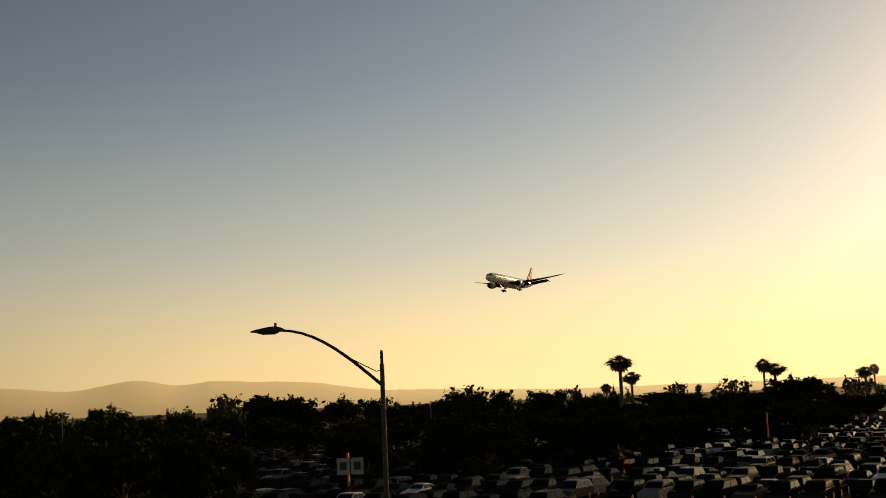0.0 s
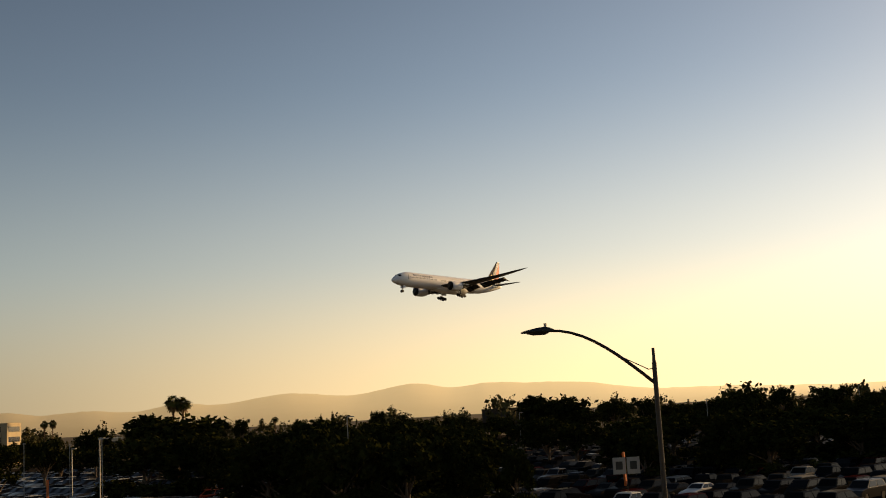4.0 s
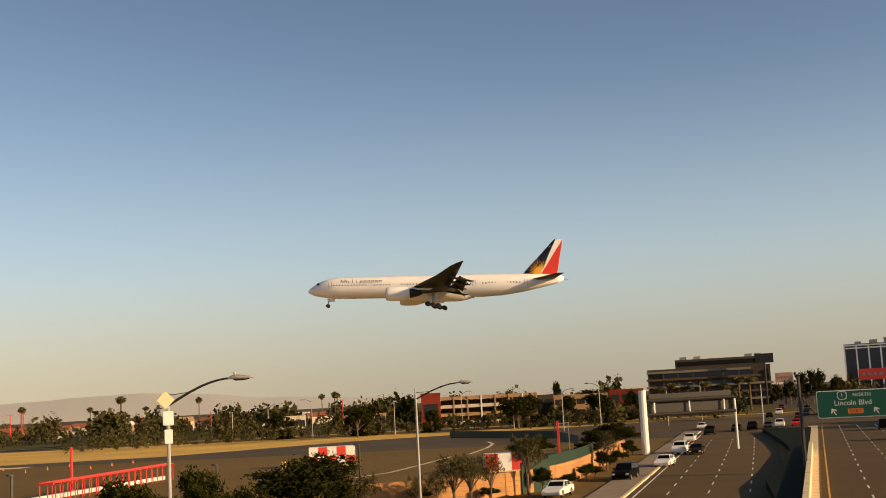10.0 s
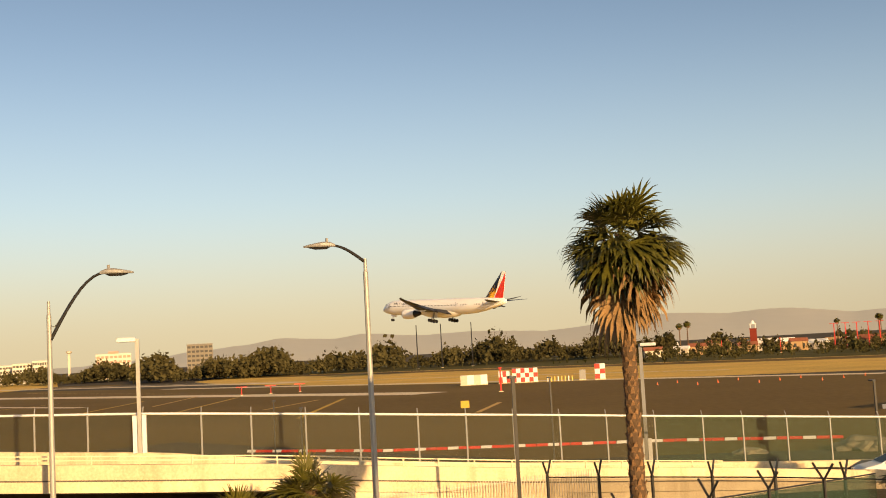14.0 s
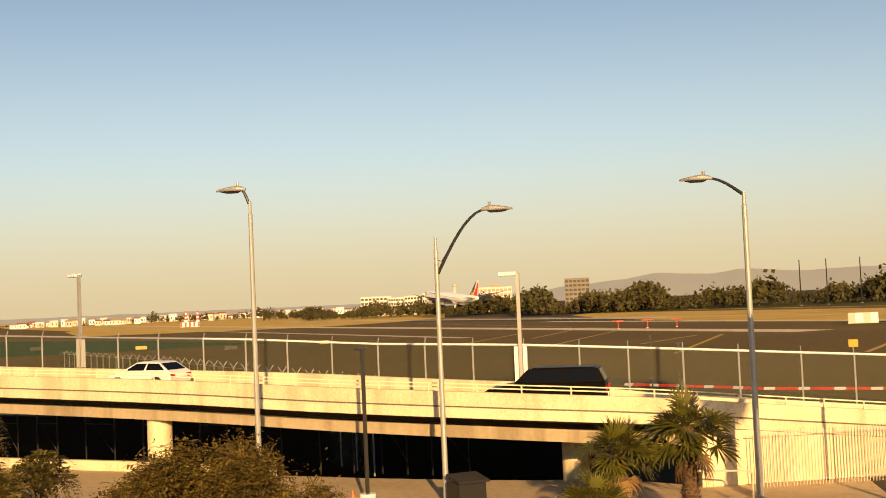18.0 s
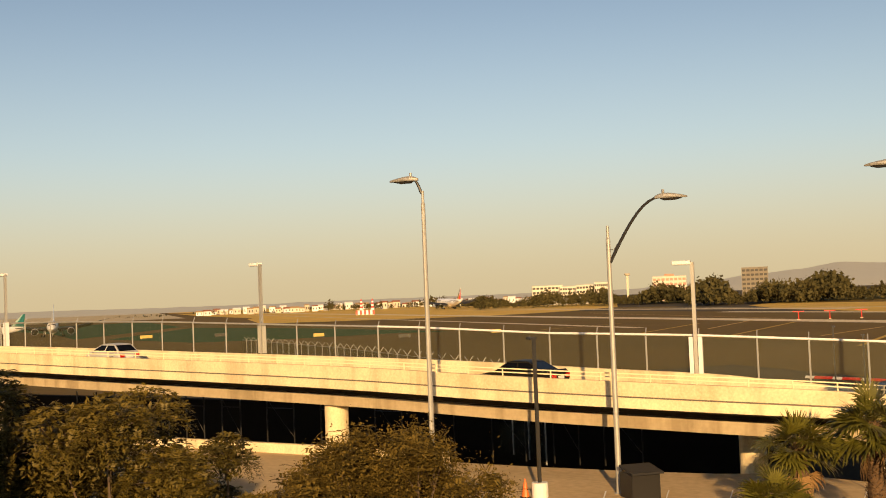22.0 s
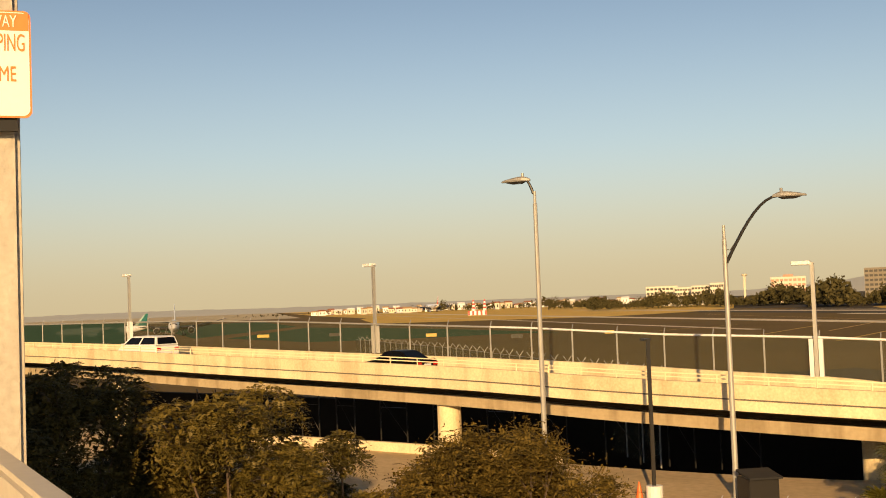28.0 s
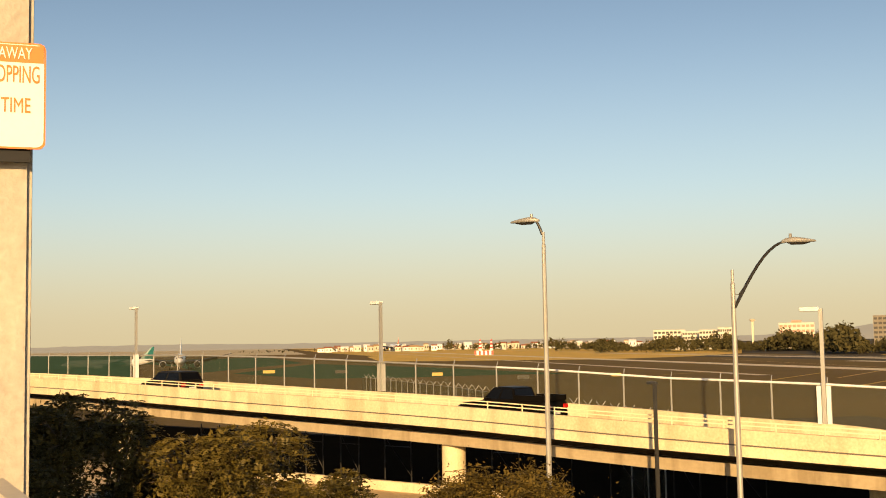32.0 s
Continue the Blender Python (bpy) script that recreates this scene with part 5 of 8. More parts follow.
davit_lamp(-56.95, 47.5, 1.4, 13.4, 13.3, 1.4, 14.0, -150, "grey steel street lamp with a curved arm", strut=False, r=0.12)
davit_lamp(60.2, 45.0, 0, 11.5, 10.2, 3.9, 12.4, -32, "dark silhouetted street lamp with a long curved arm", material="dark")
davit_lamp(25.9, 80.0, 0, 10.4, 9.6, 4.6, 10.8, -62, "street lamp with a long curved arm over the car park", material="dark")
davit_lamp(-14.33, 95.0, 0, 10.45, 9.6, 3.7, 10.75, 76, "grey street lamp with a long curved arm by the footpath")
davit_lamp(-26.2, 60.0, 0, 10.35, 9.9, 3.2, 11.1, 66, "grey street lamp carrying a warning sign and boxes")
davit_lamp(13.38, 117, 0, 8.9, 8.4, 4.4, 9.15, -80, "grey street lamp beside the boulevard", r=0.08)
for k, (az, d) in enumerate(((-23.2, 360), (-21.5, 380), (-19.4, 350), (-17.2, 370), (-15.4, 340), (-12.1, 350), (-9.6, 330), (-7.2, 300), (-5.4, 280), (-2.2, 300), (-0.6, 330))):
    davit_lamp(az, d, 0, 9.0 + k % 3, 8.6 + k % 3, 2.4, 9.4 + k % 3, az + (80 if k % 2 else -80), "pale far street lamp with a curved arm", strut=False)
davit_lamp(2.2, 262, 0, 9.0, 8.4, 3.0, 9.3, -80, "grey street lamp at the junction", strut=False)
# warning diamond and equipment boxes on one lamp
p = polar(-26.2, 59.8)
sg = thing("road_sign", "yellow diamond warning sign on a lamp post", "road sign", pose(p.x, p.y, 10.0, 0, 0, 26.2))
bm = bmesh.new()
box(bm, -0.31, -0.02, -0.31, 0.31, 0.0, 0.31, pose(-0.1, -0.15, 0.15, 0, 45, 0))
part("plate", bm, M["diamond"], sg)
bm = bmesh.new()
box(bm, -0.03, -0.15, -0.1, 0.03, 0.02, -0.04)
part("bracket", bm, M["steel"], sg)
for z, sx in ((8.9, 0.26), (8.0, 0.2)):
    eb = thing("equipment_box", "white equipment box strapped to a lamp post", "box", pose(p.x, p.y, z, 0, 0, 26.2))
    bm = bmesh.new()
    box(bm, -sx, -0.35, 0, sx, -0.08, 0.7)
    bmesh.ops.bevel(bm, geom=bm.edges[:], offset=0.03, segments=1, affect='EDGES')
    part("case", bm, M["white"], eb)
    bm = bmesh.new()
    box(bm, -0.05, -0.085, 0.2, 0.05, 0.05, 0.3)
    part("strap", bm, M["steel"], eb)


def box_lamp(az, d, zb, top, turn, label):
    """A square pole with a flat white box light."""
    p = polar(az, d, zb)
    t = thing("area_light", label, "area light", pose(p.x, p.y, zb, 0, 0, 90 - turn))
    h = top - zb
    bm = bmesh.new()
    box(bm, -0.09, -0.09, 0, 0.09, 0.09, h)
    part("pole", bm, M["steel"], t)
    bm = bmesh.new()
    box(bm, 0.05, -0.25, h - 0.12, 0.95, 0.25, h + 0.08)
    bmesh.ops.bevel(bm, geom=bm.edges[:], offset=0.03, segments=1, affect='EDGES')
    part("lamp_head", bm, M["white"], t, "white flat lamp housing")
    for s in (-0.22, 0.22):
        bm = bmesh.new()
        box(bm, s - 0.1, -0.12, 0, s + 0.1, 0.12, h * 0.33)
        part("duct", bm, M["white"], t, "white cable duct")
    return t


def on_bridge(az, rise):
    """Bearing, distance, foot and top of a pole on the bridge's far parapet; rise: slope of its top over the eye."""
    q = min((a + n * 9.35 for a, n in secs if a.x < -30), key=lambda v: abs(math.degrees(math.atan2(v.x, v.y)) - az))
    d = math.hypot(q.x, q.y)
    return az, d, q.z - 0.3, 9.5 + rise * d


box_lamp(*on_bridge(-68.0, 0.0227), -150, "square steel pole with a white box light")
box_lamp(*on_bridge(-89.05, 0.0359), -120, "square steel pole with a white box light")
box_lamp(*on_bridge(-100.75, 0.0337), -120, "square steel pole with a white box light")
box_lamp(-43.75, 74, 0.5, 9.2, 60, "square steel pole with a white box light")


def slim_lamp(az, d, zb, top, label, block=False, turn=-60, arm=0.55, material="dark", half=0.065):
    p = polar(az, d, zb)
    t = thing("yard_light", label, "yard light", pose(p.x, p.y, zb, 0, 0, 90 - turn))
    h = top - zb
    bm = bmesh.new()
    box(bm, -half, -half, 0, half, half, h)
    part("pole", bm, M[material], t)
    bm = bmesh.new()
    box(bm, 0.0, -0.14, h - 0.03, arm, 0.14, h + 0.07)
    part("lamp_head", bm, M[material], t)
    if block:
        bm = bmesh.new()
        tube(bm, [(0, 0, 0), (0, 0, 0.62)], 0.33, 16)
        part("footing", bm, M["white"], t, "white painted concrete footing")


slim_lamp(-75.78, 47, 1.4, 7.75, "dark square yard light on a white footing", True, -95)
for az, d, top in ((-50.0, 45, 8.3), (-48.2, 92, 6.9), (-33.2, 84, 5.9), (-61.7, 96, 6.1), (-24.0, 96, 5.2), (-17.2, 100, 6.0), (-60.4, 84, 5.9), (-80.5, 84, 5.0)):
    p = polar(az, d)
    slim_lamp(az, d, ground_z(p.x, p.y), top, "dark slim yard light beside the fence")

POLES_LOT = (
    (45.15, 100, 9.6, 0), (33.52, 120, 8.9, 0), (30.19, 150, 8.6, 0), (25.25, 140, 8.5, 0),
    (24.26, 150, 8.3, 0), (21.32, 150, 8.6, 0), (24.25, 170, 8.3, 0), (25.18, 150, 8.6, 0),
    (32.18, 170, 8, 0), (33.62, 110, 8.9, 0), (30.19, 210, 7.1, 0), (16.19, 150, 8.8, 0),
    (14.27, 100, 8.1, 0), (32.28, 140, 7.8, 0), (33.5, 120, 8.8, 0), (19.69, 180, 8.6, 0),
    (21.39, 160, 8.6, 0), (62.51, 150, 9.3, 0), (53.54, 200, 8.8, 0), (69.42, 260, 10.3, 0),
)
POLES_ROAD = (
    (13.38, 117, 8.8, 0), (14.38, 122, 7.7, 0), (16.99, 96, 9.6, 0), (11.29, 160, 4.5, 0),
    (10.05, 190, 3.8, 0), (-6.98, 168, 5.2, 0), (19.72, 150, 8.6, 0),
)
for k, (az, d, h, w) in enumerate(POLES_LOT):
    slim_lamp(az, d, 0, h, "slim pale light pole among parked cars", False, az + 90 + 40 * (k % 3), 0.6, "lampgrey", 0.038)
for k, (az, d, h, w) in enumerate(POLES_ROAD[1:]):
    slim_lamp(az, d, 0, h, "slim pale pole beside the boulevard", False, -90, 0.4, "steel", 0.055)
for az, d, h, mt in ((19.5, 130, 7.2, "red"), (-7.5, 128, 6.5, "red"), (31.2, 150, 4.2, "orange"), (58.4, 120, 4.6, "orange"), (24.5, 170, 5.4, "orange"), (71.8, 170, 6.0, "orange"), (78.5, 190, 5.5, "orange")):
    p = polar(az, d)
    t = thing("marker_post", "tall painted marker post in the car park", "post", pose(p.x, p.y, 0))
    bm = bmesh.new()
    box(bm, -0.11, -0.11, 0, 0.11, 0.11, h)
    part("shaft", bm, M[mt], t)
    bm = bmesh.new()
    box(bm, -0.26, -0.26, 0, 0.26, 0.26, 0.3)
    part("foot", bm, M["concrete"], t)
# ---- fences ----
def fence(pts, h, spacing, label, mesh="wire", rail_r=0.045, arms=True, z=None, name="fence", dark=False, rails=(1.0,), rail_m=None):
    """Posts, a top rail, wire panels and barbed arms along a line of points."""
    t = thing(name, label, "fence", kind="structure")
    pm = M["dark"] if dark else M["steel"]
    post = arm_me = None
    for (x0, y0), (x1, y1) in zip(pts, pts[1:]):
        a, b = Vector((x0, y0, 0)), Vector((x1, y1, 0))
        n = max(1, round((b - a).length / spacing))
        for i in range(n):
            p, q = a.lerp(b, i / n), a.lerp(b, (i + 1) / n)
            zp, zq = (z if z is not None else ground_z(p.x, p.y)), (z if z is not None else ground_z(q.x, q.y))
            if post is None:
                bm = bmesh.new()
                tube(bm, [(0, 0, 0), (0, 0, h)], 0.05, 6)
                post = mesh_of("post", bm, pm)
                bm = bmesh.new()
                for s in ((-1, 1) if arms == 2 else (1,)):
                    tube(bm, [(0, 0, h - 0.02), (0, 0.3 * s, h + 0.38)], 0.03, 5)
                arm_me = mesh_of("barb_arm", bm, pm)
            rz = math.degrees(math.atan2(q.y - p.y, q.x - p.x))
            for nm, me in (("post", post),) + ((("barb_arm", arm_me),) if arms else ()):
                ob = new(nm, me)
                ob.parent = t
                ob.matrix_basis = pose(p.x, p.y, zp, 0, 0, rz)
            for f in rails:
                bm = bmesh.new()
                tube(bm, [(p.x, p.y, zp + h * f - 0.05), (q.x, q.y, zq + h * f - 0.05)], rail_r, 5)
                part("rail", bm, M[rail_m] if rail_m else pm, t)
            if mesh:
                bm = bmesh.new()
                bm.faces.new([bm.verts.new(v) for v in ((p.x, p.y, zp + 0.05), (q.x, q.y, zq + 0.05), (q.x, q.y, zq + h - 0.08), (p.x, p.y, zp + h - 0.08))])
                ob = part("wire_panel", bm, M[mesh], t)
                ob.visible_shadow = False
    return t


# the airfield fence follows the bridge's far side; its top falls away westwards
TOPS = ((-112, 0.0), (-105.3, -0.25), (-98.4, -0.36), (-93.6, -0.57), (-86.9, -1.01), (-81.6, -1.33), (-75.3, -1.86), (-68, -2.22), (-54.5, -3.07), (-42.3, -3.74), (-34.6, -4.05), (-20, -4.5))
FL = [a + n * 9.56 for a, n in secs if a.x < -10]
ft = thing("fence", "tall chain-link airfield fence with a pale top rail", "fence", kind="structure")
screen = thing("fence", "airfield fence with a dark green windscreen", "fence", kind="structure")
POSTS = (-83.4, -81.4, -79.4, -77.25, -75.0, -72.7, -70.35, -67.85, -65.15, -62.8, -60.2, -57.6, -54.75, -52.4, -50.1, -47.85, -45.6, -43.3, -41.05, -39.2, -37.2)
walked, spots = 0.0, [FL[0]]
for p, q in zip(FL, FL[1:]):
    step = (q - p).length
    while walked + step >= 3.05:
        p = p.lerp(q, (3.05 - walked) / step)
        step = (q - p).length
        walked = 0.0
        spots.append(p.copy())
    walked += step
fl_az = [math.degrees(math.atan2(p.x, p.y)) for p in FL]
spots = [p for p in spots if not -84.5 < math.degrees(math.atan2(p.x, p.y)) < -36]
for az in POSTS:
    k = next(i for i in range(len(FL) - 1) if fl_az[i] >= az > fl_az[i + 1] and FL[i].x < -20)
    spots.append(FL[k].lerp(FL[k + 1], (fl_az[k] - az) / (fl_az[k] - fl_az[k + 1])))
spots.sort(key=lambda p: -math.degrees(math.atan2(p.x, p.y)))
bm = bmesh.new()
tube(bm, [(0, 0, -1.0), (0, 0, 0)], 0.05, 6)
post_unit = mesh_of("post", bm, M["steel"])
bm = bmesh.new()
tube(bm, [(0, 0, -0.02), (0, 0.22, 0.32)], 0.028, 5)
arm_unit = mesh_of("barb_arm", bm, M["steel"])
last = None
for p in spots:
    az, d, foot = math.degrees(math.atan2(p.x, p.y)), math.hypot(p.x, p.y), p.z - 1.2
    k = max(i for i in range(len(TOPS) - 1) if TOPS[i][0] <= max(az, -111.9))
    f = (az - TOPS[k][0]) / (TOPS[k + 1][0] - TOPS[k][0])
    z = 9.5 + d * math.tan(radians(TOPS[k][1] + (TOPS[k + 1][1] - TOPS[k][1]) * f))
    if az < -111.9 or az > -21 or d > 320:
        last = None
        continue
    top = Vector((p.x, p.y, z))
    t = ft if az > -101.3 else screen
    ob = new("post", post_unit)
    ob.parent = t
    ob.matrix_basis = pose(p.x, p.y, z) @ Matrix.Diagonal((1, 1, z - foot, 1))
    ob = new("barb_arm", arm_unit)
    ob.parent = t
    ob.matrix_basis = pose(p.x, p.y, z, 0, 0, 60)
    if last is not None:
        bm = bmesh.new()
        tube(bm, [last, top], 0.058, 6)
        part("rail", bm, M["fencerail" if az > -84 else "steel"], t)
        bm = bmesh.new()
        low = Vector((0, 0, z - foot - 0.1))
        bm.faces.new([bm.verts.new(v) for v in (last - low, top - low, top, last)])
        part("wire_panel", bm, M["greenveil" if az > -43.5 else "wire" if t is ft else "greencloth"], t).visible_shadow = False
    last = top
fence([tuple(polar(az, d))[:2] for az, d in ((-75.4, 65.6), (-79, 77.5), (-82.5, 93.6), (-85.4, 113.6), (-90, 155))], 5.25, 2.75, "chain-link fence with forked barbed arms behind the bridge", arms=2, z=0.0, rails=(1.0,), rail_r=0.02)
fence(((-24.5, 21.6), (-21.9, 23.0), (-19.0, 24.4), (-14, 26)), 4.5, 1.6, "dark fence with forked barbed arms by the palm", arms=2, z=1.4, dark=True, mesh="darkmesh", rails=(1.0,), rail_r=0.02)
fence(((-17.2, 14.5), (-17.25, 19.85), (-16.8, 25.4)), 4.6, 2.2, "near dark fence with a green windscreen", arms=2, z=1.4, dark=True, mesh="greenmesh", rails=(1.0,), rail_r=0.02)
fence(((-62.6, 276.8), (-33.1, 245.3), (-24.5, 214.0)), 1.7, 5.0, "far fence with a dark green windscreen by the apron", arms=False, mesh="greencloth", dark=True)
# picket fence before the abutment wall
pk = thing("picket_fence", "thin steel picket fence before the abutment wall", "fence", kind="structure")
bm = bmesh.new()
box(bm, -0.014, -0.014, 0, 0.014, 0.014, 2.3)
pk_me = mesh_of("picket", bm, M["cream"])
j0, j1 = edge_at(-46), edge_at(-59.2)
line = [secs[i][0] - secs[i][1] * 0.9 for i in range(j0, j1)]
for a, b in zip(line, line[1:]):
    n = round((b - a).length / 0.14)
    for k in range(n):
        q = a.lerp(b, k / n)
        ob = new("picket", pk_me)
        ob.parent = pk
        ob.matrix_basis = pose(q.x, q.y, 1.42)
for h in (0.25, 2.15):
    bm = bmesh.new()
    tube(bm, [(q.x, q.y, 1.42 + h) for q in line], 0.02, 4)
    part("cross_bar", bm, M["cream"], pk)
# low pipe rail, cone, and a dark box standing in for a leaning panel
t = thing("pipe_rail", "low bent pipe rail before the wall", "railing", pose(*polar(-58.6, 47.0, 1.42), 0, 0, 55))
bm = bmesh.new()
tube(bm, [(-1.1, 0, 0), (-1.1, 0, 0.95), (-1.0, 0, 1.05), (1.0, 0, 1.05), (1.1, 0, 0.95), (1.1, 0, 0)], 0.035, 6)
part("pipe", bm, M["cream"], t)
t = thing("skip_bin", "dark lidded box standing in for a leaning panel", "bin", pose(*polar(-70.95, 46.5, 1.42), 0, 0, 5))
bm = bmesh.new()
box(bm, -0.6, -0.6, 0, 0.6, 0.6, 1.0)
bmesh.ops.bevel(bm, geom=bm.edges[:], offset=0.04, segments=1, affect='EDGES')
part("body", bm, M["dark"], t)
bm = bmesh.new()
box(bm, -0.66, -0.66, 1.04, 0.66, 0.66, 1.12, pose(0, 0, 0.06, 0, 8, 0))
part("lid", bm, M["black"], t)


def cone(p, h=0.75):
    t = thing("traffic_cone", "orange traffic cone on the asphalt", "traffic cone", pose(*p), group="traffic cones")
    bm = bmesh.new()
    tube(bm, [(0, 0, 0.04), (0, 0, h)], [0.16, 0.03], 10)
    part("cone", bm, M["orange"], t)
    bm = bmesh.new()
    box(bm, -0.2, -0.2, 0, 0.2, 0.2, 0.039)
    part("base", bm, M["black"], t)
    return t


c0 = cone(polar(-76.5, 47.0, 1.43))
for az, d, z in ((-88.5, 43, 1.42), (-80.6, 45, 1.42), (-89.8, 45, 1.42)):
    copy_thing(c0, pose(*polar(az, d, z)))
for k in range(18):
    az = -44 + k * 0.95
    copy_thing(c0, pose(*polar(az, 236 - k * 0.6 + 8 * (k % 3), 0.02)) @ Matrix.Diagonal((1.0, 1.0, 0.9, 1)))

# ---- airfield things ----
bar_t = thing("barricade_line", "low orange and white barricades along the apron", "barricade")
line = [polar(-63, 124), polar(-56.5, 114), polar(-49, 111), polar(-42.4, 110), polar(-34.7, 108)]
k = 0
for a, b in zip(line, line[1:]):
    n = round((b - a).length / 1.1)
    for i in range(n):
        p, q = a.lerp(b, i / n), a.lerp(b, (i + 0.94) / n)
        bm = bmesh.new()
        m = Matrix.LocRotScale(p, (q - p).to_track_quat('X', 'Z'), None)
        box(bm, 0, -0.2, 0.02, (q - p).length, 0.2, 0.14, m)
        box(bm, 0, -0.1, 0.14, (q - p).length, 0.1, 0.27, m)
        part("barricade", bm, M["red"] if k % 3 else M["white"], bar_t)
        k += 1


def checker_house(az, d, w, h, dep, nx, nz, label, turn=0.0, first="red"):
    p = polar(az, d)
    t = thing("equipment_shelter", label, "shelter", pose(p.x, p.y, 0, 0, 0, -az + turn))
    bm = bmesh.new()
    box(bm, -w / 2, -dep / 2, 0.2, w / 2, dep / 2, h)
    part("body", bm, M["white"], t)
    for i in range(nx):
        for j in range(nz):
            if (i + j) % 2 == 0:
                bm = bmesh.new()
                box(bm, -w / 2 + w / nx * i + 0.01, -dep / 2 - 0.02, 0.2 + (h - 0.2) / nz * j + 0.01, -w / 2 + w / nx * (i + 1) - 0.01, -dep / 2 - 0.002, 0.2 + (h - 0.2) / nz * (j + 1) - 0.01)
                part("red_panel", bm, M[first], t)
    bm = bmesh.new()
    box(bm, -w / 2 - 0.1, -dep / 2 - 0.1, 0, w / 2 + 0.1, dep / 2 + 0.1, 0.19)
    part("plinth", bm, M["concrete"], t)
    return t


checker_house(-49.4, 305, 6.6, 3.7, 3, 6, 3, "red and white checkered airfield equipment shelter")
checker_house(-50.4, 306, 3.0, 3.2, 2.5, 3, 2, "small red and white checkered shelter")
checker_house(-45.75, 300, 2.6, 4.0, 2.2, 2, 3, "upright red and white checkered cabinet")
checker_house(-51.9, 306, 7.0, 2.6, 3, 4, 1, "dirty white panelled shed beside the checkered shelters", first="stucco")
checker_house(-46.6, 302, 1.6, 2.6, 1.6, 1, 1, "grey equipment cabinet on the grass edge", first="lampgrey")
checker_house(-18.5, 186, 7.2, 3.0, 2.5, 5, 2, "red and white checkered container by the apron")
checker_house(-10.2, 150, 5.0, 2.3, 2.5, 3, 1, "red and white striped container behind the block wall", turn=8)
for i in range(9):
    p = polar(-20.9 + i * 0.14, 186)
    t = thing("bollard", "short yellow bollard beside the checkered container", "bollard", pose(p.x, p.y, 0), group="yellow bollards")
    bm = bmesh.new()
    tube(bm, [(0, 0, 0), (0, 0, 1.0), (0, 0, 1.08)], [0.1, 0.1, 0.05], 8)
    part("post", bm, M["signyellow"], t)
for i in range(8):
    p = polar(-48.3 + i * 0.17, 303)
    t = thing("bollard", "short pale yellow bollard beside the checkered shelter", "bollard", pose(p.x, p.y, 0), group="yellow bollards")
    bm = bmesh.new()
    tube(bm, [(0, 0, 0), (0, 0, 1.2), (0, 0, 1.3)], [0.14, 0.14, 0.06], 8)
    part("post", bm, M["signyellow" if i % 3 else "white"], t)
# long red approach light trestle
tr = thing("light_trestle", "long red steel approach-light trestle on a white base", "trestle")
a, b = Vector((-75.0, 121.3, 0)), Vector((-77.0, 156, 0))
for i in range(20):
    p = a.lerp(b, i / 19)
    bm = bmesh.new()
    for s in (-0.8, 0.8):
        tube(bm, [(p.x + s, p.y, 0), (p.x + s, p.y, 2.1)], 0.07, 5)
    box(bm, p.x - 1.0, p.y - 0.12, 2.1, p.x + 1.0, p.y + 0.12, 2.3)
    part("leg_frame", bm, M["red"], tr)
for s, z in ((-0.85, 2.3), (0.85, 2.3), (0.0, 2.36)):
    bm = bmesh.new()
    tube(bm, [(a.x + s, a.y, z), (b.x + s, b.y, z)], 0.1, 5)
    part("beam", bm, M["red"], tr)
bm = bmesh.new()
box(bm, -79, 122, 0, -78.4, 158, 0.5)
part("base_kerb", bm, M["white"], tr)


def mast(az, d, h, label, material="red", w=0.16, cross=0.0):
    p = polar(az, d)
    t = thing("light_mast", label, "mast", pose(p.x, p.y, 0, 0, 0, -az))
    bm = bmesh.new()
    tube(bm, [(0, 0, 0), (0, 0, h)], [w, w * 0.7], 6)
    part("shaft", bm, M[material], t)
    if cross:
        bm = bmesh.new()
        box(bm, -cross / 2, -0.1, h - 0.25, cross / 2, 0.1, h)
        part("cross_bar", bm, M[material], t)
    bm = bmesh.new()
    box(bm, -w * 2.5, -w * 2.5, 0, w * 2.5, w * 2.5, 0.15)
    part("foot", bm, M["concrete"], t)


mast(-30.6, 160, 5.8, "red steel mast beside the light trestle", w=0.22)
for k in range(5):
    mast(-34.75 + k * 0.5, 600, 12.5, "tall red approach light mast beyond the runway", w=0.3, cross=4)
for az, d, h in ((-27.4, 560, 9), (-24.2, 520, 9), (-39.9, 560, 7), (-37.2, 560, 7), (-44.5, 560, 6), (-17.9, 400, 11), (-29.0, 600, 9), (-50.6, 250, 5.2), (-21.9, 560, 8)):
    mast(az, d, h, "red painted light mast on the airfield", w=0.2, cross=0.8)
for az in (-63.2, -61.8, -60.4):
    mast(az, 330, 2.4, "small red lamp stand on the taxiway", w=0.15, cross=3.0)
p = polar(-52.4, 150)
t = thing("apron_sign", "square orange sign board on a thin dark post", "sign", pose(p.x, p.y, 0, 0, 0, 52.4))
bm = bmesh.new()
tube(bm, [(0, 0, 0), (0, 0, 2.0)], 0.05, 6)
part("post", bm, M["dark"], t)
bm = bmesh.new()
box(bm, -0.55, -0.06, 2.0, 0.55, 0.04, 2.9)
part("board", bm, M["yellow"], t)
for az in (-54.6, -53.4, -51.9):
    mast(az, 640, 24, "tall thin aerial mast beyond the trees", "dark", 0.35)
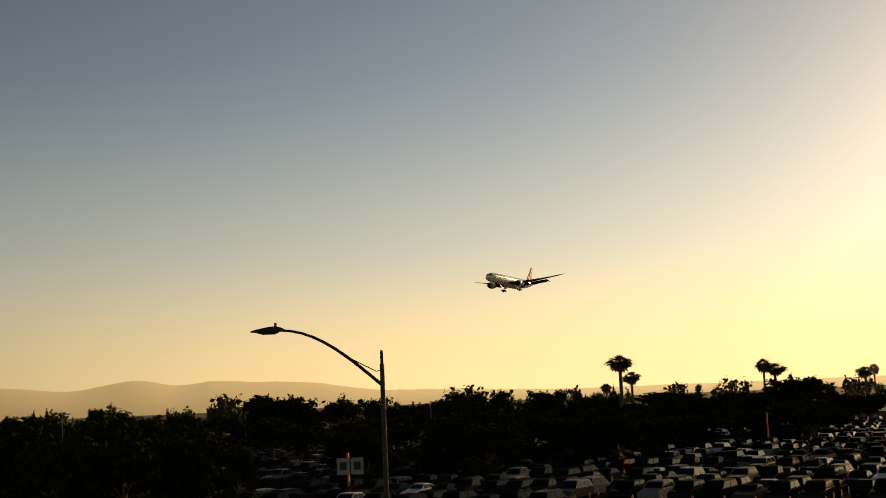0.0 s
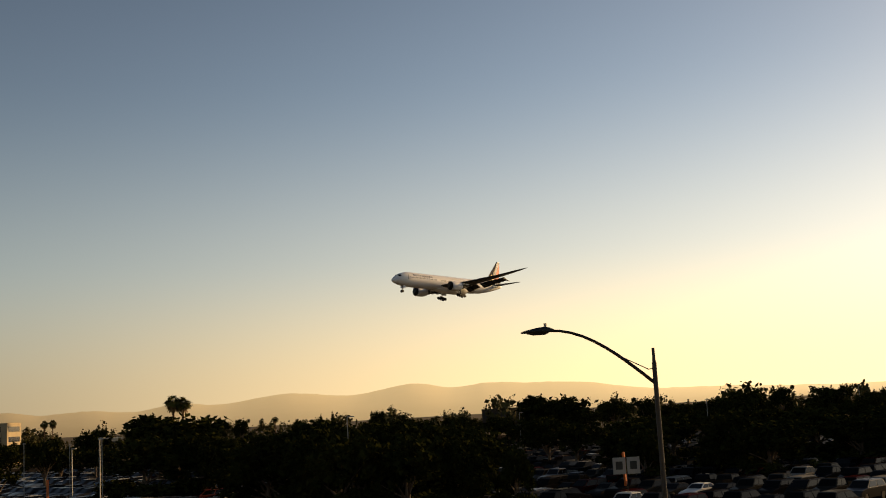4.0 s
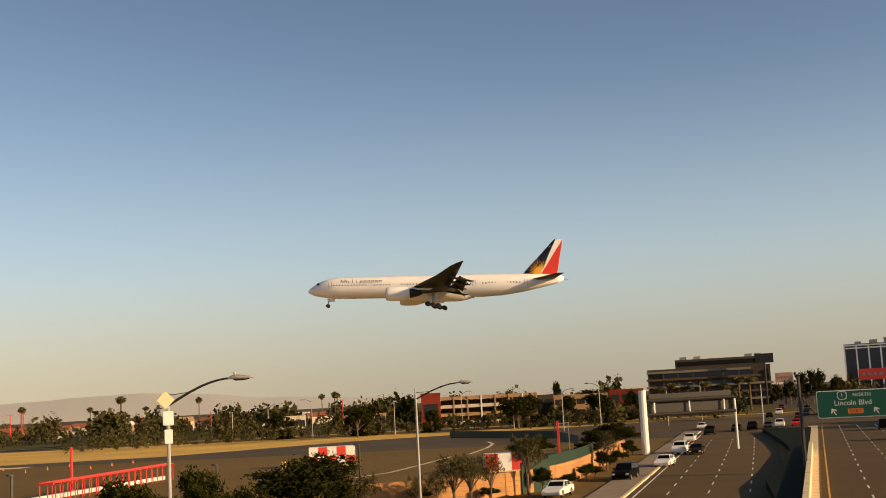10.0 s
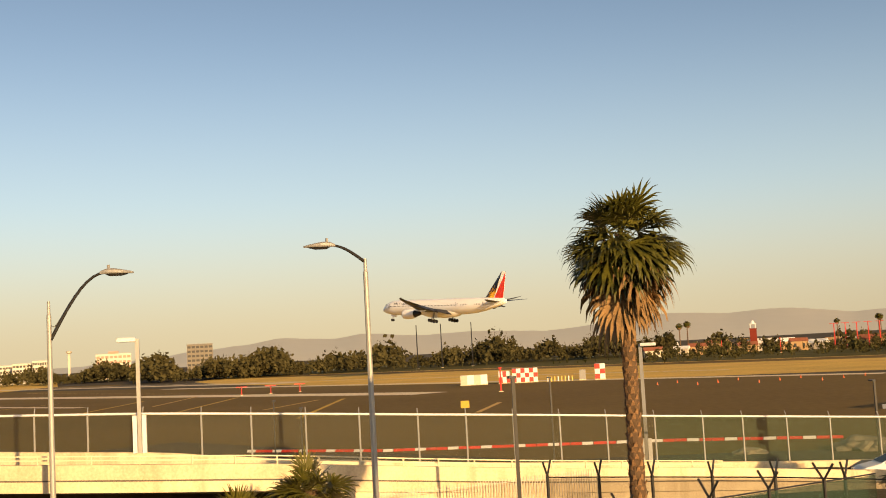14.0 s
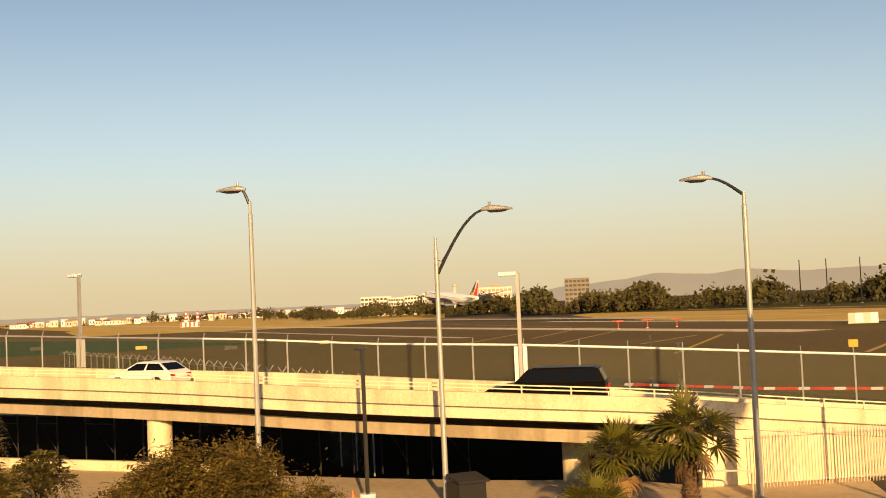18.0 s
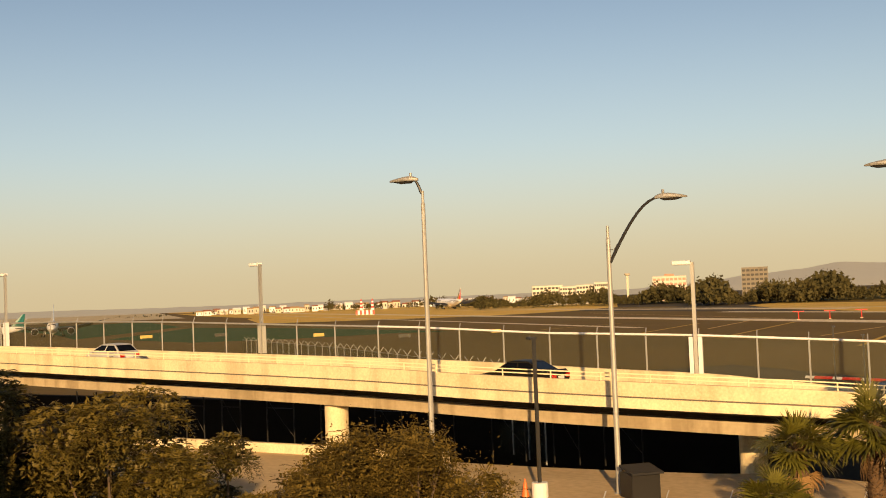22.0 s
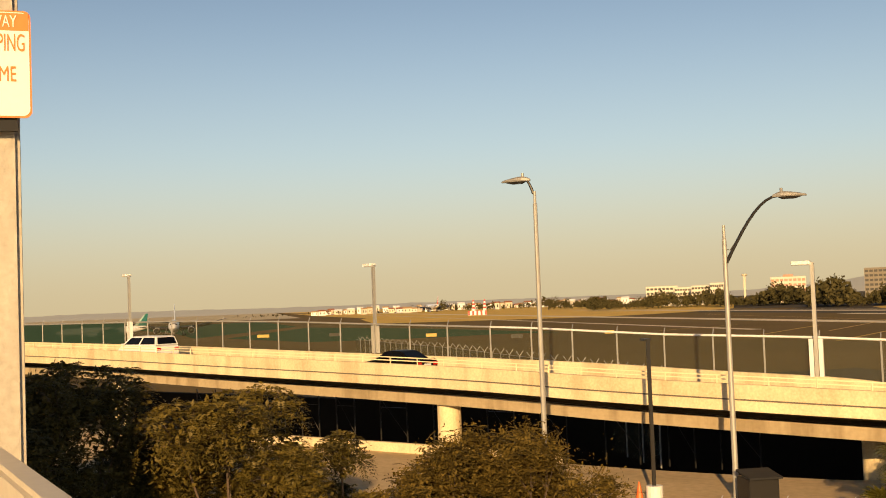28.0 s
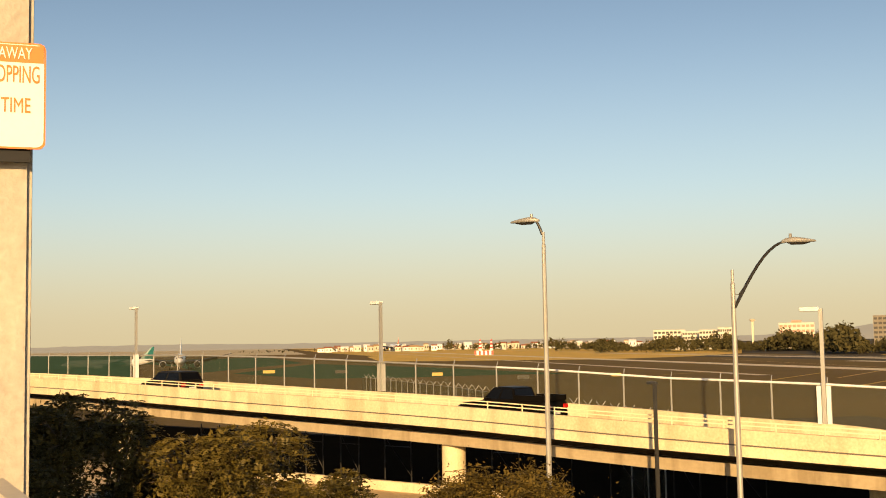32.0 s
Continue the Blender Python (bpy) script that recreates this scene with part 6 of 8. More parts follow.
# red and white beacon station
for k, x in enumerate((-4.2, 4.2)):
    p = polar(-83.9, 880) + Vector((0, x, 0))
    t = thing("beacon_tower", "red and white banded beacon tower by the runway", "tower", pose(p.x, p.y, 0))
    for j in range(6):
        bm = bmesh.new()
        tube(bm, [(0, 0, 3.6 + j * 1.35), (0, 0, 3.6 + (j + 1) * 1.35)], [1.5 - 0.17 * j, 1.5 - 0.17 * (j + 1)], 8)
        part("band", bm, M["red"] if j % 2 else M["white"], t)
    bm = bmesh.new()
    tube(bm, [(0, 0, 0), (0, 0, 3.6)], 1.2, 8)
    part("stem", bm, M["white"], t)
checker_house(-84.0, 872, 14, 3.4, 4, 9, 1, "white and red checkered beacon shelter by the runway")
for k, (az, d, w, h) in enumerate(((-82.1, 290, 3.0, 0.9), (-77.6, 300, 2.4, 0.8), (-86.3, 330, 3.0, 0.9), (-91.0, 380, 4, 1.0), (-94.5, 400, 4, 1.0))):
    p = polar(az, d)
    t = thing("taxiway_sign", "yellow lit taxiway guidance sign on short legs", "sign", pose(p.x, p.y, ground_z(p.x, p.y), 0, 0, -az))
    bm = bmesh.new()
    box(bm, -w / 2, -0.12, 0.35, w / 2, 0.12, 0.35 + h)
    part("face", bm, M["signyellow"] if k % 3 else M["dark"], t)
    for s in (-0.4, 0.4):
        bm = bmesh.new()
        box(bm, w * s - 0.05, -0.05, 0, w * s + 0.05, 0.05, 0.35)
        part("leg", bm, M["dark"], t)
# gate frames and work barriers beyond the bridge
gt = thing("gate_frame", "white tubular gate panels behind the bridge", "gate", pose(*polar(-92.6, 120, 2.0), 0, 0, 62))
for k in range(6):
    bm = bmesh.new()
    for z in (0.3, 1.5, 2.7):
        tube(bm, [(k * 3.0 - 9, 0, z), (k * 3.0 - 6.1, 0, z)], 0.05, 5)
    for x in (k * 3.0 - 9, k * 3.0 - 7.5, k * 3.0 - 6.1):
        tube(bm, [(x, 0, 0), (x, 0, 2.75)], 0.05, 5)
    part("panel", bm, M["white"], gt)
wb = thing("water_barriers", "row of red and white plastic barriers", "barricade", pose(*polar(-91.5, 112, 2.2), 0, 0, 62))
for k in range(10):
    bm = bmesh.new()
    box(bm, k * 1.6 - 8, -0.25, 0, k * 1.6 - 6.45, 0.25, 0.9)
    part("barrier", bm, M["orange"] if k % 2 else M["white"], wb)
for az, d, r in ((-39.0, 96, 1.3), (-33.9, 98, 2.4), (-32.9, 97, 1.8)):
    p = polar(az, d)
    bm = bmesh.new()
    bmesh.ops.create_icosphere(bm, subdivisions=4, radius=1)
    for v in bm.verts:
        v.co = Vector((v.co.x * r, v.co.y * r, max(v.co.z, -0.05) * r * 0.42)) * (1 + 0.3 * noise.noise(v.co * 2.3))
    solid("mound", bm, M["heap"], "pale earth mound behind the fence", "mound").matrix_basis = pose(p.x, p.y, 0)
# scaffold clutter in the dark under the bridge
sc = thing("scaffold", "steel shoring frames under the bridge", "scaffold")
for i in range(edge_at(-74), edge_at(-104), 2):
    a, b = secs[i][0] + secs[i][1] * 10.6, secs[i + 1][0] + secs[i + 1][1] * 10.6
    bm = bmesh.new()
    for q in (a, b):
        tube(bm, [(q.x, q.y, 0.5), (q.x, q.y, 3.8)], 0.05, 5)
    tube(bm, [(a.x, a.y, 1.2), (b.x, b.y, 3.6)], 0.03, 4)
    tube(bm, [(a.x, a.y, 3.0), (b.x, b.y, 3.0)], 0.03, 4)
    part("frame", bm, M["dark"], sc)


# ---- road signs ----
def lettering(text, size, parent, m, material, name="lettering", width=None):
    cu = bpy.data.curves.new(name, 'FONT')
    cu.body = text
    cu.size = size
    cu.align_x = 'CENTER'
    cu.align_y = 'CENTER'
    cu.extrude = 0.002
    tmp = bpy.data.objects.new(name, cu)
    scene.collection.objects.link(tmp)
    me = bpy.data.meshes.new_from_object(tmp.evaluated_get(bpy.context.evaluated_depsgraph_get()))
    bpy.data.objects.remove(tmp)
    me.materials.clear()
    me.materials.append(material)
    if width:
        xs_ = [v.co.x for v in me.vertices]
        m = m @ Matrix.Diagonal((width / (max(xs_) - min(xs_)), 1, 1, 1))
    # each letter becomes a part of its own: loose pieces that share a stretch of the line belong together
    src = bmesh.new()
    src.from_mesh(me)
    todo, pieces = set(src.faces), []
    while todo:
        stack, piece = [todo.pop()], []
        while stack:
            f = stack.pop()
            piece.append(f)
            for e in f.edges:
                for g in e.link_faces:
                    if g in todo:
                        todo.remove(g)
                        stack.append(g)
        xs_ = [v.co.x for f in piece for v in f.verts]
        pieces.append([min(xs_), max(xs_), piece])
    pieces.sort(key=lambda q: (q[0], q[1]))
    groups_ = []
    for q in pieces:
        if groups_ and q[0] < groups_[-1][1] - 0.02 * size:
            groups_[-1][1] = max(groups_[-1][1], q[1])
            groups_[-1][2] += q[2]
        else:
            groups_.append(q)
    for x0, x1, piece in groups_:
        out, seen = bmesh.new(), {}
        for f in piece:
            for v in f.verts:
                if v not in seen:
                    seen[v] = out.verts.new(v.co)
            out.faces.new([seen[v] for v in f.verts])
        ob = part("letter", out, material, parent)
        ob.matrix_basis = m
    src.free()


def plate(bm, w, h, y0, y1, r=0.2, n=5):
    """A board with rounded corners, facing -y."""
    pts = []
    for cx, cz, a0 in ((w / 2 - r, h / 2 - r, 0), (-w / 2 + r, h / 2 - r, 90), (-w / 2 + r, -h / 2 + r, 180), (w / 2 - r, -h / 2 + r, 270)):
        for i in range(n + 1):
            a = radians(a0 + 90 * i / n)
            pts.append((cx + r * math.cos(a), cz + r * math.sin(a)))
    f0, f1 = [bm.verts.new((x, y0, z)) for x, z in pts], [bm.verts.new((x, y1, z)) for x, z in pts]
    bm.faces.new(f0)
    bm.faces.new(f1[::-1])
    for i in range(len(pts)):
        j = (i + 1) % len(pts)
        bm.faces.new((f0[i], f0[j], f1[j], f1[i]))


FACE = pose(0, -0.07, 0, 90)


def overhead_sign(az0, az1, el0, el1, d, label):
    w = 2 * d * math.tan(radians((az1 - az0) / 2))
    h = d * (math.tan(radians(el1)) - math.tan(radians(el0)))
    p = polar((az0 + az1) / 2, d, 9.5 + d * math.tan(radians((el0 + el1) / 2)))
    t = thing("overhead_sign", label, "road sign", pose(p.x, p.y, p.z, 0, 0, -(az0 + az1) / 2))
    bm = bmesh.new()
    plate(bm, w, h, -0.03, 0.05, 0.25)
    part("border", bm, M["signwhite"], t)
    bm = bmesh.new()
    plate(bm, w - 0.16, h - 0.16, -0.05, -0.031, 0.2)
    part("panel", bm, M["mast"], t)
    return t, w, h


def arrow(parent, x, z, s, turn):
    bm = bmesh.new()
    for pts in (((-0.07, 0.5), (0.07, 0.5), (0.07, -0.2), (-0.07, -0.2)), ((0, -0.5), (0.42, 0.0), (0.3, 0.1), (0, -0.24)), ((0, -0.5), (0, -0.24), (-0.3, 0.1), (-0.42, 0.0))):
        bm.faces.new([bm.verts.new((q[0] * s, 0, q[1] * s)) for q in pts])
    ob = part("arrow", bm, M["signwhite"], parent)
    ob.matrix_basis = pose(x, -0.056, z, 0, turn, 0)


t, w, h = overhead_sign(8.22, 12.74, -1.84, -0.59, 126, "green overhead road sign with white lettering and arrows")
lettering("Sepulveda Blvd", 0.72, t, pose(0, -0.056, 0.42, 90), M["signwhite"])
for x in (-3.6, 0.0, 3.6):
    arrow(t, x, -0.6, 0.85, 0)
t, w, h = overhead_sign(4.66, 7.84, -1.82, -0.56, 126, "green overhead road sign for the coast highway")
lettering("NORTH", 0.5, t, pose(0.9, -0.056, 0.86, 90), M["signwhite"])
lettering("Lincoln Blvd", 0.74, t, pose(0, -0.056, 0.08, 90), M["signwhite"])
bm = bmesh.new()
plate(bm, 0.95, 0.86, -0.02, 0.0, 0.3)
ob = part("route_shield", bm, M["signwhite"], t)
ob.matrix_basis = pose(-1.0, -0.052, 0.86)
bm = bmesh.new()
plate(bm, 0.8, 0.72, -0.012, 0.0, 0.25)
ob = part("shield_face", bm, M["mast"], t)
ob.matrix_basis = pose(-1.0, -0.073, 0.86)
lettering("1", 0.6, t, pose(-1.0, -0.088, 0.86, 90), M["signwhite"])
bm = bmesh.new()
plate(bm, 1.5, 0.5, -0.02, 0.0, 0.05)
ob = part("only_plate", bm, M["signorange"], t)
ob.matrix_basis = pose(0.2, -0.052, -0.75)
lettering("ONLY", 0.42, t, pose(0.2, -0.075, -0.75, 90), M["dark"])
arrow(t, -1.9, -0.75, 0.8, 150)
arrow(t, 2.2, -0.75, 0.8, 150)
# the gantry that carries both signs
gn = thing("sign_gantry", "dark steel sign gantry across the boulevard", "gantry")
pa, pb = polar(3.92, 126.5), polar(13.3, 126.5)
for p, top in ((pa, 9.9), (pb, 8.4)):
    bm = bmesh.new()
    tube(bm, [(p.x, p.y, 0), (p.x, p.y, top)], [0.22, 0.17], 8)
    part("post", bm, M["dark"], gn)
for z in (5.9, 7.9):
    bm = bmesh.new()
    tube(bm, [(pa.x, pa.y + 0.35, z), (pb.x, pb.y + 0.35, z)], 0.09, 6)
    part("chord", bm, M["dark"], gn)
bm = bmesh.new()
for i in range(14):
    q, r_ = pa.lerp(pb, i / 14), pa.lerp(pb, (i + 1) / 14)
    tube(bm, [(q.x, q.y + 0.35, 5.9 if i % 2 else 7.9), (r_.x, r_.y + 0.35, 7.9 if i % 2 else 5.9)], 0.05, 5)
part("lattice", bm, M["dark"], gn)
# white gantry over the side carriageway, seen from behind
g2 = thing("sign_gantry", "white tubular gantry with the dark back of a sign", "gantry")
pa, pb = polar(-3.35, 172), polar(0.95, 178)
bm = bmesh.new()
tube(bm, [(pa.x, pa.y, 0), (pa.x, pa.y, 9.2)], 0.55, 12)
part("column", bm, M["white"], g2)
bm = bmesh.new()
tube(bm, [(pb.x, pb.y, 0), (pb.x, pb.y, 7.4)], 0.17, 10)
part("column", bm, M["white"], g2)
for z in (5.6, 7.6):
    bm = bmesh.new()
    tube(bm, [(pa.x, pa.y, z), (pb.x, pb.y, z)], 0.28, 8)
    part("chord", bm, M["dark"], g2)
for f in (0.12, 0.5, 0.88):
    q = pa.lerp(pb, f)
    bm = bmesh.new()
    tube(bm, [(q.x, q.y, 5.4), (q.x, q.y, 7.6)], 0.14, 6)
    part("strut", bm, M["white"], g2)
bm = bmesh.new()
m = pose(*pa.lerp(pb, 0.08), 0, 0, math.degrees(math.atan2(pb.y - pa.y, pb.x - pa.x)))
box(bm, 0, 0.4, 5.7, (pb - pa).length * 0.9, 0.6, 8.6, m)
part("sign_back", bm, M["dark"], g2)

# parking sign on the pillar
ps = thing("parking_sign", "white and orange tow-away parking sign on the pillar", "road sign", pose(*polar(-106.98, 5.16, 0), 0, 0, 105.3))
Z0 = 9.5 + 5.1 * math.tan(radians(11.9))
for nm, w_, h_, y0, y1, mt in (("back_plate", 0.37, 0.455, 0.0, 0.006, "signorange"), ("face", 0.355, 0.44, -0.002, -0.001, "signwhite")):
    bm = bmesh.new()
    plate(bm, w_, h_, y0, y1, 0.03)
    part(nm, bm, M[mt], ps).matrix_basis = pose(0, 0, Z0)
bm = bmesh.new()
box(bm, -0.176, -0.004, 0.142, 0.176, -0.0025, 0.216)
part("header_band", bm, M["signorange"], ps).matrix_basis = pose(0, 0, Z0)
lettering("TOW AWAY", 0.072, ps, pose(0, -0.006, Z0 + 0.178, 90), M["signwhite"], width=0.258)
lettering("NO STOPPING", 0.105, ps, pose(0, -0.004, Z0 + 0.087, 90), M["signorange"], width=0.318)
lettering("ANY TIME", 0.092, ps, pose(0, -0.004, Z0 - 0.046, 90), M["signorange"], width=0.25)
bm = bmesh.new()
box(bm, -0.4, 0.02, -0.03, 0.125, 0.05, 0.03)
part("strap", bm, M["black"], ps).matrix_basis = pose(0, 0, Z0 - 0.25)
# bus-stop board in the car park
p = polar(58.5, 105)
t = thing("stop_sign_board", "pale pictogram board on a post in the car park", "sign", pose(p.x, p.y, 0, 0, 0, -58.5))
bm = bmesh.new()
box(bm, -0.05, 0, 0, 0.05, 0.1, 3.3)
part("post", bm, M["dark"], t)
for x in (-0.62, 0.62):
    bm = bmesh.new()
    box(bm, x - 0.56, -0.04, 3.3, x + 0.56, 0.0, 4.75)
    part("panel", bm, M["lampgrey"], t)
    bm = bmesh.new()
    box(bm, x - 0.3, -0.06, 3.7, x + 0.3, -0.045, 4.4)
    part("pictogram", bm, M["dark"], t)


# ---- buildings ----
def block(name, az, d, w, dep, h, wall, label, floors=0, cols=0, turn=0.0, parapet=0.6, window="blueglass", win_h=0.5, strip_windows=False, z0=0.0, side=True):
    p = polar(az, d)
    t = thing(name, label, "building", pose(p.x, p.y, z0, 0, 0, -az + turn))
    bm = bmesh.new()
    box(bm, -w / 2, 0, 0, w / 2, dep, h)
    part("wall", bm, M[wall], t)
    bm = bmesh.new()
    box(bm, -w / 2 - 0.15, -0.15, h + 0.004, w / 2 + 0.15, dep + 0.15, h + parapet)
    part("roof", bm, M[wall], t)
    for f in range(floors):
        z = h / floors * (f + 0.5 - win_h / 2)
        zt = z + h / floors * win_h
        n = 1 if strip_windows else cols
        for c in range(n):
            x0, x1 = -w / 2 + w / n * (c + 0.12), -w / 2 + w / n * (c + 0.88)
            bm = bmesh.new()
            box(bm, x0, -0.05, z, x1, -0.004, zt)
            wn_ = part("window", bm, M[window], t)
            if w / n > 6:
                bm = bmesh.new()
                box(bm, x0 - 0.1, -0.25, z - 0.25, x1 + 0.1, -0.052, z - 0.01)
                part("sill", bm, M[wall], wn_)
        if side:
            bm = bmesh.new()
            box(bm, w / 2 + 0.004, dep * 0.1, z, w / 2 + 0.05, dep * 0.9, zt)
            part("window", bm, M[window], t)
    return t


# dark glass tower with white fins
t = block("office_tower", 7.42, 800, 37.5, 25, 29.5, "blueglass", "dark glass office tower with white fins", parapet=1.4)
for k in range(6):
    bm = bmesh.new()
    x = -18.5 + k * 7.4
    box(bm, x - 0.45, -0.6, 0, x + 0.45, -0.01, 29.5)
    part("fin", bm, M["white"], t)
for z in (27.8, 29.6):
    bm = bmesh.new()
    box(bm, -18.9, -0.7, z, 18.9, -0.02, z + 0.8)
    part("cornice", bm, M["white"], t)
for x, w_, h_ in ((-3, 5, 2.4), (6, 3, 3.4), (-12, 4, 1.6)):
    bm = bmesh.new()
    box(bm, x, 6, 30.92, x + w_, 12, 30.92 + h_)
    part("plant_room", bm, M["lampgrey"], t)
# stepped brown office block
t = block("office_block", -0.15, 520, 52, 30, 16.2, "office", "brown stepped office block with banded windows", 4, 1, parapet=1.0, strip_windows=True)
bm = bmesh.new()
box(bm, -14, 4, 17.21, 24, 26, 21)
part("upper_storey", bm, M["office"], t)
for k, (a, b) in enumerate(((-27, 27), (-27, 27), (-26.8, 26.8), (-26.6, 22), (-26.4, 18))):
    bm = bmesh.new()
    box(bm, a, -1.4, 2.6 + k * 3.2, b, -0.05, 3.5 + k * 3.2)
    part("terrace", bm, M["facade" if k % 2 else "greywall"], t)
for k in range(9):
    bm = bmesh.new()
    box(bm, -26 + k * 6.4, -0.9, 0, -25.4 + k * 6.4, -0.06, 15.4)
    part("pier", bm, M["office"], t)
bm = bmesh.new()
box(bm, -13, 3.8, 18.3, 23, 3.99, 20.0)
part("window_band", bm, M["glass"], t)
for x in (-12, -6, 16, 20):
    bm = bmesh.new()
    box(bm, x, 6, 21.0, x + 3, 10, 22.2)
    part("roof_unit", bm, M["lampgrey"], t)
bb = thing("billboard", "dark billboard above the office block", "billboard", pose(*polar(2.47, 515, 0), 0, 0, -2.5))
bm = bmesh.new()
box(bm, -3.8, 0, 17.6, 3.8, 0.5, 21.6)
part("panel", bm, M["dark"], bb)
bm = bmesh.new()
tube(bm, [(0, 0.5, 0), (0, 0.5, 17.6)], 0.4, 8)
part("post", bm, M["dark"], bb)
for az, d, w_, h_, z_, mt, lab in ((3.3, 500, 7, 4, 11, "salmon", "faded salmon billboard beside the office block"), (7.25, 480, 10.5, 4.2, 10.5, "scarlet", "red billboard over the shops"), (9.0, 470, 11, 4.6, 11.5, "mast", "green billboard over the shops")):
    bb = thing("billboard", lab, "billboard", pose(*polar(az, d, 0), 0, 0, -az))
    bm = bmesh.new()
    box(bm, -w_ / 2, 0, z_ - h_ / 2, w_ / 2, 0.4, z_ + h_ / 2)
    part("panel", bm, M[mt], bb)
    bm = bmesh.new()
    tube(bm, [(0, 0.6, 0), (0, 0.6, z_)], 0.35, 8)
    part("post", bm, M["dark"], bb)
    for k in range(4):
        bm = bmesh.new()
        box(bm, -w_ * 0.38 + k * w_ * 0.2, -0.05, z_ - h_ * 0.1, -w_ * 0.26 + k * w_ * 0.2, -0.004, z_ + h_ * 0.12)
        part("letter_bar", bm, M["lampgrey"], bb)
block("low_shop", 10.9, 460, 24, 14, 8.0, "stucco", "low white shop building behind the signs", 1, 6)
block("low_shop", 12.8, 330, 20, 10, 5.5, "tan", "low tan shop building by the car park", 1, 5)
block("low_shop", 14.2, 280, 12, 8, 4.5, "stucco", "small pale building lit by the sun", 1, 3)
p = polar(-10.8, 430)
t = thing("parking_structure", "tan open parking structure with dark bays", "building", pose(p.x, p.y, 0, 0, 0, 10.8))
for k in range(4):
    bm = bmesh.new()
    box(bm, -18, 0, k * 3.0 - 0.1, 18, 18, k * 3.0 + 0.25)
    box(bm, -18, 0, k * 3.0 + 0.251, 18, 0.2, k * 3.0 + 1.1)
    part("deck", bm, M["tan" if k % 2 else "stucco"], t)
for k in range(8):
    bm = bmesh.new()
    box(bm, -17.9 + k * 5.06, -0.25, 0, -17.4 + k * 5.06, -0.01, 10.1)
    part("column", bm, M["white" if k in (3, 6) else "tan"], t)
bm = bmesh.new()
box(bm, -17.8, 8, 0.26, 17.8, 8.3, 8.8)
part("back_wall", bm, M["facade"], t)
block("corner_tower", -13.6, 425, 7, 8, 11.2, "redwall", "red stucco corner tower of a shopping block", 1, 1, window="dark", win_h=0.4)
block("shop_row", -6.3, 440, 20, 12, 8.0, "tan", "tan shop block with red roof hips", 2, 5, window="dark")
block("shop_row", -4.1, 420, 12, 12, 9.0, "redwall", "red shop block beside the boulevard", 2, 3, window="dark")
block("shop_row", -8.6, 455, 16, 12, 8.5, "office", "grey framed shop building", 2, 4, window="dark")
block("shop_row", -16.9, 470, 18, 10, 4.5, "tan", "low tan warehouse in the sun", 1, 4)
block("shop_row", -20.5, 500, 14, 10, 5.0, "stucco", "low pale building at the airfield edge", 1, 4)
block("office_block", 28.35, 430, 17.5, 16, 14.0, "concrete2", "pale grey-brown office block with banded dark windows", 4, 1, strip_windows=True, parapet=0.4, turn=-18)
t = block("roof_storey", 28.1, 437, 9, 8, 15.6, "concrete2", "pale grey-brown roof storey of the office block", turn=-18)
for az, d, w_, h_, mt in ((20, 420, 26, 8, "tan"), (33.6, 480, 16, 6.5, "stucco"), (52.6, 520, 16, 9.5, "office"), (86, 600, 24, 9, "stucco"), (16.8, 330, 14, 5, "tan"), (22.3, 380, 14, 5.5, "tan")):
    block("low_building", az, d, w_, 14, h_, mt, "low plain building behind the car park trees", 2, 6, window="dark")
# far blocks beyond the airfield
block("apartment_block", -65.1, 900, 19, 16, 23.5, "greywall", "dark apartment block above the trees", 7, 6, window="dark")
block("hotel", -69.1, 1000, 28, 20, 20.5, "cream", "cream hotel block above the trees", 5, 8, window="salmon")
t = block("hotel_roof", -69.1, 1004, 8, 8, 22.5, "salmon", "salmon roof sign storey of the hotel")
t = block("control_tower", -71.1, 1000, 1.8, 1.8, 22.4, "stucco", "slim pale control tower above the trees")
bm = bmesh.new()
tube(bm, [(0, 0.9, 23.0), (0, 0.9, 23.6), (0, 0.9, 24.6), (0, 0.9, 25.0)], [1.4, 2.3, 2.5, 1.9], 10)
part("cab", bm, M["stucco"], t)
for k, (az, d, w_, h_) in enumerate(((-75.0, 1300, 34, 19), (-73.9, 1280, 22, 17), (-73.0, 1250, 26, 18), (-72.3, 1240, 18, 20))):
    block("apartment_block", az, d, w_, 14, h_, "cream", "cream apartment block beyond the runway", 4, 8, window="dark")
block("hangar", -74.0, 1050, 36, 14, 6, "lampgrey", "long low grey hangar beyond the runway")


def house(az, d, w, h, wall, roof, label):
    p = polar(az, d)
    t = thing("house", label, "house", pose(p.x, p.y, 0, 0, 0, -az + (int(d) * 37 % 50 - 25)))
    bm = bmesh.new()
    box(bm, -w / 2, 0, 0, w / 2, w * 0.6, h)
    part("wall", bm, M[wall], t)
    bm = bmesh.new()
    vs = [bm.verts.new(v) for v in ((-w / 2 - 0.4, -0.4, h), (w / 2 + 0.4, -0.4, h), (w / 2 + 0.4, w * 0.6 + 0.4, h), (-w / 2 - 0.4, w * 0.6 + 0.4, h), (-w / 2 - 0.4, w * 0.3, h + w * 0.2), (w / 2 + 0.4, w * 0.3, h + w * 0.2))]
    for f in ((0, 1, 5, 4), (2, 3, 4, 5), (1, 2, 5), (3, 0, 4), (3, 2, 1, 0)):
        bm.faces.new([vs[i] for i in f])
    part("roof", bm, M[roof], t)
    for k in (-0.25, 0.25):
        bm = bmesh.new()
        box(bm, w * k - 0.6, -0.05, h * 0.35, w * k + 0.6, -0.004, h * 0.75)
        part("window", bm, M["dark"], t)


rng_h = random.Random(4)
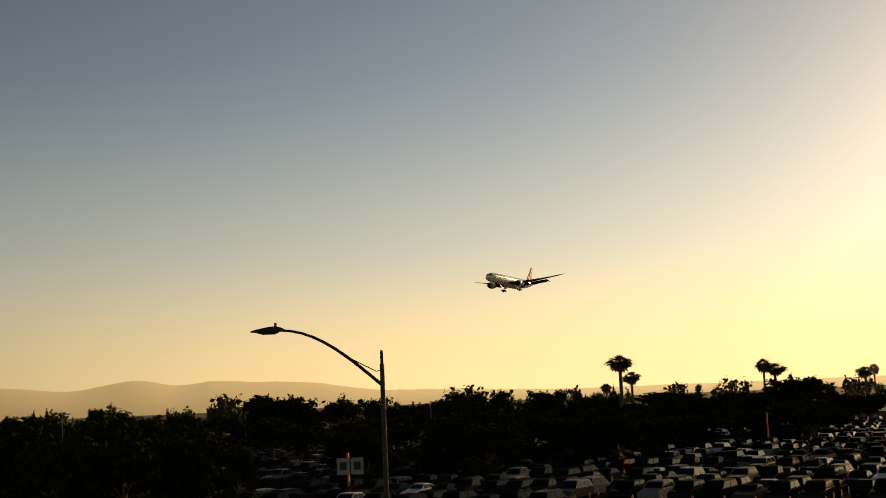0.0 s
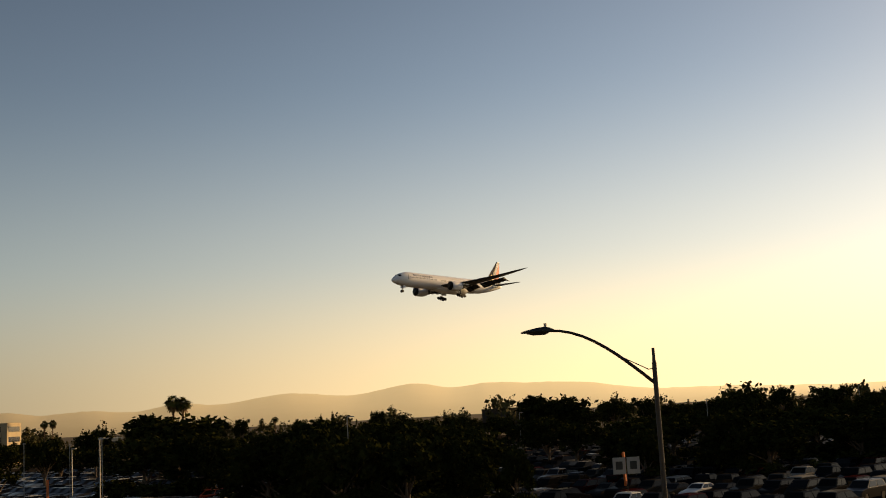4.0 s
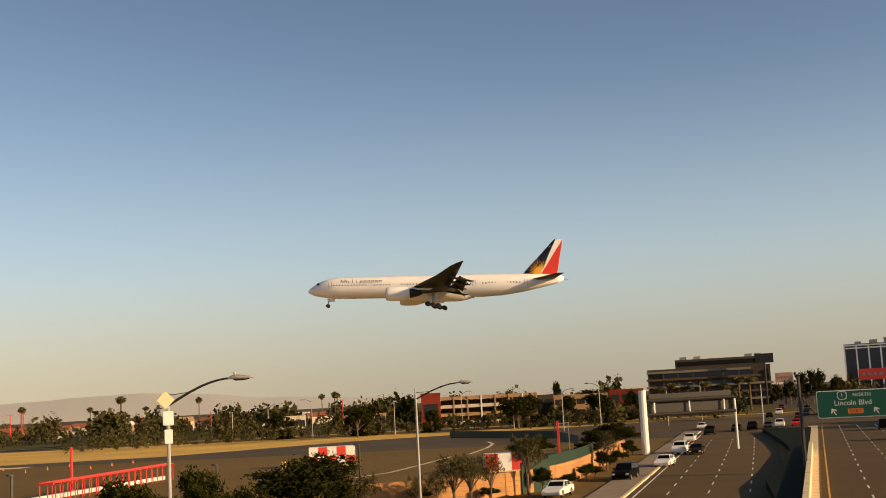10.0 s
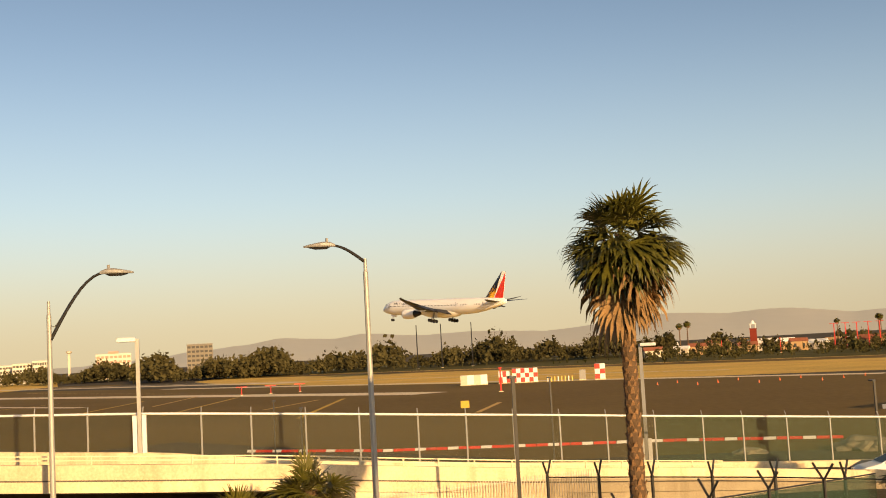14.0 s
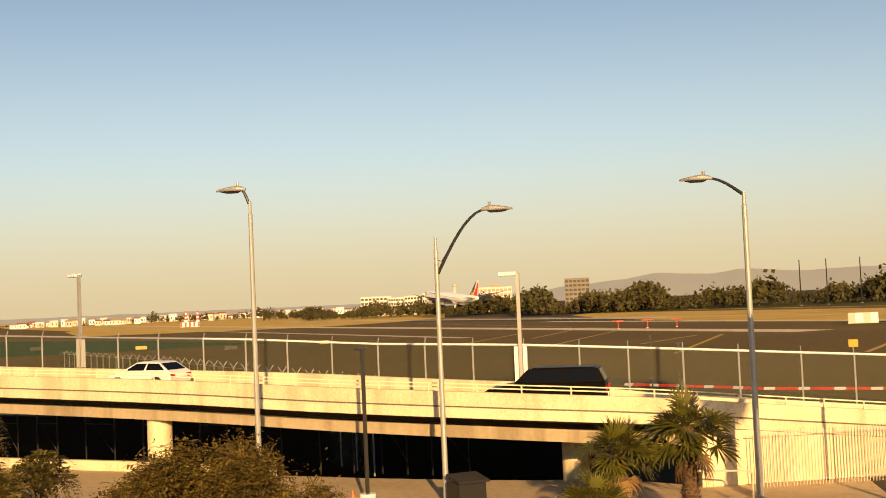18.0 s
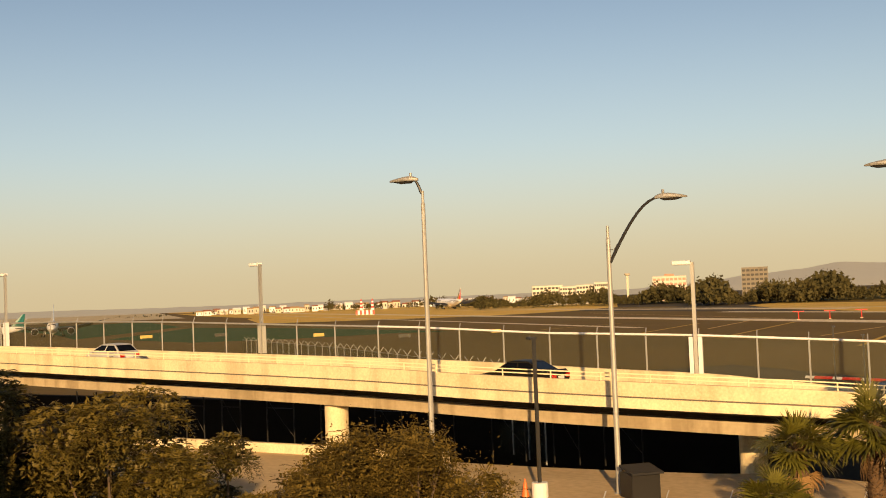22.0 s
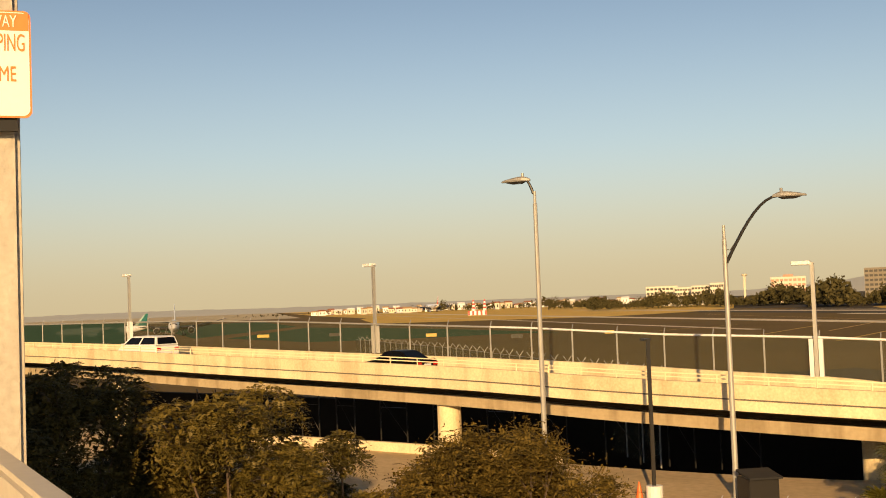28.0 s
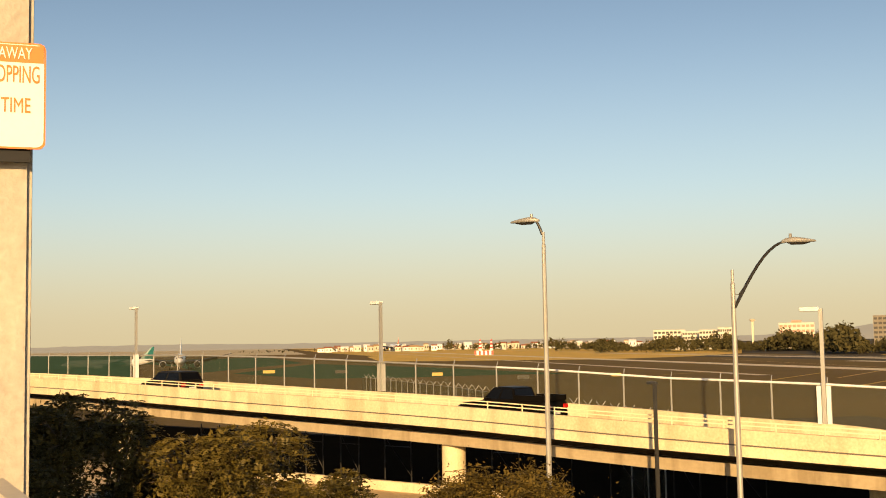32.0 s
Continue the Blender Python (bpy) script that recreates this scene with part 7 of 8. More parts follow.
for k in range(46):
    az = -43 + k * 0.62 + rng_h.uniform(-0.2, 0.2)
    d = rng_h.uniform(600, 690)
    house(az, d, rng_h.uniform(7, 13), rng_h.uniform(3.2, 5), rng_h.choice(("stucco", "tan", "tan", "cream")), rng_h.choice(("roofred", "roofred", "white", "tan")), "small stucco house with a pitched roof")
for k in range(60):
    az = -92 + k * 0.31 + rng_h.uniform(-0.1, 0.1)
    d = rng_h.uniform(1450, 1800)
    house(az, d, rng_h.uniform(6, 11), rng_h.uniform(4, 9), rng_h.choice(("stucco", "white", "cream")), rng_h.choice(("roofred", "white", "tan")), "pale house on the far hillside")
t = block("bell_tower", -38.4, 640, 3.6, 3.6, 12.0, "redwall", "red brick bell tower with a white belfry", parapet=0.3)
bm = bmesh.new()
for x, y in ((-1.5, 0.2), (1.1, 0.2), (-1.5, 3.0), (1.1, 3.0)):
    box(bm, x, y, 12.31, x + 0.4, y + 0.4, 14.4)
part("belfry", bm, M["white"], t)
bm = bmesh.new()
box(bm, -1.9, -0.1, 14.41, 1.9, 3.7, 14.8)
tube(bm, [(0, 1.8, 14.81), (0, 1.8, 15.7), (0, 1.8, 16.6)], [1.2, 0.9, 0.1], 8)
part("cap", bm, M["white"], t)
# ---- vehicles ----
CAR = {   # length, width, belt height, roof height, bonnet height, cabin base front and back, cabin top front and back, rear deck height
    "sedan": (4.75, 1.82, 0.95, 1.45, 0.88, 0.85, -1.75, 0.15, -1.05, 0.98),
    "suv": (4.85, 1.95, 1.12, 1.76, 1.08, 1.05, -2.36, 0.35, -2.05, 1.12),
    "big_suv": (5.6, 2.05, 1.25, 1.93, 1.2, 1.35, -2.75, 0.7, -2.45, 1.25),
    "hatch": (4.6, 1.85, 0.98, 1.50, 0.92, 1.1, -2.1, 0.15, -1.45, 1.0),
    "mini": (3.7, 1.66, 0.95, 1.48, 0.88, 1.15, -1.74, 0.1, -1.2, 0.98),
    "van": (5.0, 1.98, 1.15, 1.80, 1.0, 1.75, -2.44, 0.75, -2.25, 1.15),
    "pickup": (5.8, 2.02, 1.22, 1.92, 1.18, 1.2, -0.95, 0.55, -0.75, 1.22),
}


def car_meshes(kind):
    L, W, belt, roof, bon, cf, cb, tf, tb, deck = CAR[kind]
    h = W / 2
    x0, x1 = -L / 2, L / 2
    bm = bmesh.new()
    side = [(x0 + 0.05, 0.35), (x0, 0.6), (x0 + 0.06, deck - 0.1), (x0 + 0.2, deck), (cb, belt), (cf, belt), (x1 - 0.35, bon - 0.12), (x1 - 0.03, bon - 0.3), (x1, 0.55), (x1 - 0.08, 0.3)]
    for cx in (L * 0.31, -L * 0.30):
        side += [(cx + 0.41, 0.3), (cx + 0.36, 0.55), (cx + 0.18, 0.71), (cx - 0.18, 0.71), (cx - 0.36, 0.55), (cx - 0.41, 0.3)]
    rows = []
    for y, s, dz in ((-h, 0.96, -0.03), (-h * 0.93, 1.0, 0.0), (h * 0.93, 1.0, 0.0), (h, 0.96, -0.03)):
        rows.append([bm.verts.new((x * s, y, z + (dz if z > 0.7 else 0))) for x, z in side])
    for a, b in zip(rows, rows[1:]):
        for k in range(len(side)):
            j = (k + 1) % len(side)
            bm.faces.new((a[k], a[j], b[j], b[k]))
    bm.faces.new(rows[0][::-1])
    bm.faces.new(rows[-1])
    if kind == "pickup":
        box(bm, x0 + 0.1, -h * 0.97, belt, x0 + 0.2, h * 0.97, belt + 0.28)
        for s in (-1, 1):
            box(bm, x0 + 0.1, s * h * 0.93 - 0.05, belt, cb, s * h * 0.93 + 0.05, belt + 0.28)
    th = h * 0.78
    cab = [bm.verts.new(v) for v in ((cf, -h * 0.93, belt), (cb, -h * 0.93, belt), (cb, h * 0.93, belt), (cf, h * 0.93, belt), (tf, -th, roof - 0.06), (tb, -th, roof - 0.08), (tb, th, roof - 0.08), (tf, th, roof - 0.06), (tf - 0.25, -th * 0.8, roof), (tb + 0.2, -th * 0.8, roof - 0.02), (tb + 0.2, th * 0.8, roof - 0.02), (tf - 0.25, th * 0.8, roof))]
    for f in ((0, 1, 5, 4), (2, 3, 7, 6), (1, 2, 6, 5), (3, 0, 4, 7), (4, 5, 9, 8), (5, 6, 10, 9), (6, 7, 11, 10), (7, 4, 8, 11), (8, 9, 10, 11)):
        bm.faces.new([cab[i] for i in f])
    wins = []

    def pane(a, b, c, d, off, s0=0.06, s1=0.94, v0=0.1, v1=0.92):
        a, b, c, d = Vector(a), Vector(b), Vector(c), Vector(d)
        g = bmesh.new()
        n = (b - a).cross(d - a).normalized() * off

        def pt(u, v):
            return a.lerp(b, u).lerp(d.lerp(c, u), v) + n
        q = [pt(s0, v0), pt(s1, v0), pt(s1, v1), pt(s0, v1)]
        f0 = [g.verts.new(p) for p in q]
        f1 = [g.verts.new(p - n * 0.9) for p in q]
        g.faces.new(f0)
        for k in range(4):
            g.faces.new((f0[k], f1[k], f1[(k + 1) % 4], f0[(k + 1) % 4]))
        return g
    B = [v.co.copy() for v in cab]
    sharp = [e for e in bm.edges if len(e.link_faces) == 2 and e.calc_face_angle() > 0.35 and max(v.co.z for v in e.verts) > 0.75]
    bmesh.ops.bevel(bm, geom=sharp, offset=0.05, segments=2, affect='EDGES', clamp_overlap=True)
    for y in (0, 1):
        a, b, c, d = (B[0], B[1], B[5], B[4]) if y == 0 else (B[2], B[3], B[7], B[6])
        split = 0.5
        off = -0.012
        wins.append(("side_window", pane(a, a.lerp(b, split), d.lerp(c, split), d, off, 0.1, 0.95)))
        wins.append(("side_window", pane(a.lerp(b, split), b, c, d.lerp(c, split), off, 0.05, 0.88)))
    wins.append(("rear_window", pane(B[1], B[2], B[6], B[5], -0.012)))
    wins.append(("windscreen", pane(B[3], B[0], B[4], B[7], -0.012)))
    return bm, wins


def wheel_meshes(r=0.34, w=0.22):
    bm = bmesh.new()
    tube(bm, [(0, -w / 2, 0), (0, -w / 2 + 0.03, 0), (0, w / 2 - 0.03, 0), (0, w / 2, 0)], [r - 0.04, r, r, r - 0.04], 16)
    tyre = mesh_of("tyre", bm, M["black"])
    bm = bmesh.new()
    tube(bm, [(0, -w / 2 - 0.008, 0), (0, w / 2 + 0.008, 0)], r * 0.62, 12)
    return tyre, mesh_of("rim", bm, M["rim"])


TYRE, RIM = wheel_meshes()


def car(kind, paint_name, label, m, simple=False, group="", name=None, pane_m="glass"):
    L, W, belt, roof, bon, cf, cb, tf, tb, deck = CAR[kind]
    t = thing(name or {"sedan": "car", "suv": "suv", "big_suv": "suv", "van": "minivan", "mini": "car", "hatch": "car", "pickup": "pickup_truck"}[kind], label, "car" if kind != "pickup" else "truck", m, group)
    bm, wins = car_meshes(kind)
    part("body", bm, M[paint_name], t)
    if simple:
        g = bmesh.new()
        for nm, w in wins:
            me = bpy.data.meshes.new("pane")
            w.to_mesh(me)
            w.free()
            g.from_mesh(me)
            bpy.data.meshes.remove(me)
        part("glazing", g, M[pane_m], t)
    else:
        for nm, w in wins:
            part(nm, w, M["glass"], t)
        for s in (-1, 1):
            for nm, x, z, mt in (("headlamp", L / 2 - 0.07, bon - 0.36, "headlamp"), ("tail_lamp", -L / 2 + 0.03, deck - 0.28, "taillamp")):
                bm = bmesh.new()
                box(bm, x - 0.06, s * (W / 2 - 0.24) - 0.16, z - 0.1, x + 0.06, s * (W / 2 - 0.24) + 0.16, z + 0.1)
                part(nm, bm, M[mt], t)
            bm = bmesh.new()
            box(bm, cf - 0.5, s * (W / 2 + 0.1) - 0.09, belt - 0.02, cf - 0.35, s * (W / 2 + 0.1) + 0.09, belt + 0.14)
            part("mirror", bm, M[paint_name], t)
        bm = bmesh.new()
        box(bm, -L / 2 - 0.02, -0.27, 0.55, -L / 2 + 0.02, 0.27, 0.7)
        part("number_plate", bm, M["signwhite"], t)
    for x in (L * 0.31, -L * 0.30):
        for s in (-1, 1):
            wh = new("wheel", TYRE)
            wh.parent = t
            wh.matrix_basis = pose(x, s * (W / 2 - 0.1), 0.34)
            if not simple:
                rm = new("rim", RIM)
                rm.parent = wh
    return t


# parked cars: rows that run beside the boulevard
PARK = {k: car(k, "carmix", "parked car in the sunlit car park", pose(90 + 7 * i, -40, 0), True, "parked cars") for i, k in enumerate(("sedan", "suv", "van", "pickup"))}
# Copies with the car park's shade painted into paint and glass.
PARK_DARK = {k: car(k, "cargloom", "parked car with backlit shade in its paint", pose(90 + 7 * i, -50, 0), True, "parked cars", pane_m="darkpane") for i, k in enumerate(("sedan", "suv", "van", "pickup"))}
rng_c = random.Random(12)
UX, UY = Vector((math.cos(radians(5)), -math.sin(radians(5)), 0)), Vector((math.sin(radians(5)), math.cos(radians(5)), 0))
far_v, far_f, far_m, count = [], [], [], 0
GLOOMY = 0


def far_car(p, rz):
    """A low car in the joined mass of far parked cars: body, then glass house."""
    m = pose(p.x, p.y, 0.02, 0, 0, rz)
    L, W, H1, H2 = rng_c.choice(((4.7, 1.8, 0.95, 1.45), (4.8, 1.9, 1.1, 1.75), (5.1, 1.95, 1.15, 1.8)))
    for pts, mi in ((((-L / 2, 0.3), (-L / 2 - 0.05, H1 * 0.6), (-L / 2 + 0.1, H1 * 0.96), (-L * 0.42, H1), (L * 0.22, H1), (L / 2 - 0.4, H1 * 0.88), (L / 2 - 0.05, H1 * 0.7), (L / 2, H1 * 0.4), (L / 2 - 0.1, 0.3)), 0),
                    (((-L * 0.42, H1 * 0.97), (-L * 0.34, H2 - 0.07), (L * 0.08, H2 - 0.07), (L * 0.22, H1)), 1),
                    (((-L * 0.35, H2 - 0.12), (-L * 0.31, H2 - 0.03), (-L * 0.2, H2), (-L * 0.08, H2), (L * 0.02, H2 - 0.03), (L * 0.08, H2 - 0.1)), 0)):
        i0 = len(far_v)
        n = len(pts)
        for sg in (-1, 1):
            far_v.extend(tuple(m @ Vector((x, sg * W / 2 * (1 if z < H1 * 0.8 else 0.94 if z <= H1 else 0.74), z))) for x, z in pts)
        far_f.append(tuple(range(i0, i0 + n))[::-1])
        far_f.append(tuple(range(i0 + n, i0 + 2 * n)))
        far_m.extend([mi + GLOOMY] * 2)
        for k in range(n):
            far_f.append((i0 + k, i0 + (k + 1) % n, i0 + n + (k + 1) % n, i0 + n + k))
            far_m.append(mi + GLOOMY)


row = 0
x = 36.0
while x < 300:
    y = -60.0
    while y < 310:
        y += 2.75
        p = UX * x + UY * y
        az, d = math.degrees(math.atan2(p.x, p.y)), p.length
        if az < 13 or az > 89 or d < (96 if az > 58 else 105 if az > 28 else 72) or d > 290 or rng_c.random() < 0.16:
            continue
        if 36 < p.x < 62 and 126 < p.y < 168 and rng_c.random() < 0.8:
            continue
        if abs(az - 26.8) < 3.0 and 104 < d < 124:
            continue
        rz = -5 + (0 if row % 2 else 180) + rng_c.uniform(-2, 2)
        p = p + UX * rng_c.uniform(-0.3, 0.3)
        if d < 158 and count < 300:
            count += 1
            k = rng_c.choice(("sedan", "sedan", "suv", "suv", "van", "pickup"))
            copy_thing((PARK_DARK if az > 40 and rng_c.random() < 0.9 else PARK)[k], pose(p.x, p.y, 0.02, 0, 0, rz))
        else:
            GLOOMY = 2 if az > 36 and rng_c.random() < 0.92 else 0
            far_car(p, rz)
    row += 1
    x += 5.4 if row % 2 else 10.0
me = bpy.data.meshes.new("parked_cars")
me.from_pydata(far_v, [], far_f)
me.materials.append(M["carfar"])
me.materials.append(M["glass"])
me.materials.append(M["carfar_gloom"])
me.materials.append(M["darkpane"])
me.polygons.foreach_set("material_index", far_m)
tagged(new("parked_cars", me), "mass of parked cars filling the far car park", "cars", kind="stuff")
# yellow shuttle bus
bp = polar(26.7, 114)
t = thing("shuttle_bus", "yellow shuttle bus parked among the cars", "bus", pose(bp.x, bp.y, 0.02, 0, 0, -8))
bm = bmesh.new()
box(bm, -3.6, -1.1, 0.4, 3.6, 1.1, 2.9)
bmesh.ops.bevel(bm, geom=bm.edges[:], offset=0.18, segments=2, affect='EDGES')
part("body", bm, M["caryellow"], t)
for k in range(5):
    for s in (-1, 1):
        bm = bmesh.new()
        box(bm, -3.2 + k * 1.3, s * 1.11 - 0.01, 1.6, -2.1 + k * 1.3, s * 1.11 + 0.01, 2.4)
        part("window", bm, M["glass"], t)
for x_, s in ((-2.3, -1), (-2.3, 1), (2.3, -1), (2.3, 1)):
    wh = new("wheel", TYRE)
    wh.parent = t
    wh.matrix_basis = pose(x_, s * 0.98, 0.34)

MOVING = {
    "red_pickup": car("pickup", "carred", "bright red pickup truck driving over the bridge", pose(0, 0, 0)),
    "white_suv": car("hatch", "carwhite", "white hatchback driving over the bridge", pose(0, 0, 0)),
    "black_suv": car("big_suv", "carblack", "long black sport utility vehicle on the bridge", pose(0, 0, 0)),
    "silver_suv": car("mini", "carsilver", "small silver hatchback driving over the bridge", pose(0, 0, 0)),
    "dark_sedan": car("sedan", "cardark", "dark grey sedan driving over the bridge", pose(0, 0, 0)),
    "dark_sedan_b": car("sedan", "carblack", "black sedan driving over the bridge", pose(0, 0, 0)),
    "white_minivan": car("van", "carwhite", "white minivan driving over the bridge", pose(0, 0, 0)),
    "black_sedan": car("sedan", "carblack", "low black sedan driving over the bridge", pose(0, 0, 0)),
    "dark_van": car("suv", "cardark", "charcoal sport utility vehicle on the bridge", pose(0, 0, 0)),
    "black_pickup": car("pickup", "carblack", "black pickup truck driving over the bridge", pose(0, 0, 0)),
    "street_white": car("sedan", "carwhite", "white sedan driving down the side carriageway", pose(0, 0, 0)),
    "street_black": car("suv", "carblack", "black sport utility vehicle on the side carriageway", pose(0, 0, 0)),
    "street_white_b": car("sedan", "carwhite", "white hatchback beside the kerb lane", pose(0, 0, 0)),
    "street_dark": car("sedan", "cardark", "dark sedan following on the side carriageway", pose(0, 0, 0)),
    "street_pale": car("suv", "carwhite", "white vehicle on the side carriageway", pose(0, 0, 0)),
    "street_silver": car("suv", "carsilver", "silver vehicle driving up the boulevard", pose(0, 0, 0)),
    "street_suv": car("suv", "carwhite", "white vehicle driving up the boulevard", pose(0, 0, 0)),
}
for k, (x_, y_, rz, kind, col, lab) in enumerate(((29.4, 223, 85, "pickup", "carblack", "dark pickup waiting at the junction"), (4.0, 243, -95, "sedan", "cardark", "dark sedan queued at the junction"), (7.2, 246, -95, "suv", "carblack", "black vehicle queued at the junction"), (10.5, 250, -95, "sedan", "carmix", "car queued at the junction lights"), (13.0, 254, -95, "suv", "carmix", "car queued at the junction lights"), (16.5, 258, -95, "sedan", "carred", "red car queued at the junction lights"), (-4.5, 205, -94, "sedan", "carmix", "car on the side carriageway"), (-1.2, 232, -94, "suv", "cardark", "dark vehicle on the side carriageway"), (-3.0, 262, -94, "sedan", "carwhite", "white car far up the carriageway"), (20, 300, -95, "suv", "carmix", "car far up the boulevard"), (24, 330, -95, "sedan", "carmix", "car far up the boulevard"), (14, 322, -95, "sedan", "carblack", "dark car far up the boulevard"), (18, 350, -95, "suv", "carmix", "car far up the boulevard"), (28, 380, -95, "suv", "carmix", "car far up the boulevard"), (22, 410, -95, "suv", "carmix", "car far up the boulevard"), (30, 440, -95, "sedan", "carmix", "car far up the boulevard"))):
    car(kind, col, lab, pose(x_, y_, 0.03, 0, 0, rz), True)


# ---- aircraft ----
def jet(name, label, m, big=True, fin="gold"):
    """An airliner, nose along +x, its fuselage axis through the origin, 73.9 m long."""
    t = thing(name, label, "airplane", m)
    st = ((36.95, -0.9, 0.05, 0.05), (36.6, -0.87, 0.55, 0.5), (35.6, -0.72, 1.2, 1.15), (34.2, -0.48, 1.85, 1.8), (32.3, -0.22, 2.45, 2.42), (29.8, -0.04, 2.93, 2.92), (27, 0, 3.1, 3.1), (10, 0.05, 3.1, 3.15), (-14, 0.1, 3.1, 3.2), (-20, 0.28, 2.95, 3.0), (-26, 0.75, 2.4, 2.5), (-31, 1.25, 1.65, 1.85), (-35, 1.62, 0.8, 1.2), (-36.7, 1.75, 0.25, 0.6))
    n = 28
    bm = bmesh.new()
    rings = [[bm.verts.new((x, ry * math.cos(2 * math.pi * k / n), zc + rz * math.sin(2 * math.pi * k / n))) for k in range(n)] for x, zc, ry, rz in st]
    for a, b in zip(rings, rings[1:]):
        for k in range(n):
            bm.faces.new((a[k], a[(k + 1) % n], b[(k + 1) % n], b[k]))
    bm.faces.new(rings[0])
    bm.faces.new(rings[-1])
    fus = part("fuselage", bm, M["plane"], t, smooth=True)
    bm = bmesh.new()
    tube(bm, [(13, 0, -1.6), (10, 0, -1.7), (6, 0, -1.75), (-7, 0, -1.7), (-10, 0, -1.5), (-13.5, 0, -1.2)], [0.6, 1.9, 2.6, 2.6, 2.2, 0.5], 20)
    part("belly_fairing", bm, M["plane"], t, smooth=True)
    for s in (-1, 1):
        bm = bmesh.new()
        for k in range(66):
            x = 28.6 - k * 0.86
            if 9.5 < x < 12 or 17 < x < 19 or -14 < x < -11.5 or x < -25:
                continue
            zc, ry = (0.55, 3.065) if x > -16 else (0.7, 3.03 - (-16 - x) * 0.05)
            box(bm, x - 0.14, s * ry - 0.02, zc - 0.2, x + 0.14, s * ry + 0.02, zc + 0.2)
        part("window_row", bm, M["dark"], fus)
        if big:
            for k in range(11):
                bm = bmesh.new()
                a0 = radians(30)
                mm = pose(26.2 - k * 1.12, s * 3.12 * math.cos(a0), 3.12 * math.sin(a0), s * 30, 0, 0)
                low, top = (-0.66 if k in (5, 6) else -0.36), (0.74 if k in (0, 1, 3) else 0.38)
                box(bm, s * 0.28 - 0.09, -0.02, low, s * 0.28 + 0.09, 0.02, top, mm)
                if k not in (2, 3, 4):
                    box(bm, -s * 0.28 - 0.09, -0.02, -0.34, -s * 0.28 + 0.09, 0.02, 0.36, mm)
                    box(bm, -0.199, -0.02, 0.2, 0.199, 0.02, 0.36, mm)
                    if k in (5, 6, 9):
                        box(bm, -0.199, -0.02, -0.3, 0.199, 0.02, -0.16, mm)
                part("title_bar", bm, M["navy"], fus)
        for x in (29.6, 17.5, -12, -26.5):
            bm = bmesh.new()
            ry = 3.08 if x > -16 else 2.5
            box(bm, x - 0.45, s * ry - 0.05, -0.3 if x > -16 else 0.2, x - 0.40, s * ry + 0.03, 1.6)
            box(bm, x + 0.40, s * ry - 0.05, -0.3 if x > -16 else 0.2, x + 0.45, s * ry + 0.03, 1.6)
            part("door_seam", bm, M["wing"], fus)
        # cockpit windows
        bm = bmesh.new()
        vs = [bm.verts.new(v) for v in ((34.75, s * 0.1, 0.95), (34.3, s * 1.2, 0.75), (33.2, s * 2.05, 0.75), (33.0, s * 1.85, 1.35), (33.7, s * 1.05, 1.55), (33.95, s * 0.1, 1.62))]
        bm.faces.new(vs)
        part("cockpit_window", bm, M["glass"], fus)
        # wing: stations of y, leading x, trailing x, height, thickness
        ws = ((2.6, 9.5, -6.5, -1.5, 1.5), (10.5, 3.9, -6.4, -0.75, 0.95), (22, -4.6, -10.0, 1.3, 0.5), (29.6, -9.4, -12.3, 2.85, 0.28), (31.4, -11.3, -12.9, 3.4, 0.14), (32.4, -12.9, -13.4, 3.73, 0.05))
        bm = bmesh.new()
        rows = [[bm.verts.new((lx + (tx - lx) * f, s * y, z + th * q)) for f, q in ((0, 0), (0.15, 0.5), (0.45, 0.6), (1, 0.05), (0.45, -0.4), (0.15, -0.35))] for y, lx, tx, z, th in ws]
        for a, b in zip(rows, rows[1:]):
            for k in range(6):
                bm.faces.new((a[k], a[(k + 1) % 6], b[(k + 1) % 6], b[k]))
        bm.faces.new(rows[0])
        bm.faces.new(rows[-1])
        wing = part("wing", bm, M["wing"], t, "grey metal wing", smooth=True)
        for y0, y1, x0, x1, z0, z1 in ((3.2, 9.8, -6.4, -6.5, -1.45, -0.7), (11, 21.5, -6.9, -10.6, -0.55, 1.0)):
            bm = bmesh.new()
            vs = [bm.verts.new(v) for v in ((x0, s * y0, z0), (x1, s * y1, z1), (x1 - 2.2, s * y1, z1 - 1.1), (x0 - 3.0, s * y0, z0 - 1.6))]
            vs2 = [bm.verts.new(v.co + Vector((0.05, 0, -0.18))) for v in vs]
            bm.faces.new(vs)
            bm.faces.new(vs2[::-1])
            for k in range(4):
                bm.faces.new((vs[k], vs[(k + 1) % 4], vs2[(k + 1) % 4], vs2[k]))
            part("flap", bm, M["wing"], wing)
        for y, x in ((5.5, -7.5), (12.5, -8), (17.5, -9.8), (21.5, -11.2)):
            bm = bmesh.new()
            z = -1.9 + (y - 5.5) * 0.15
            tube(bm, [(x + 3, s * y, z), (x + 1, s * y, z - 0.25), (x - 2.2, s * y, z - 0.9), (x - 3.4, s * y, z - 1.0)], [0.12, 0.35, 0.28, 0.05], 8)
            part("track_fairing", bm, M["wing"], wing)
        # engine
        ey, ez = s * 9.7, -2.69
        bm = bmesh.new()
        tube(bm, [(10.95, ey, ez), (11.4, ey, ez), (11.54, ey, ez), (11.3, ey, ez), (10.2, ey, ez + 0.02), (7.2, ey, ez + 0.06), (4.9, ey, ez + 0.15)], [1.56, 1.62, 1.72, 1.84, 1.98, 1.96, 1.5], 28, cap=False)
        eng = part("engine", bm, M["plane"], t, "white engine nacelle", smooth=True)
        bm = bmesh.new()
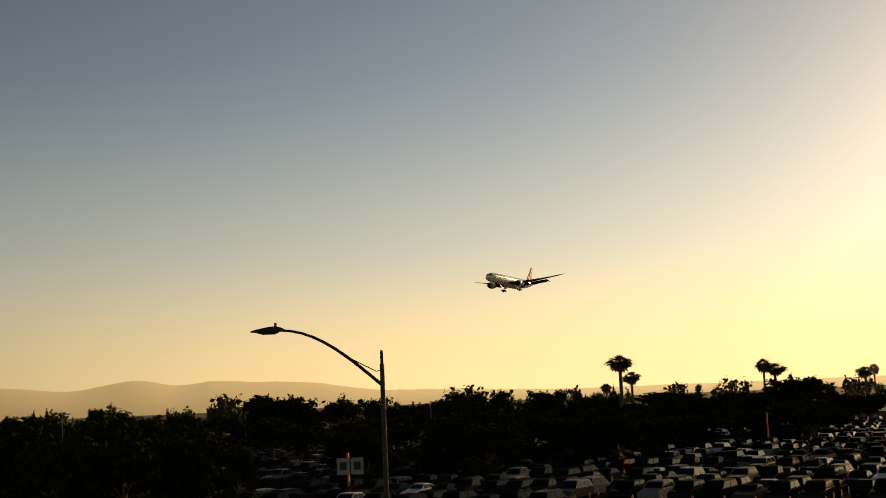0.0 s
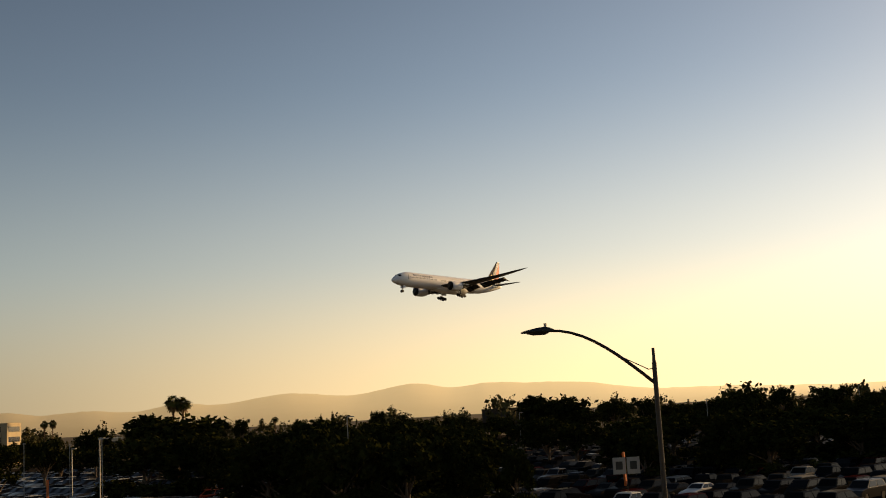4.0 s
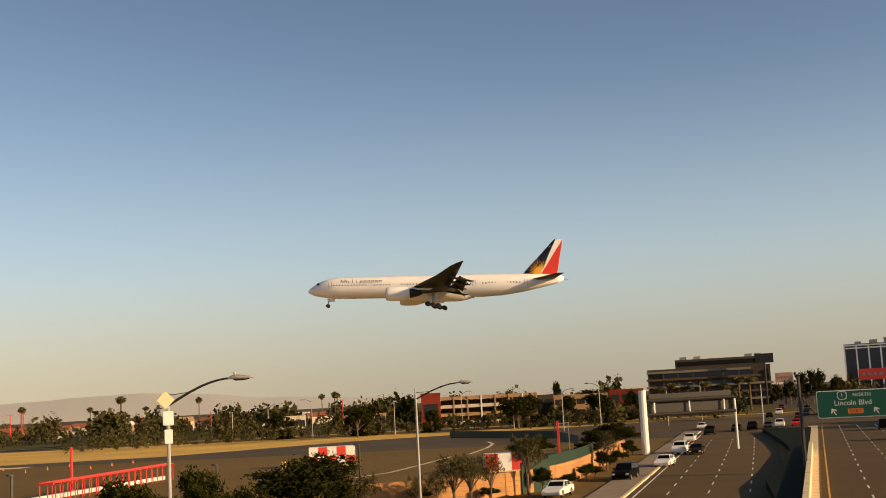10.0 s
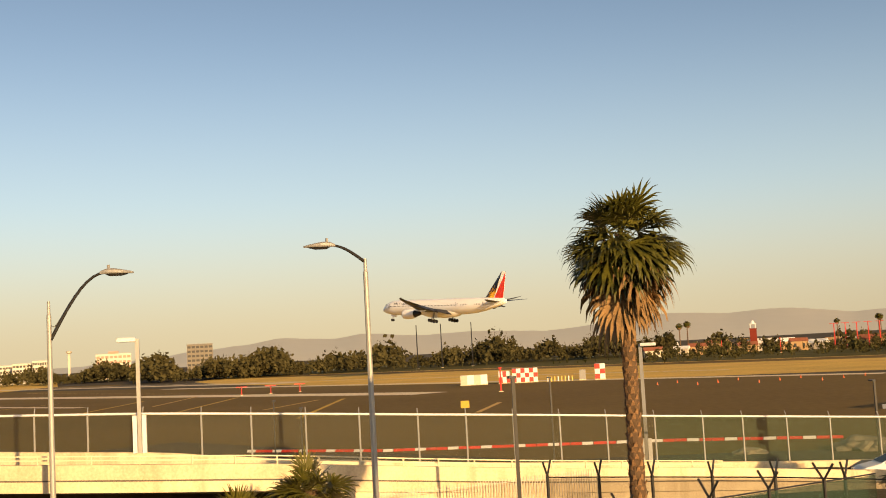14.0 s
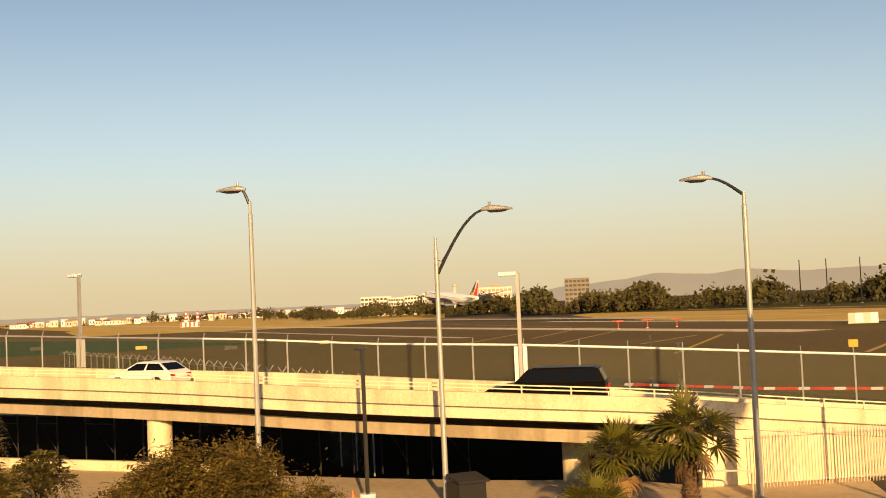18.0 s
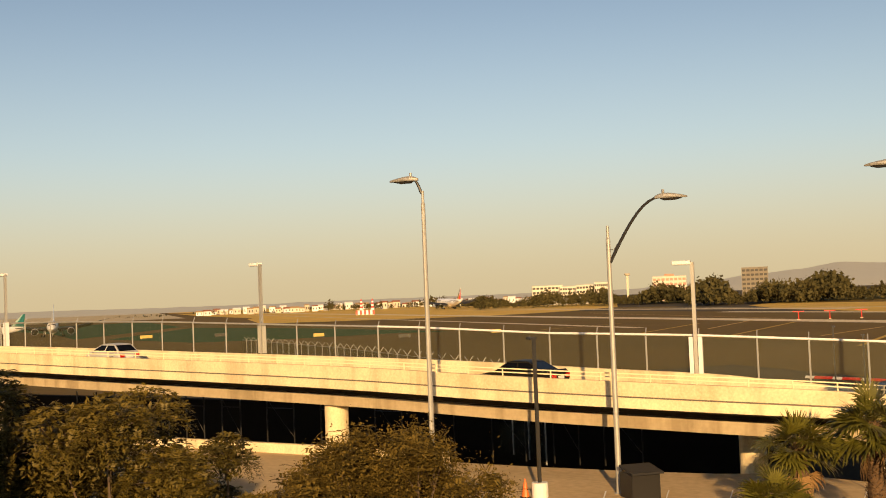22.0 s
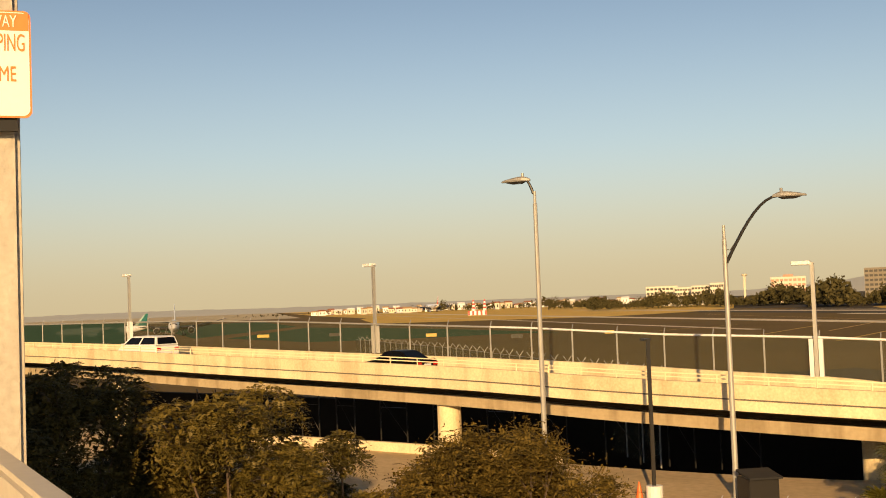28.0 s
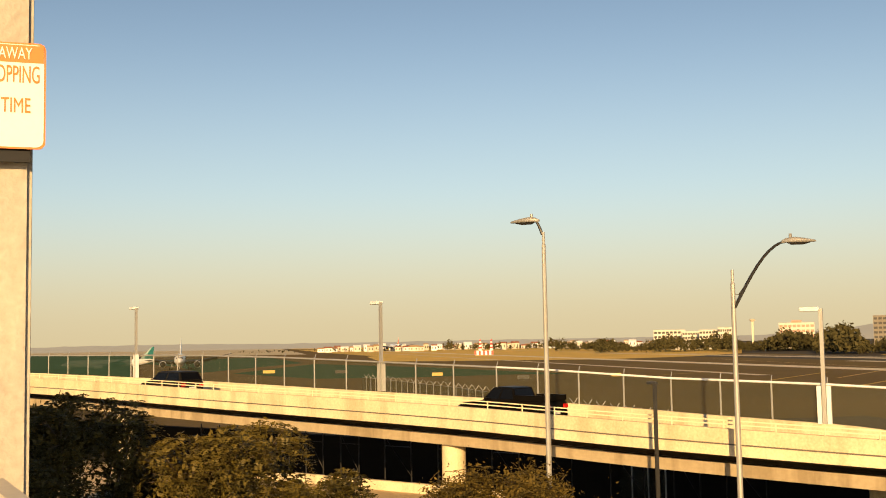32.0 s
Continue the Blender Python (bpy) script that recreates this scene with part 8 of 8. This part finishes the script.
        tube(bm, [(10.5, ey, ez), (10.4, ey, ez)], 1.58, 20)
        part("fan", bm, M["black"], eng)
        bm = bmesh.new()
        tube(bm, [(11.42, ey, ez), (11.56, ey, ez), (11.44, ey, ez)], [1.63, 1.73, 1.81], 28, cap=False)
        part("inlet_lip", bm, M["dark"], eng, "dark inlet lip", smooth=True)
        bm = bmesh.new()
        tube(bm, [(5.3, ey, ez + 0.12), (3.9, ey, ez + 0.2), (2.6, ey, ez + 0.25), (1.4, ey, ez + 0.3)], [1.46, 1.12, 0.9, 0.25], 18)
        part("exhaust", bm, M["dark"], eng)
        bm = bmesh.new()
        vs = [bm.verts.new((x, ey + q, z)) for q in (-0.25, 0.25) for x, z in ((9.0, ez + 1.8), (3.0, -0.75), (-1.5, -1.1), (-0.5, -1.75), (4.5, ez + 1.2))]
        bm.faces.new(vs[:5])
        bm.faces.new(vs[5:][::-1])
        for k in range(5):
            bm.faces.new((vs[k], vs[(k + 1) % 5], vs[5 + (k + 1) % 5], vs[5 + k]))
        part("pylon", bm, M["plane"], eng)
        # tailplane
        hs = ((1.0, -27.3, -34.2, 1.5, 0.6), (10.2, -34.9, -37.3, 2.25, 0.18), (10.75, -36.2, -37.6, 2.32, 0.06))
        bm = bmesh.new()
        rows = [[bm.verts.new((lx + (tx - lx) * f, s * y, z + th * q)) for f, q in ((0, 0), (0.3, 0.5), (1, 0), (0.3, -0.5))] for y, lx, tx, z, th in hs]
        for a, b in zip(rows, rows[1:]):
            for k in range(4):
                bm.faces.new((a[k], a[(k + 1) % 4], b[(k + 1) % 4], b[k]))
        bm.faces.new(rows[0])
        bm.faces.new(rows[-1])
        part("tailplane", bm, M["wing"], t, "grey metal tailplane")
        # main gear
        bm = bmesh.new()
        tube(bm, [(-0.6, s * 4.6, -2.0), (-0.7, s * 5.5, -5.45)], [0.3, 0.22], 8)
        gear = part("main_gear", bm, M["steel"], t)
        bm = bmesh.new()
        tube(bm, [(1.0, s * 5.5, -5.2), (-2.4, s * 5.5, -5.78)], 0.16, 6)
        part("bogie_beam", bm, M["dark"], gear)
        for i in range(3):
            for q in (-0.7, 0.7):
                bm = bmesh.new()
                c = Vector((0.74 - i * 1.45, s * 5.5 + q, -5.24 - i * 0.24))
                tube(bm, [c + Vector((0, -0.26, 0)), c + Vector((0, -0.2, 0)), c + Vector((0, 0.2, 0)), c + Vector((0, 0.26, 0))], [0.55, 0.68, 0.68, 0.55], 14)
                part("wheel", bm, M["black"], gear)
        bm = bmesh.new()
        box(bm, -2.2, s * 4.2 - 0.08, -4.3, 1.0, s * 4.2 + 0.08, -2.2)
        part("gear_door", bm, M["plane"], gear)
    bm = bmesh.new()
    tube(bm, [(30.6, 0, -2.6), (30.9, 0, -5.0)], [0.2, 0.14], 8)
    gear = part("nose_gear", bm, M["steel"], t)
    for q in (-0.35, 0.35):
        bm = bmesh.new()
        tube(bm, [(30.95, q - 0.2, -5.1), (30.95, q + 0.2, -5.1)], 0.54, 14)
        part("wheel", bm, M["black"], gear)
    for q in (-0.75, 0.68):
        bm = bmesh.new()
        box(bm, 29.2, q, -3.8, 31.0, q + 0.07, -2.6)
        part("gear_door", bm, M["plane"], gear)
    # fin
    fn = ((-24.6, -35.0, 2.6, 0.55), (-34.3, -36.56, 12.88, 0.16))
    bm = bmesh.new()
    rows = [[bm.verts.new((lx + (tx - lx) * f, th * q, z)) for f, q in ((0, 0), (0.3, 1), (1, 0.1), (1, -0.1), (0.3, -1))] for lx, tx, z, th in fn]
    for k in range(5):
        bm.faces.new((rows[0][k], rows[0][(k + 1) % 5], rows[1][(k + 1) % 5], rows[1][k]))
    bm.faces.new(rows[0])
    bm.faces.new(rows[1])
    finp = part("fin", bm, M["plane"] if fin != "teal" else M["teal"], t)

    def decal(nm, pts, material, lift):
        """A painted field on both sides of the fin."""
        for s in (-1, 1):
            g = bmesh.new()
            vs = []
            for x, z in pts:
                f = (z - 2.6) / 10.28
                lx, tx, th = -24.6 - 9.7 * f, -35.0 - 1.56 * f, 0.55 - 0.39 * f
                c = (lx - x) / (lx - tx)
                y = th * (c / 0.3 if c < 0.3 else 1 - (c - 0.3) / 0.7 * 0.9)
                vs.append(g.verts.new((x, s * (max(y, 0) + lift), z)))
            g.faces.new(vs)
            part(nm, g, M[material], finp)
    if fin == "gold":
        # fields are cut at the fin's thickest line, so that each lies flat on it
        def cutx(z):
            return -24.6 - 0.3 * 10.4 + (-34.98 + 27.72) * (z - 2.6) / 10.28

        decal("navy_field", ((-25.1, 2.9), (cutx(2.9), 2.9), (cutx(11.6), 11.6), (-34.5, 12.8), (-34.2, 12.75)), "navy", 0.03)
        decal("navy_field", ((cutx(2.9), 2.9), (-30.2, 2.9), (cutx(11.6), 11.6)), "navy", 0.03)
        decal("red_field", ((-30.4, 2.9), (-34.95, 2.9), (-36.5, 12.6)), "scarlet", 0.03)
        # half a sun with long and short rays
        cx, cz = -30.3, 2.9
        for k in range(13):
            a0, rr = radians(4 + k * 9.2), 4.5 - 0.9 * (k % 2) + 0.06 * k
            decal("sun_ray", tuple((cx + r * math.cos(a0 + radians(da)), cz + r * math.sin(a0 + radians(da))) for r, da in ((1.8, -5.0), (1.8, 5.0), (rr, 0))), "gold", 0.12)
        decal("sun_disc", ((cx, cz),) + tuple((cx + 2.1 * math.cos(radians(a)), cz + 2.1 * math.sin(radians(a))) for a in range(0, 116, 10)), "gold", 0.1)
    if fin == "red":
        decal("red_field", ((-29.0, 3.0), (-35.3, 3.0), (-36.6, 11.4), (-34.9, 11.4)), "scarlet", 0.03)
    return t


airliner = jet("airliner", "white long-haul airliner with a navy, gold and red tail", pose(0, 0, 200))
p = polar(-98.7, 520, 0)
jet("taxiing_jet", "white twin-engine jet facing the airfield fence", pose(p.x, p.y, 4.4, 0, 0, 8) @ Matrix.Diagonal((0.74, 0.74, 0.74, 1)), False, "white")
p = polar(-102.0, 520, 0)
jet("parked_jet", "white jet with a teal tail at the stands", pose(p.x, p.y, 3.4, 0, 0, -77) @ Matrix.Diagonal((0.52, 0.52, 0.52, 1)), False, "teal")
p = polar(-69.0, 900, 0)
jet("parked_jet", "small white jet with a red tail far across", pose(p.x, p.y, 2.6, 0, 0, 175) @ Matrix.Diagonal((0.38, 0.38, 0.38, 1)), False, "red")


# ---- what moves ----
def motions():
    def drive(name, rows):
        walk(MOVING[name], [(t, pose(x, y, z, 0, 0, rz)) for t, x, y, z, rz in rows])
    drive("red_pickup", ((0, -1.97, 72.87, 0.05, -179), (5.7, -1.97, 72.87, 0.05, -179), (11.5, -44.61, 38.6, 2.58, -99.6), (12.5, -47.02, 26.59, 3.85, -101.6), (13, -49.09, 20.65, 4.48, -122), (14, -57.33, 11.1, 5.1, -135.9), (31.6, -169.17, -100.67, 7.62, -135), (32, -169.17, -100.67, 7.62, -135),))
    drive("white_suv", ((0, 5.99, 74.87, 0.05, 179.3), (11.1, 5.99, 74.87, 0.05, 179.3), (13.5, -32.4, 67.76, 0.36, -148.3), (14.5, -43.75, 53.01, 1.3, -108.1), (15, -45.85, 43.41, 2.16, -99.5), (15.5, -47.17, 35.76, 2.9, -101.3), (17.5, -60.84, 10.48, 5.22, -135.5), (18, -66.65, 4.62, 5.49, -134.5), (18.5, -72.2, -1.01, 5.72, -134.8), (19, -78.16, -6.95, 5.97, -135.3), (20, -90.12, -18.78, 6.41, -135.1), (29.3, -162.9, -91.57, 7.57, -135), (32, -162.9, -91.57, 7.57, -135),))
    drive("black_suv", ((0, 14.02, 72.72, 0.06, 178.8), (11.6, 14.02, 72.72, 0.06, 178.8), (16.5, -43.44, 45.55, 1.95, -100.8), (17.5, -46.52, 29.15, 3.56, -101.4), (18, -48.92, 20.93, 4.46, -120.6), (18.5, -53.61, 14.95, 4.84, -131.6), (19, -59.12, 9.37, 5.2, -135.7), (19.5, -64.84, 3.61, 5.47, -134.5), (20, -70.71, -2.35, 5.71, -134.8), (20.5, -76.41, -8.03, 5.95, -135.3), (21, -82.33, -13.88, 6.2, -135.4), (22, -94.13, -25.61, 6.57, -135), (30.2, -156.45, -87.94, 7.53, -135), (32, -156.45, -87.94, 7.53, -135),))
    drive("silver_suv", ((0, 22, 73.56, 0.06, 178.8), (11.9, 22, 73.56, 0.06, 178.8), (18, -44.69, 44.25, 2.08, -99.9), (19, -47.51, 29.31, 3.56, -101.4), (19.5, -49.59, 21.78, 4.42, -118.2), (20, -54.34, 15.63, 4.83, -131.5), (20.5, -60.09, 9.82, 5.21, -135.6), (21, -66.22, 3.63, 5.5, -134.5), (21.5, -72.11, -2.34, 5.74, -134.8), (22, -78.22, -8.41, 6, -135.4), (22.5, -83.55, -13.67, 6.22, -135.3), (23, -88.92, -19, 6.4, -135.1), (24, -99.63, -29.7, 6.7, -135), (31.5, -150.34, -80.43, 7.47, -135), (32, -150.34, -80.43, 7.47, -135),))
    drive("dark_sedan", ((0, 30.02, 72.34, 0.06, 178.1), (11.2, 30.02, 72.34, 0.06, 178.1), (20, -45.11, 35.86, 2.85, -101.1), (21, -47.8, 23.64, 4.19, -107.1), (21.5, -50.97, 18.07, 4.65, -128.4), (22, -55.27, 13.15, 4.95, -134.1), (22.5, -60.71, 7.79, 5.28, -135), (23, -65.54, 2.9, 5.5, -134.5), (23.5, -71, -2.64, 5.72, -134.8), (24, -76.27, -7.89, 5.95, -135.3), (24.5, -81.83, -13.38, 6.18, -135.4), (25, -86.45, -17.95, 6.34, -135.2), (25.5, -91.67, -23.16, 6.5, -135), (26.5, -102.1, -33.59, 6.78, -135), (32, -152.68, -84.18, 7.49, -135),))
    drive("dark_sedan_b", ((0, 38.01, 72.05, 0.06, 177.8), (11.7, 38.01, 72.05, 0.06, 177.8), (21.5, -45.54, 33.75, 3.07, -101.9), (22.5, -48.48, 21.76, 4.38, -115.1), (23, -52.18, 16.59, 4.74, -130.2), (23.5, -57.37, 11.06, 5.1, -135.9), (24, -62.86, 5.62, 5.38, -134.6), (24.5, -67.67, 0.73, 5.59, -134.6), (25, -72.94, -4.59, 5.8, -135), (25.5, -77.71, -9.31, 6.01, -135.4), (26.5, -87.25, -18.75, 6.37, -135.2), (32, -133.3, -64.79, 7.29, -135),))
    drive("white_minivan", ((0, 45.99, 72.74, 0.01, 177.9), (11.8, 45.99, 72.74, 0.01, 177.9), (23, -45.98, 36.62, 2.74, -100.8), (24, -48.33, 25.37, 3.99, -105.3), (24.5, -50.75, 20.01, 4.52, -126.1), (25, -55, 14.89, 4.83, -132.4), (25.5, -60.06, 9.85, 5.16, -135.6), (27.5, -80.31, -10.48, 6.04, -135.4), (28, -84.84, -14.95, 6.22, -135.3), (28.5, -88.83, -18.91, 6.35, -135.1), (29, -92.91, -22.98, 6.47, -135), (29.5, -96.28, -26.34, 6.56, -135), (30.5, -103, -33.08, 6.73, -135), (32, -111.41, -41.49, 6.91, -135),))
    drive("black_sedan", ((0, 54, 71.47, 0.06, 178.1), (13.2, 54, 71.47, 0.06, 178.1), (26.5, -53.31, 15.28, 4.82, -131.3), (27.5, -61.83, 6.66, 5.34, -134.7), (28, -66.22, 2.21, 5.53, -134.5), (28.5, -70.78, -2.42, 5.72, -134.8), (29, -75.47, -7.1, 5.91, -135.3), (29.5, -79.97, -11.55, 6.1, -135.4), (30, -84.5, -16.02, 6.28, -135.3), (30.5, -88.57, -20.06, 6.41, -135.1), (31, -91.97, -23.46, 6.51, -135), (32, -98.09, -29.58, 6.68, -135),))
    drive("dark_van", ((0, 62, 71.2, 0.06, 178.1), (16.1, 62, 71.2, 0.06, 178.1), (27.5, -45.17, 35.57, 2.88, -101.2), (28.5, -47.95, 23.15, 4.23, -107.9), (29, -51.36, 17.59, 4.68, -129.1), (29.5, -56.32, 12.09, 5.03, -135.4), (30, -61.52, 6.98, 5.32, -134.7), (30.5, -66.61, 1.8, 5.55, -134.5), (31, -71.91, -3.56, 5.76, -134.9), (31.5, -76.8, -8.42, 5.97, -135.3), (32, -81.55, -13.11, 6.17, -135.4),))
    drive("black_pickup", ((0, 69.99, 70.94, 0.06, 178.1), (14.5, 69.99, 70.94, 0.06, 178.1), (29.5, -46.11, 31.1, 3.36, -102.2), (30.5, -48.95, 20.89, 4.46, -120.8), (31, -52.25, 16.52, 4.74, -130.2), (31.5, -56.11, 12.29, 5.01, -135.2), (32, -60.73, 7.77, 5.28, -135),))
    drive("street_white", ((0, 0.15, 213.83, 0.03, -98), (4, 0.15, 213.83, 0.03, -98), (7.5, -3.7, 173, 0.03, -98), (10.5, -7, 138, 0.03, -98), (12.5, -9.2, 114.67, 0.03, -98), (32, -9.2, 114.67, 0.03, -98),))
    drive("street_black", ((0, 0.88, 196.5, 0.03, -99), (4.5, 0.88, 196.5, 0.03, -99), (8, -6, 151, 0.03, -99), (11, -11.9, 112, 0.03, -99), (12.5, -14.85, 92.5, 0.03, -99), (32, -14.85, 92.5, 0.03, -99),))
    drive("street_white_b", ((0, -0.85, 149.56, 0.03, -99), (6, -0.85, 149.56, 0.03, -99), (9, -11.44, 118.43, 0.03, -99), (10.7, -17.44, 100.79, 0.03, -99), (11.2, -19.2, 95.6, 0.03, -99), (32, -19.2, 95.6, 0.03, -99),))
    drive("street_dark", ((0, -2.65, 230.5, 0.03, -95), (3, -2.65, 230.5, 0.03, -95), (7.5, -2.8, 190, 0.03, -95), (10.5, -2.9, 163, 0.03, -95), (12.5, -2.97, 145, 0.03, -95), (32, -2.97, 145, 0.03, -95),))
    drive("street_pale", ((0, -8, 213, 0.03, -95), (3, -8, 213, 0.03, -95), (7.5, -6.2, 186, 0.03, -95), (10.5, -5, 168, 0.03, -95), (12.5, -4.2, 156, 0.03, -95), (32, -4.2, 156, 0.03, -95),))
    drive("street_silver", ((0, 24.22, 121.14, 0.03, 85), (2, 24.22, 121.14, 0.03, 85), (7, 25.6, 162, 0.03, 85), (9.9, 26.4, 185.7, 0.03, 85), (12, 26.98, 202.86, 0.03, 85), (32, 26.98, 202.86, 0.03, 85),))
    drive("street_suv", ((0, 21, 66.5, 0.03, 85), (5.5, 21, 66.5, 0.03, 85), (9, 23.8, 98, 0.03, 85), (10, 24.6, 107, 0.03, 85), (12, 26.2, 125, 0.03, 85), (32, 26.2, 125, 0.03, 85),))
    def fly(rows):
        walk(airliner, [(t, pose(x, y, z, bank, -tilt, turn)) for t, x, y, z, turn, tilt, bank in rows])
    fly((
        (0, 686.7, 295.5, 83.4, 179.4, 1.2, 0.1), (2, 533.3, 305.3, 73.1, 179.8, 1.2, 0.7), (3.5, 421.5, 314.5, 66.2, 180.0, 1.4, 1.2), (5, 311.9, 322.6, 59.8, 180.1, 1.7, 1.6),
        (6, 237.0, 327.1, 54.6, 180.3, 2.3, 1.8), (7, 158.4, 326.4, 50.9, 180.6, 2.4, 1.9), (8, 81.4, 327.5, 47.4, 181.4, 2.6, 1.4), (9, 3.5, 326.0, 43.9, 182.3, 2.8, 0.7),
        (10, -74.8, 320.1, 41.2, 183.5, 2.9, -0.3), (11, -152.0, 313.1, 38.3, 184.9, 2.8, -0.4), (12, -226.0, 298.5, 34.6, 185.2, 2.8, -0.3), (13, -299.0, 288.0, 30.7, 185.0, 2.8, -0.2),
        (14, -373.0, 278.2, 26.8, 185.2, 2.8, 0.0), (15, -453.0, 269.6, 23.4, 186.9, 2.7, 0.2), (18, -708.0, 239.6, 12.8, 188.9, 4.8, 0.0), (19, -776.0, 224.0, 9.8, 188.5, 5.2, 0.4),
        (20, -868.0, 211.1, 6.5, 188.0, 3.9, 0.2), (21, -957.0, 200.4, 6.4, 187.8, 2.6, 0.0), (23, -1132.6, 171.4, 6.4, 187.9, 0.3, 0.0), (25, -1282.1, 143.3, 6.4, 188.1, 0.2, 0.0),
        (28, -1471.5, 97.6, 6.4, 188.2, 0.1, 0.0), (30, -1578.0, 72.2, 6.4, 188.4, 0.1, 0.0), (32, -1663.9, 46.6, 6.4, 188.5, 0.0, 0.0),
    ))


motions()
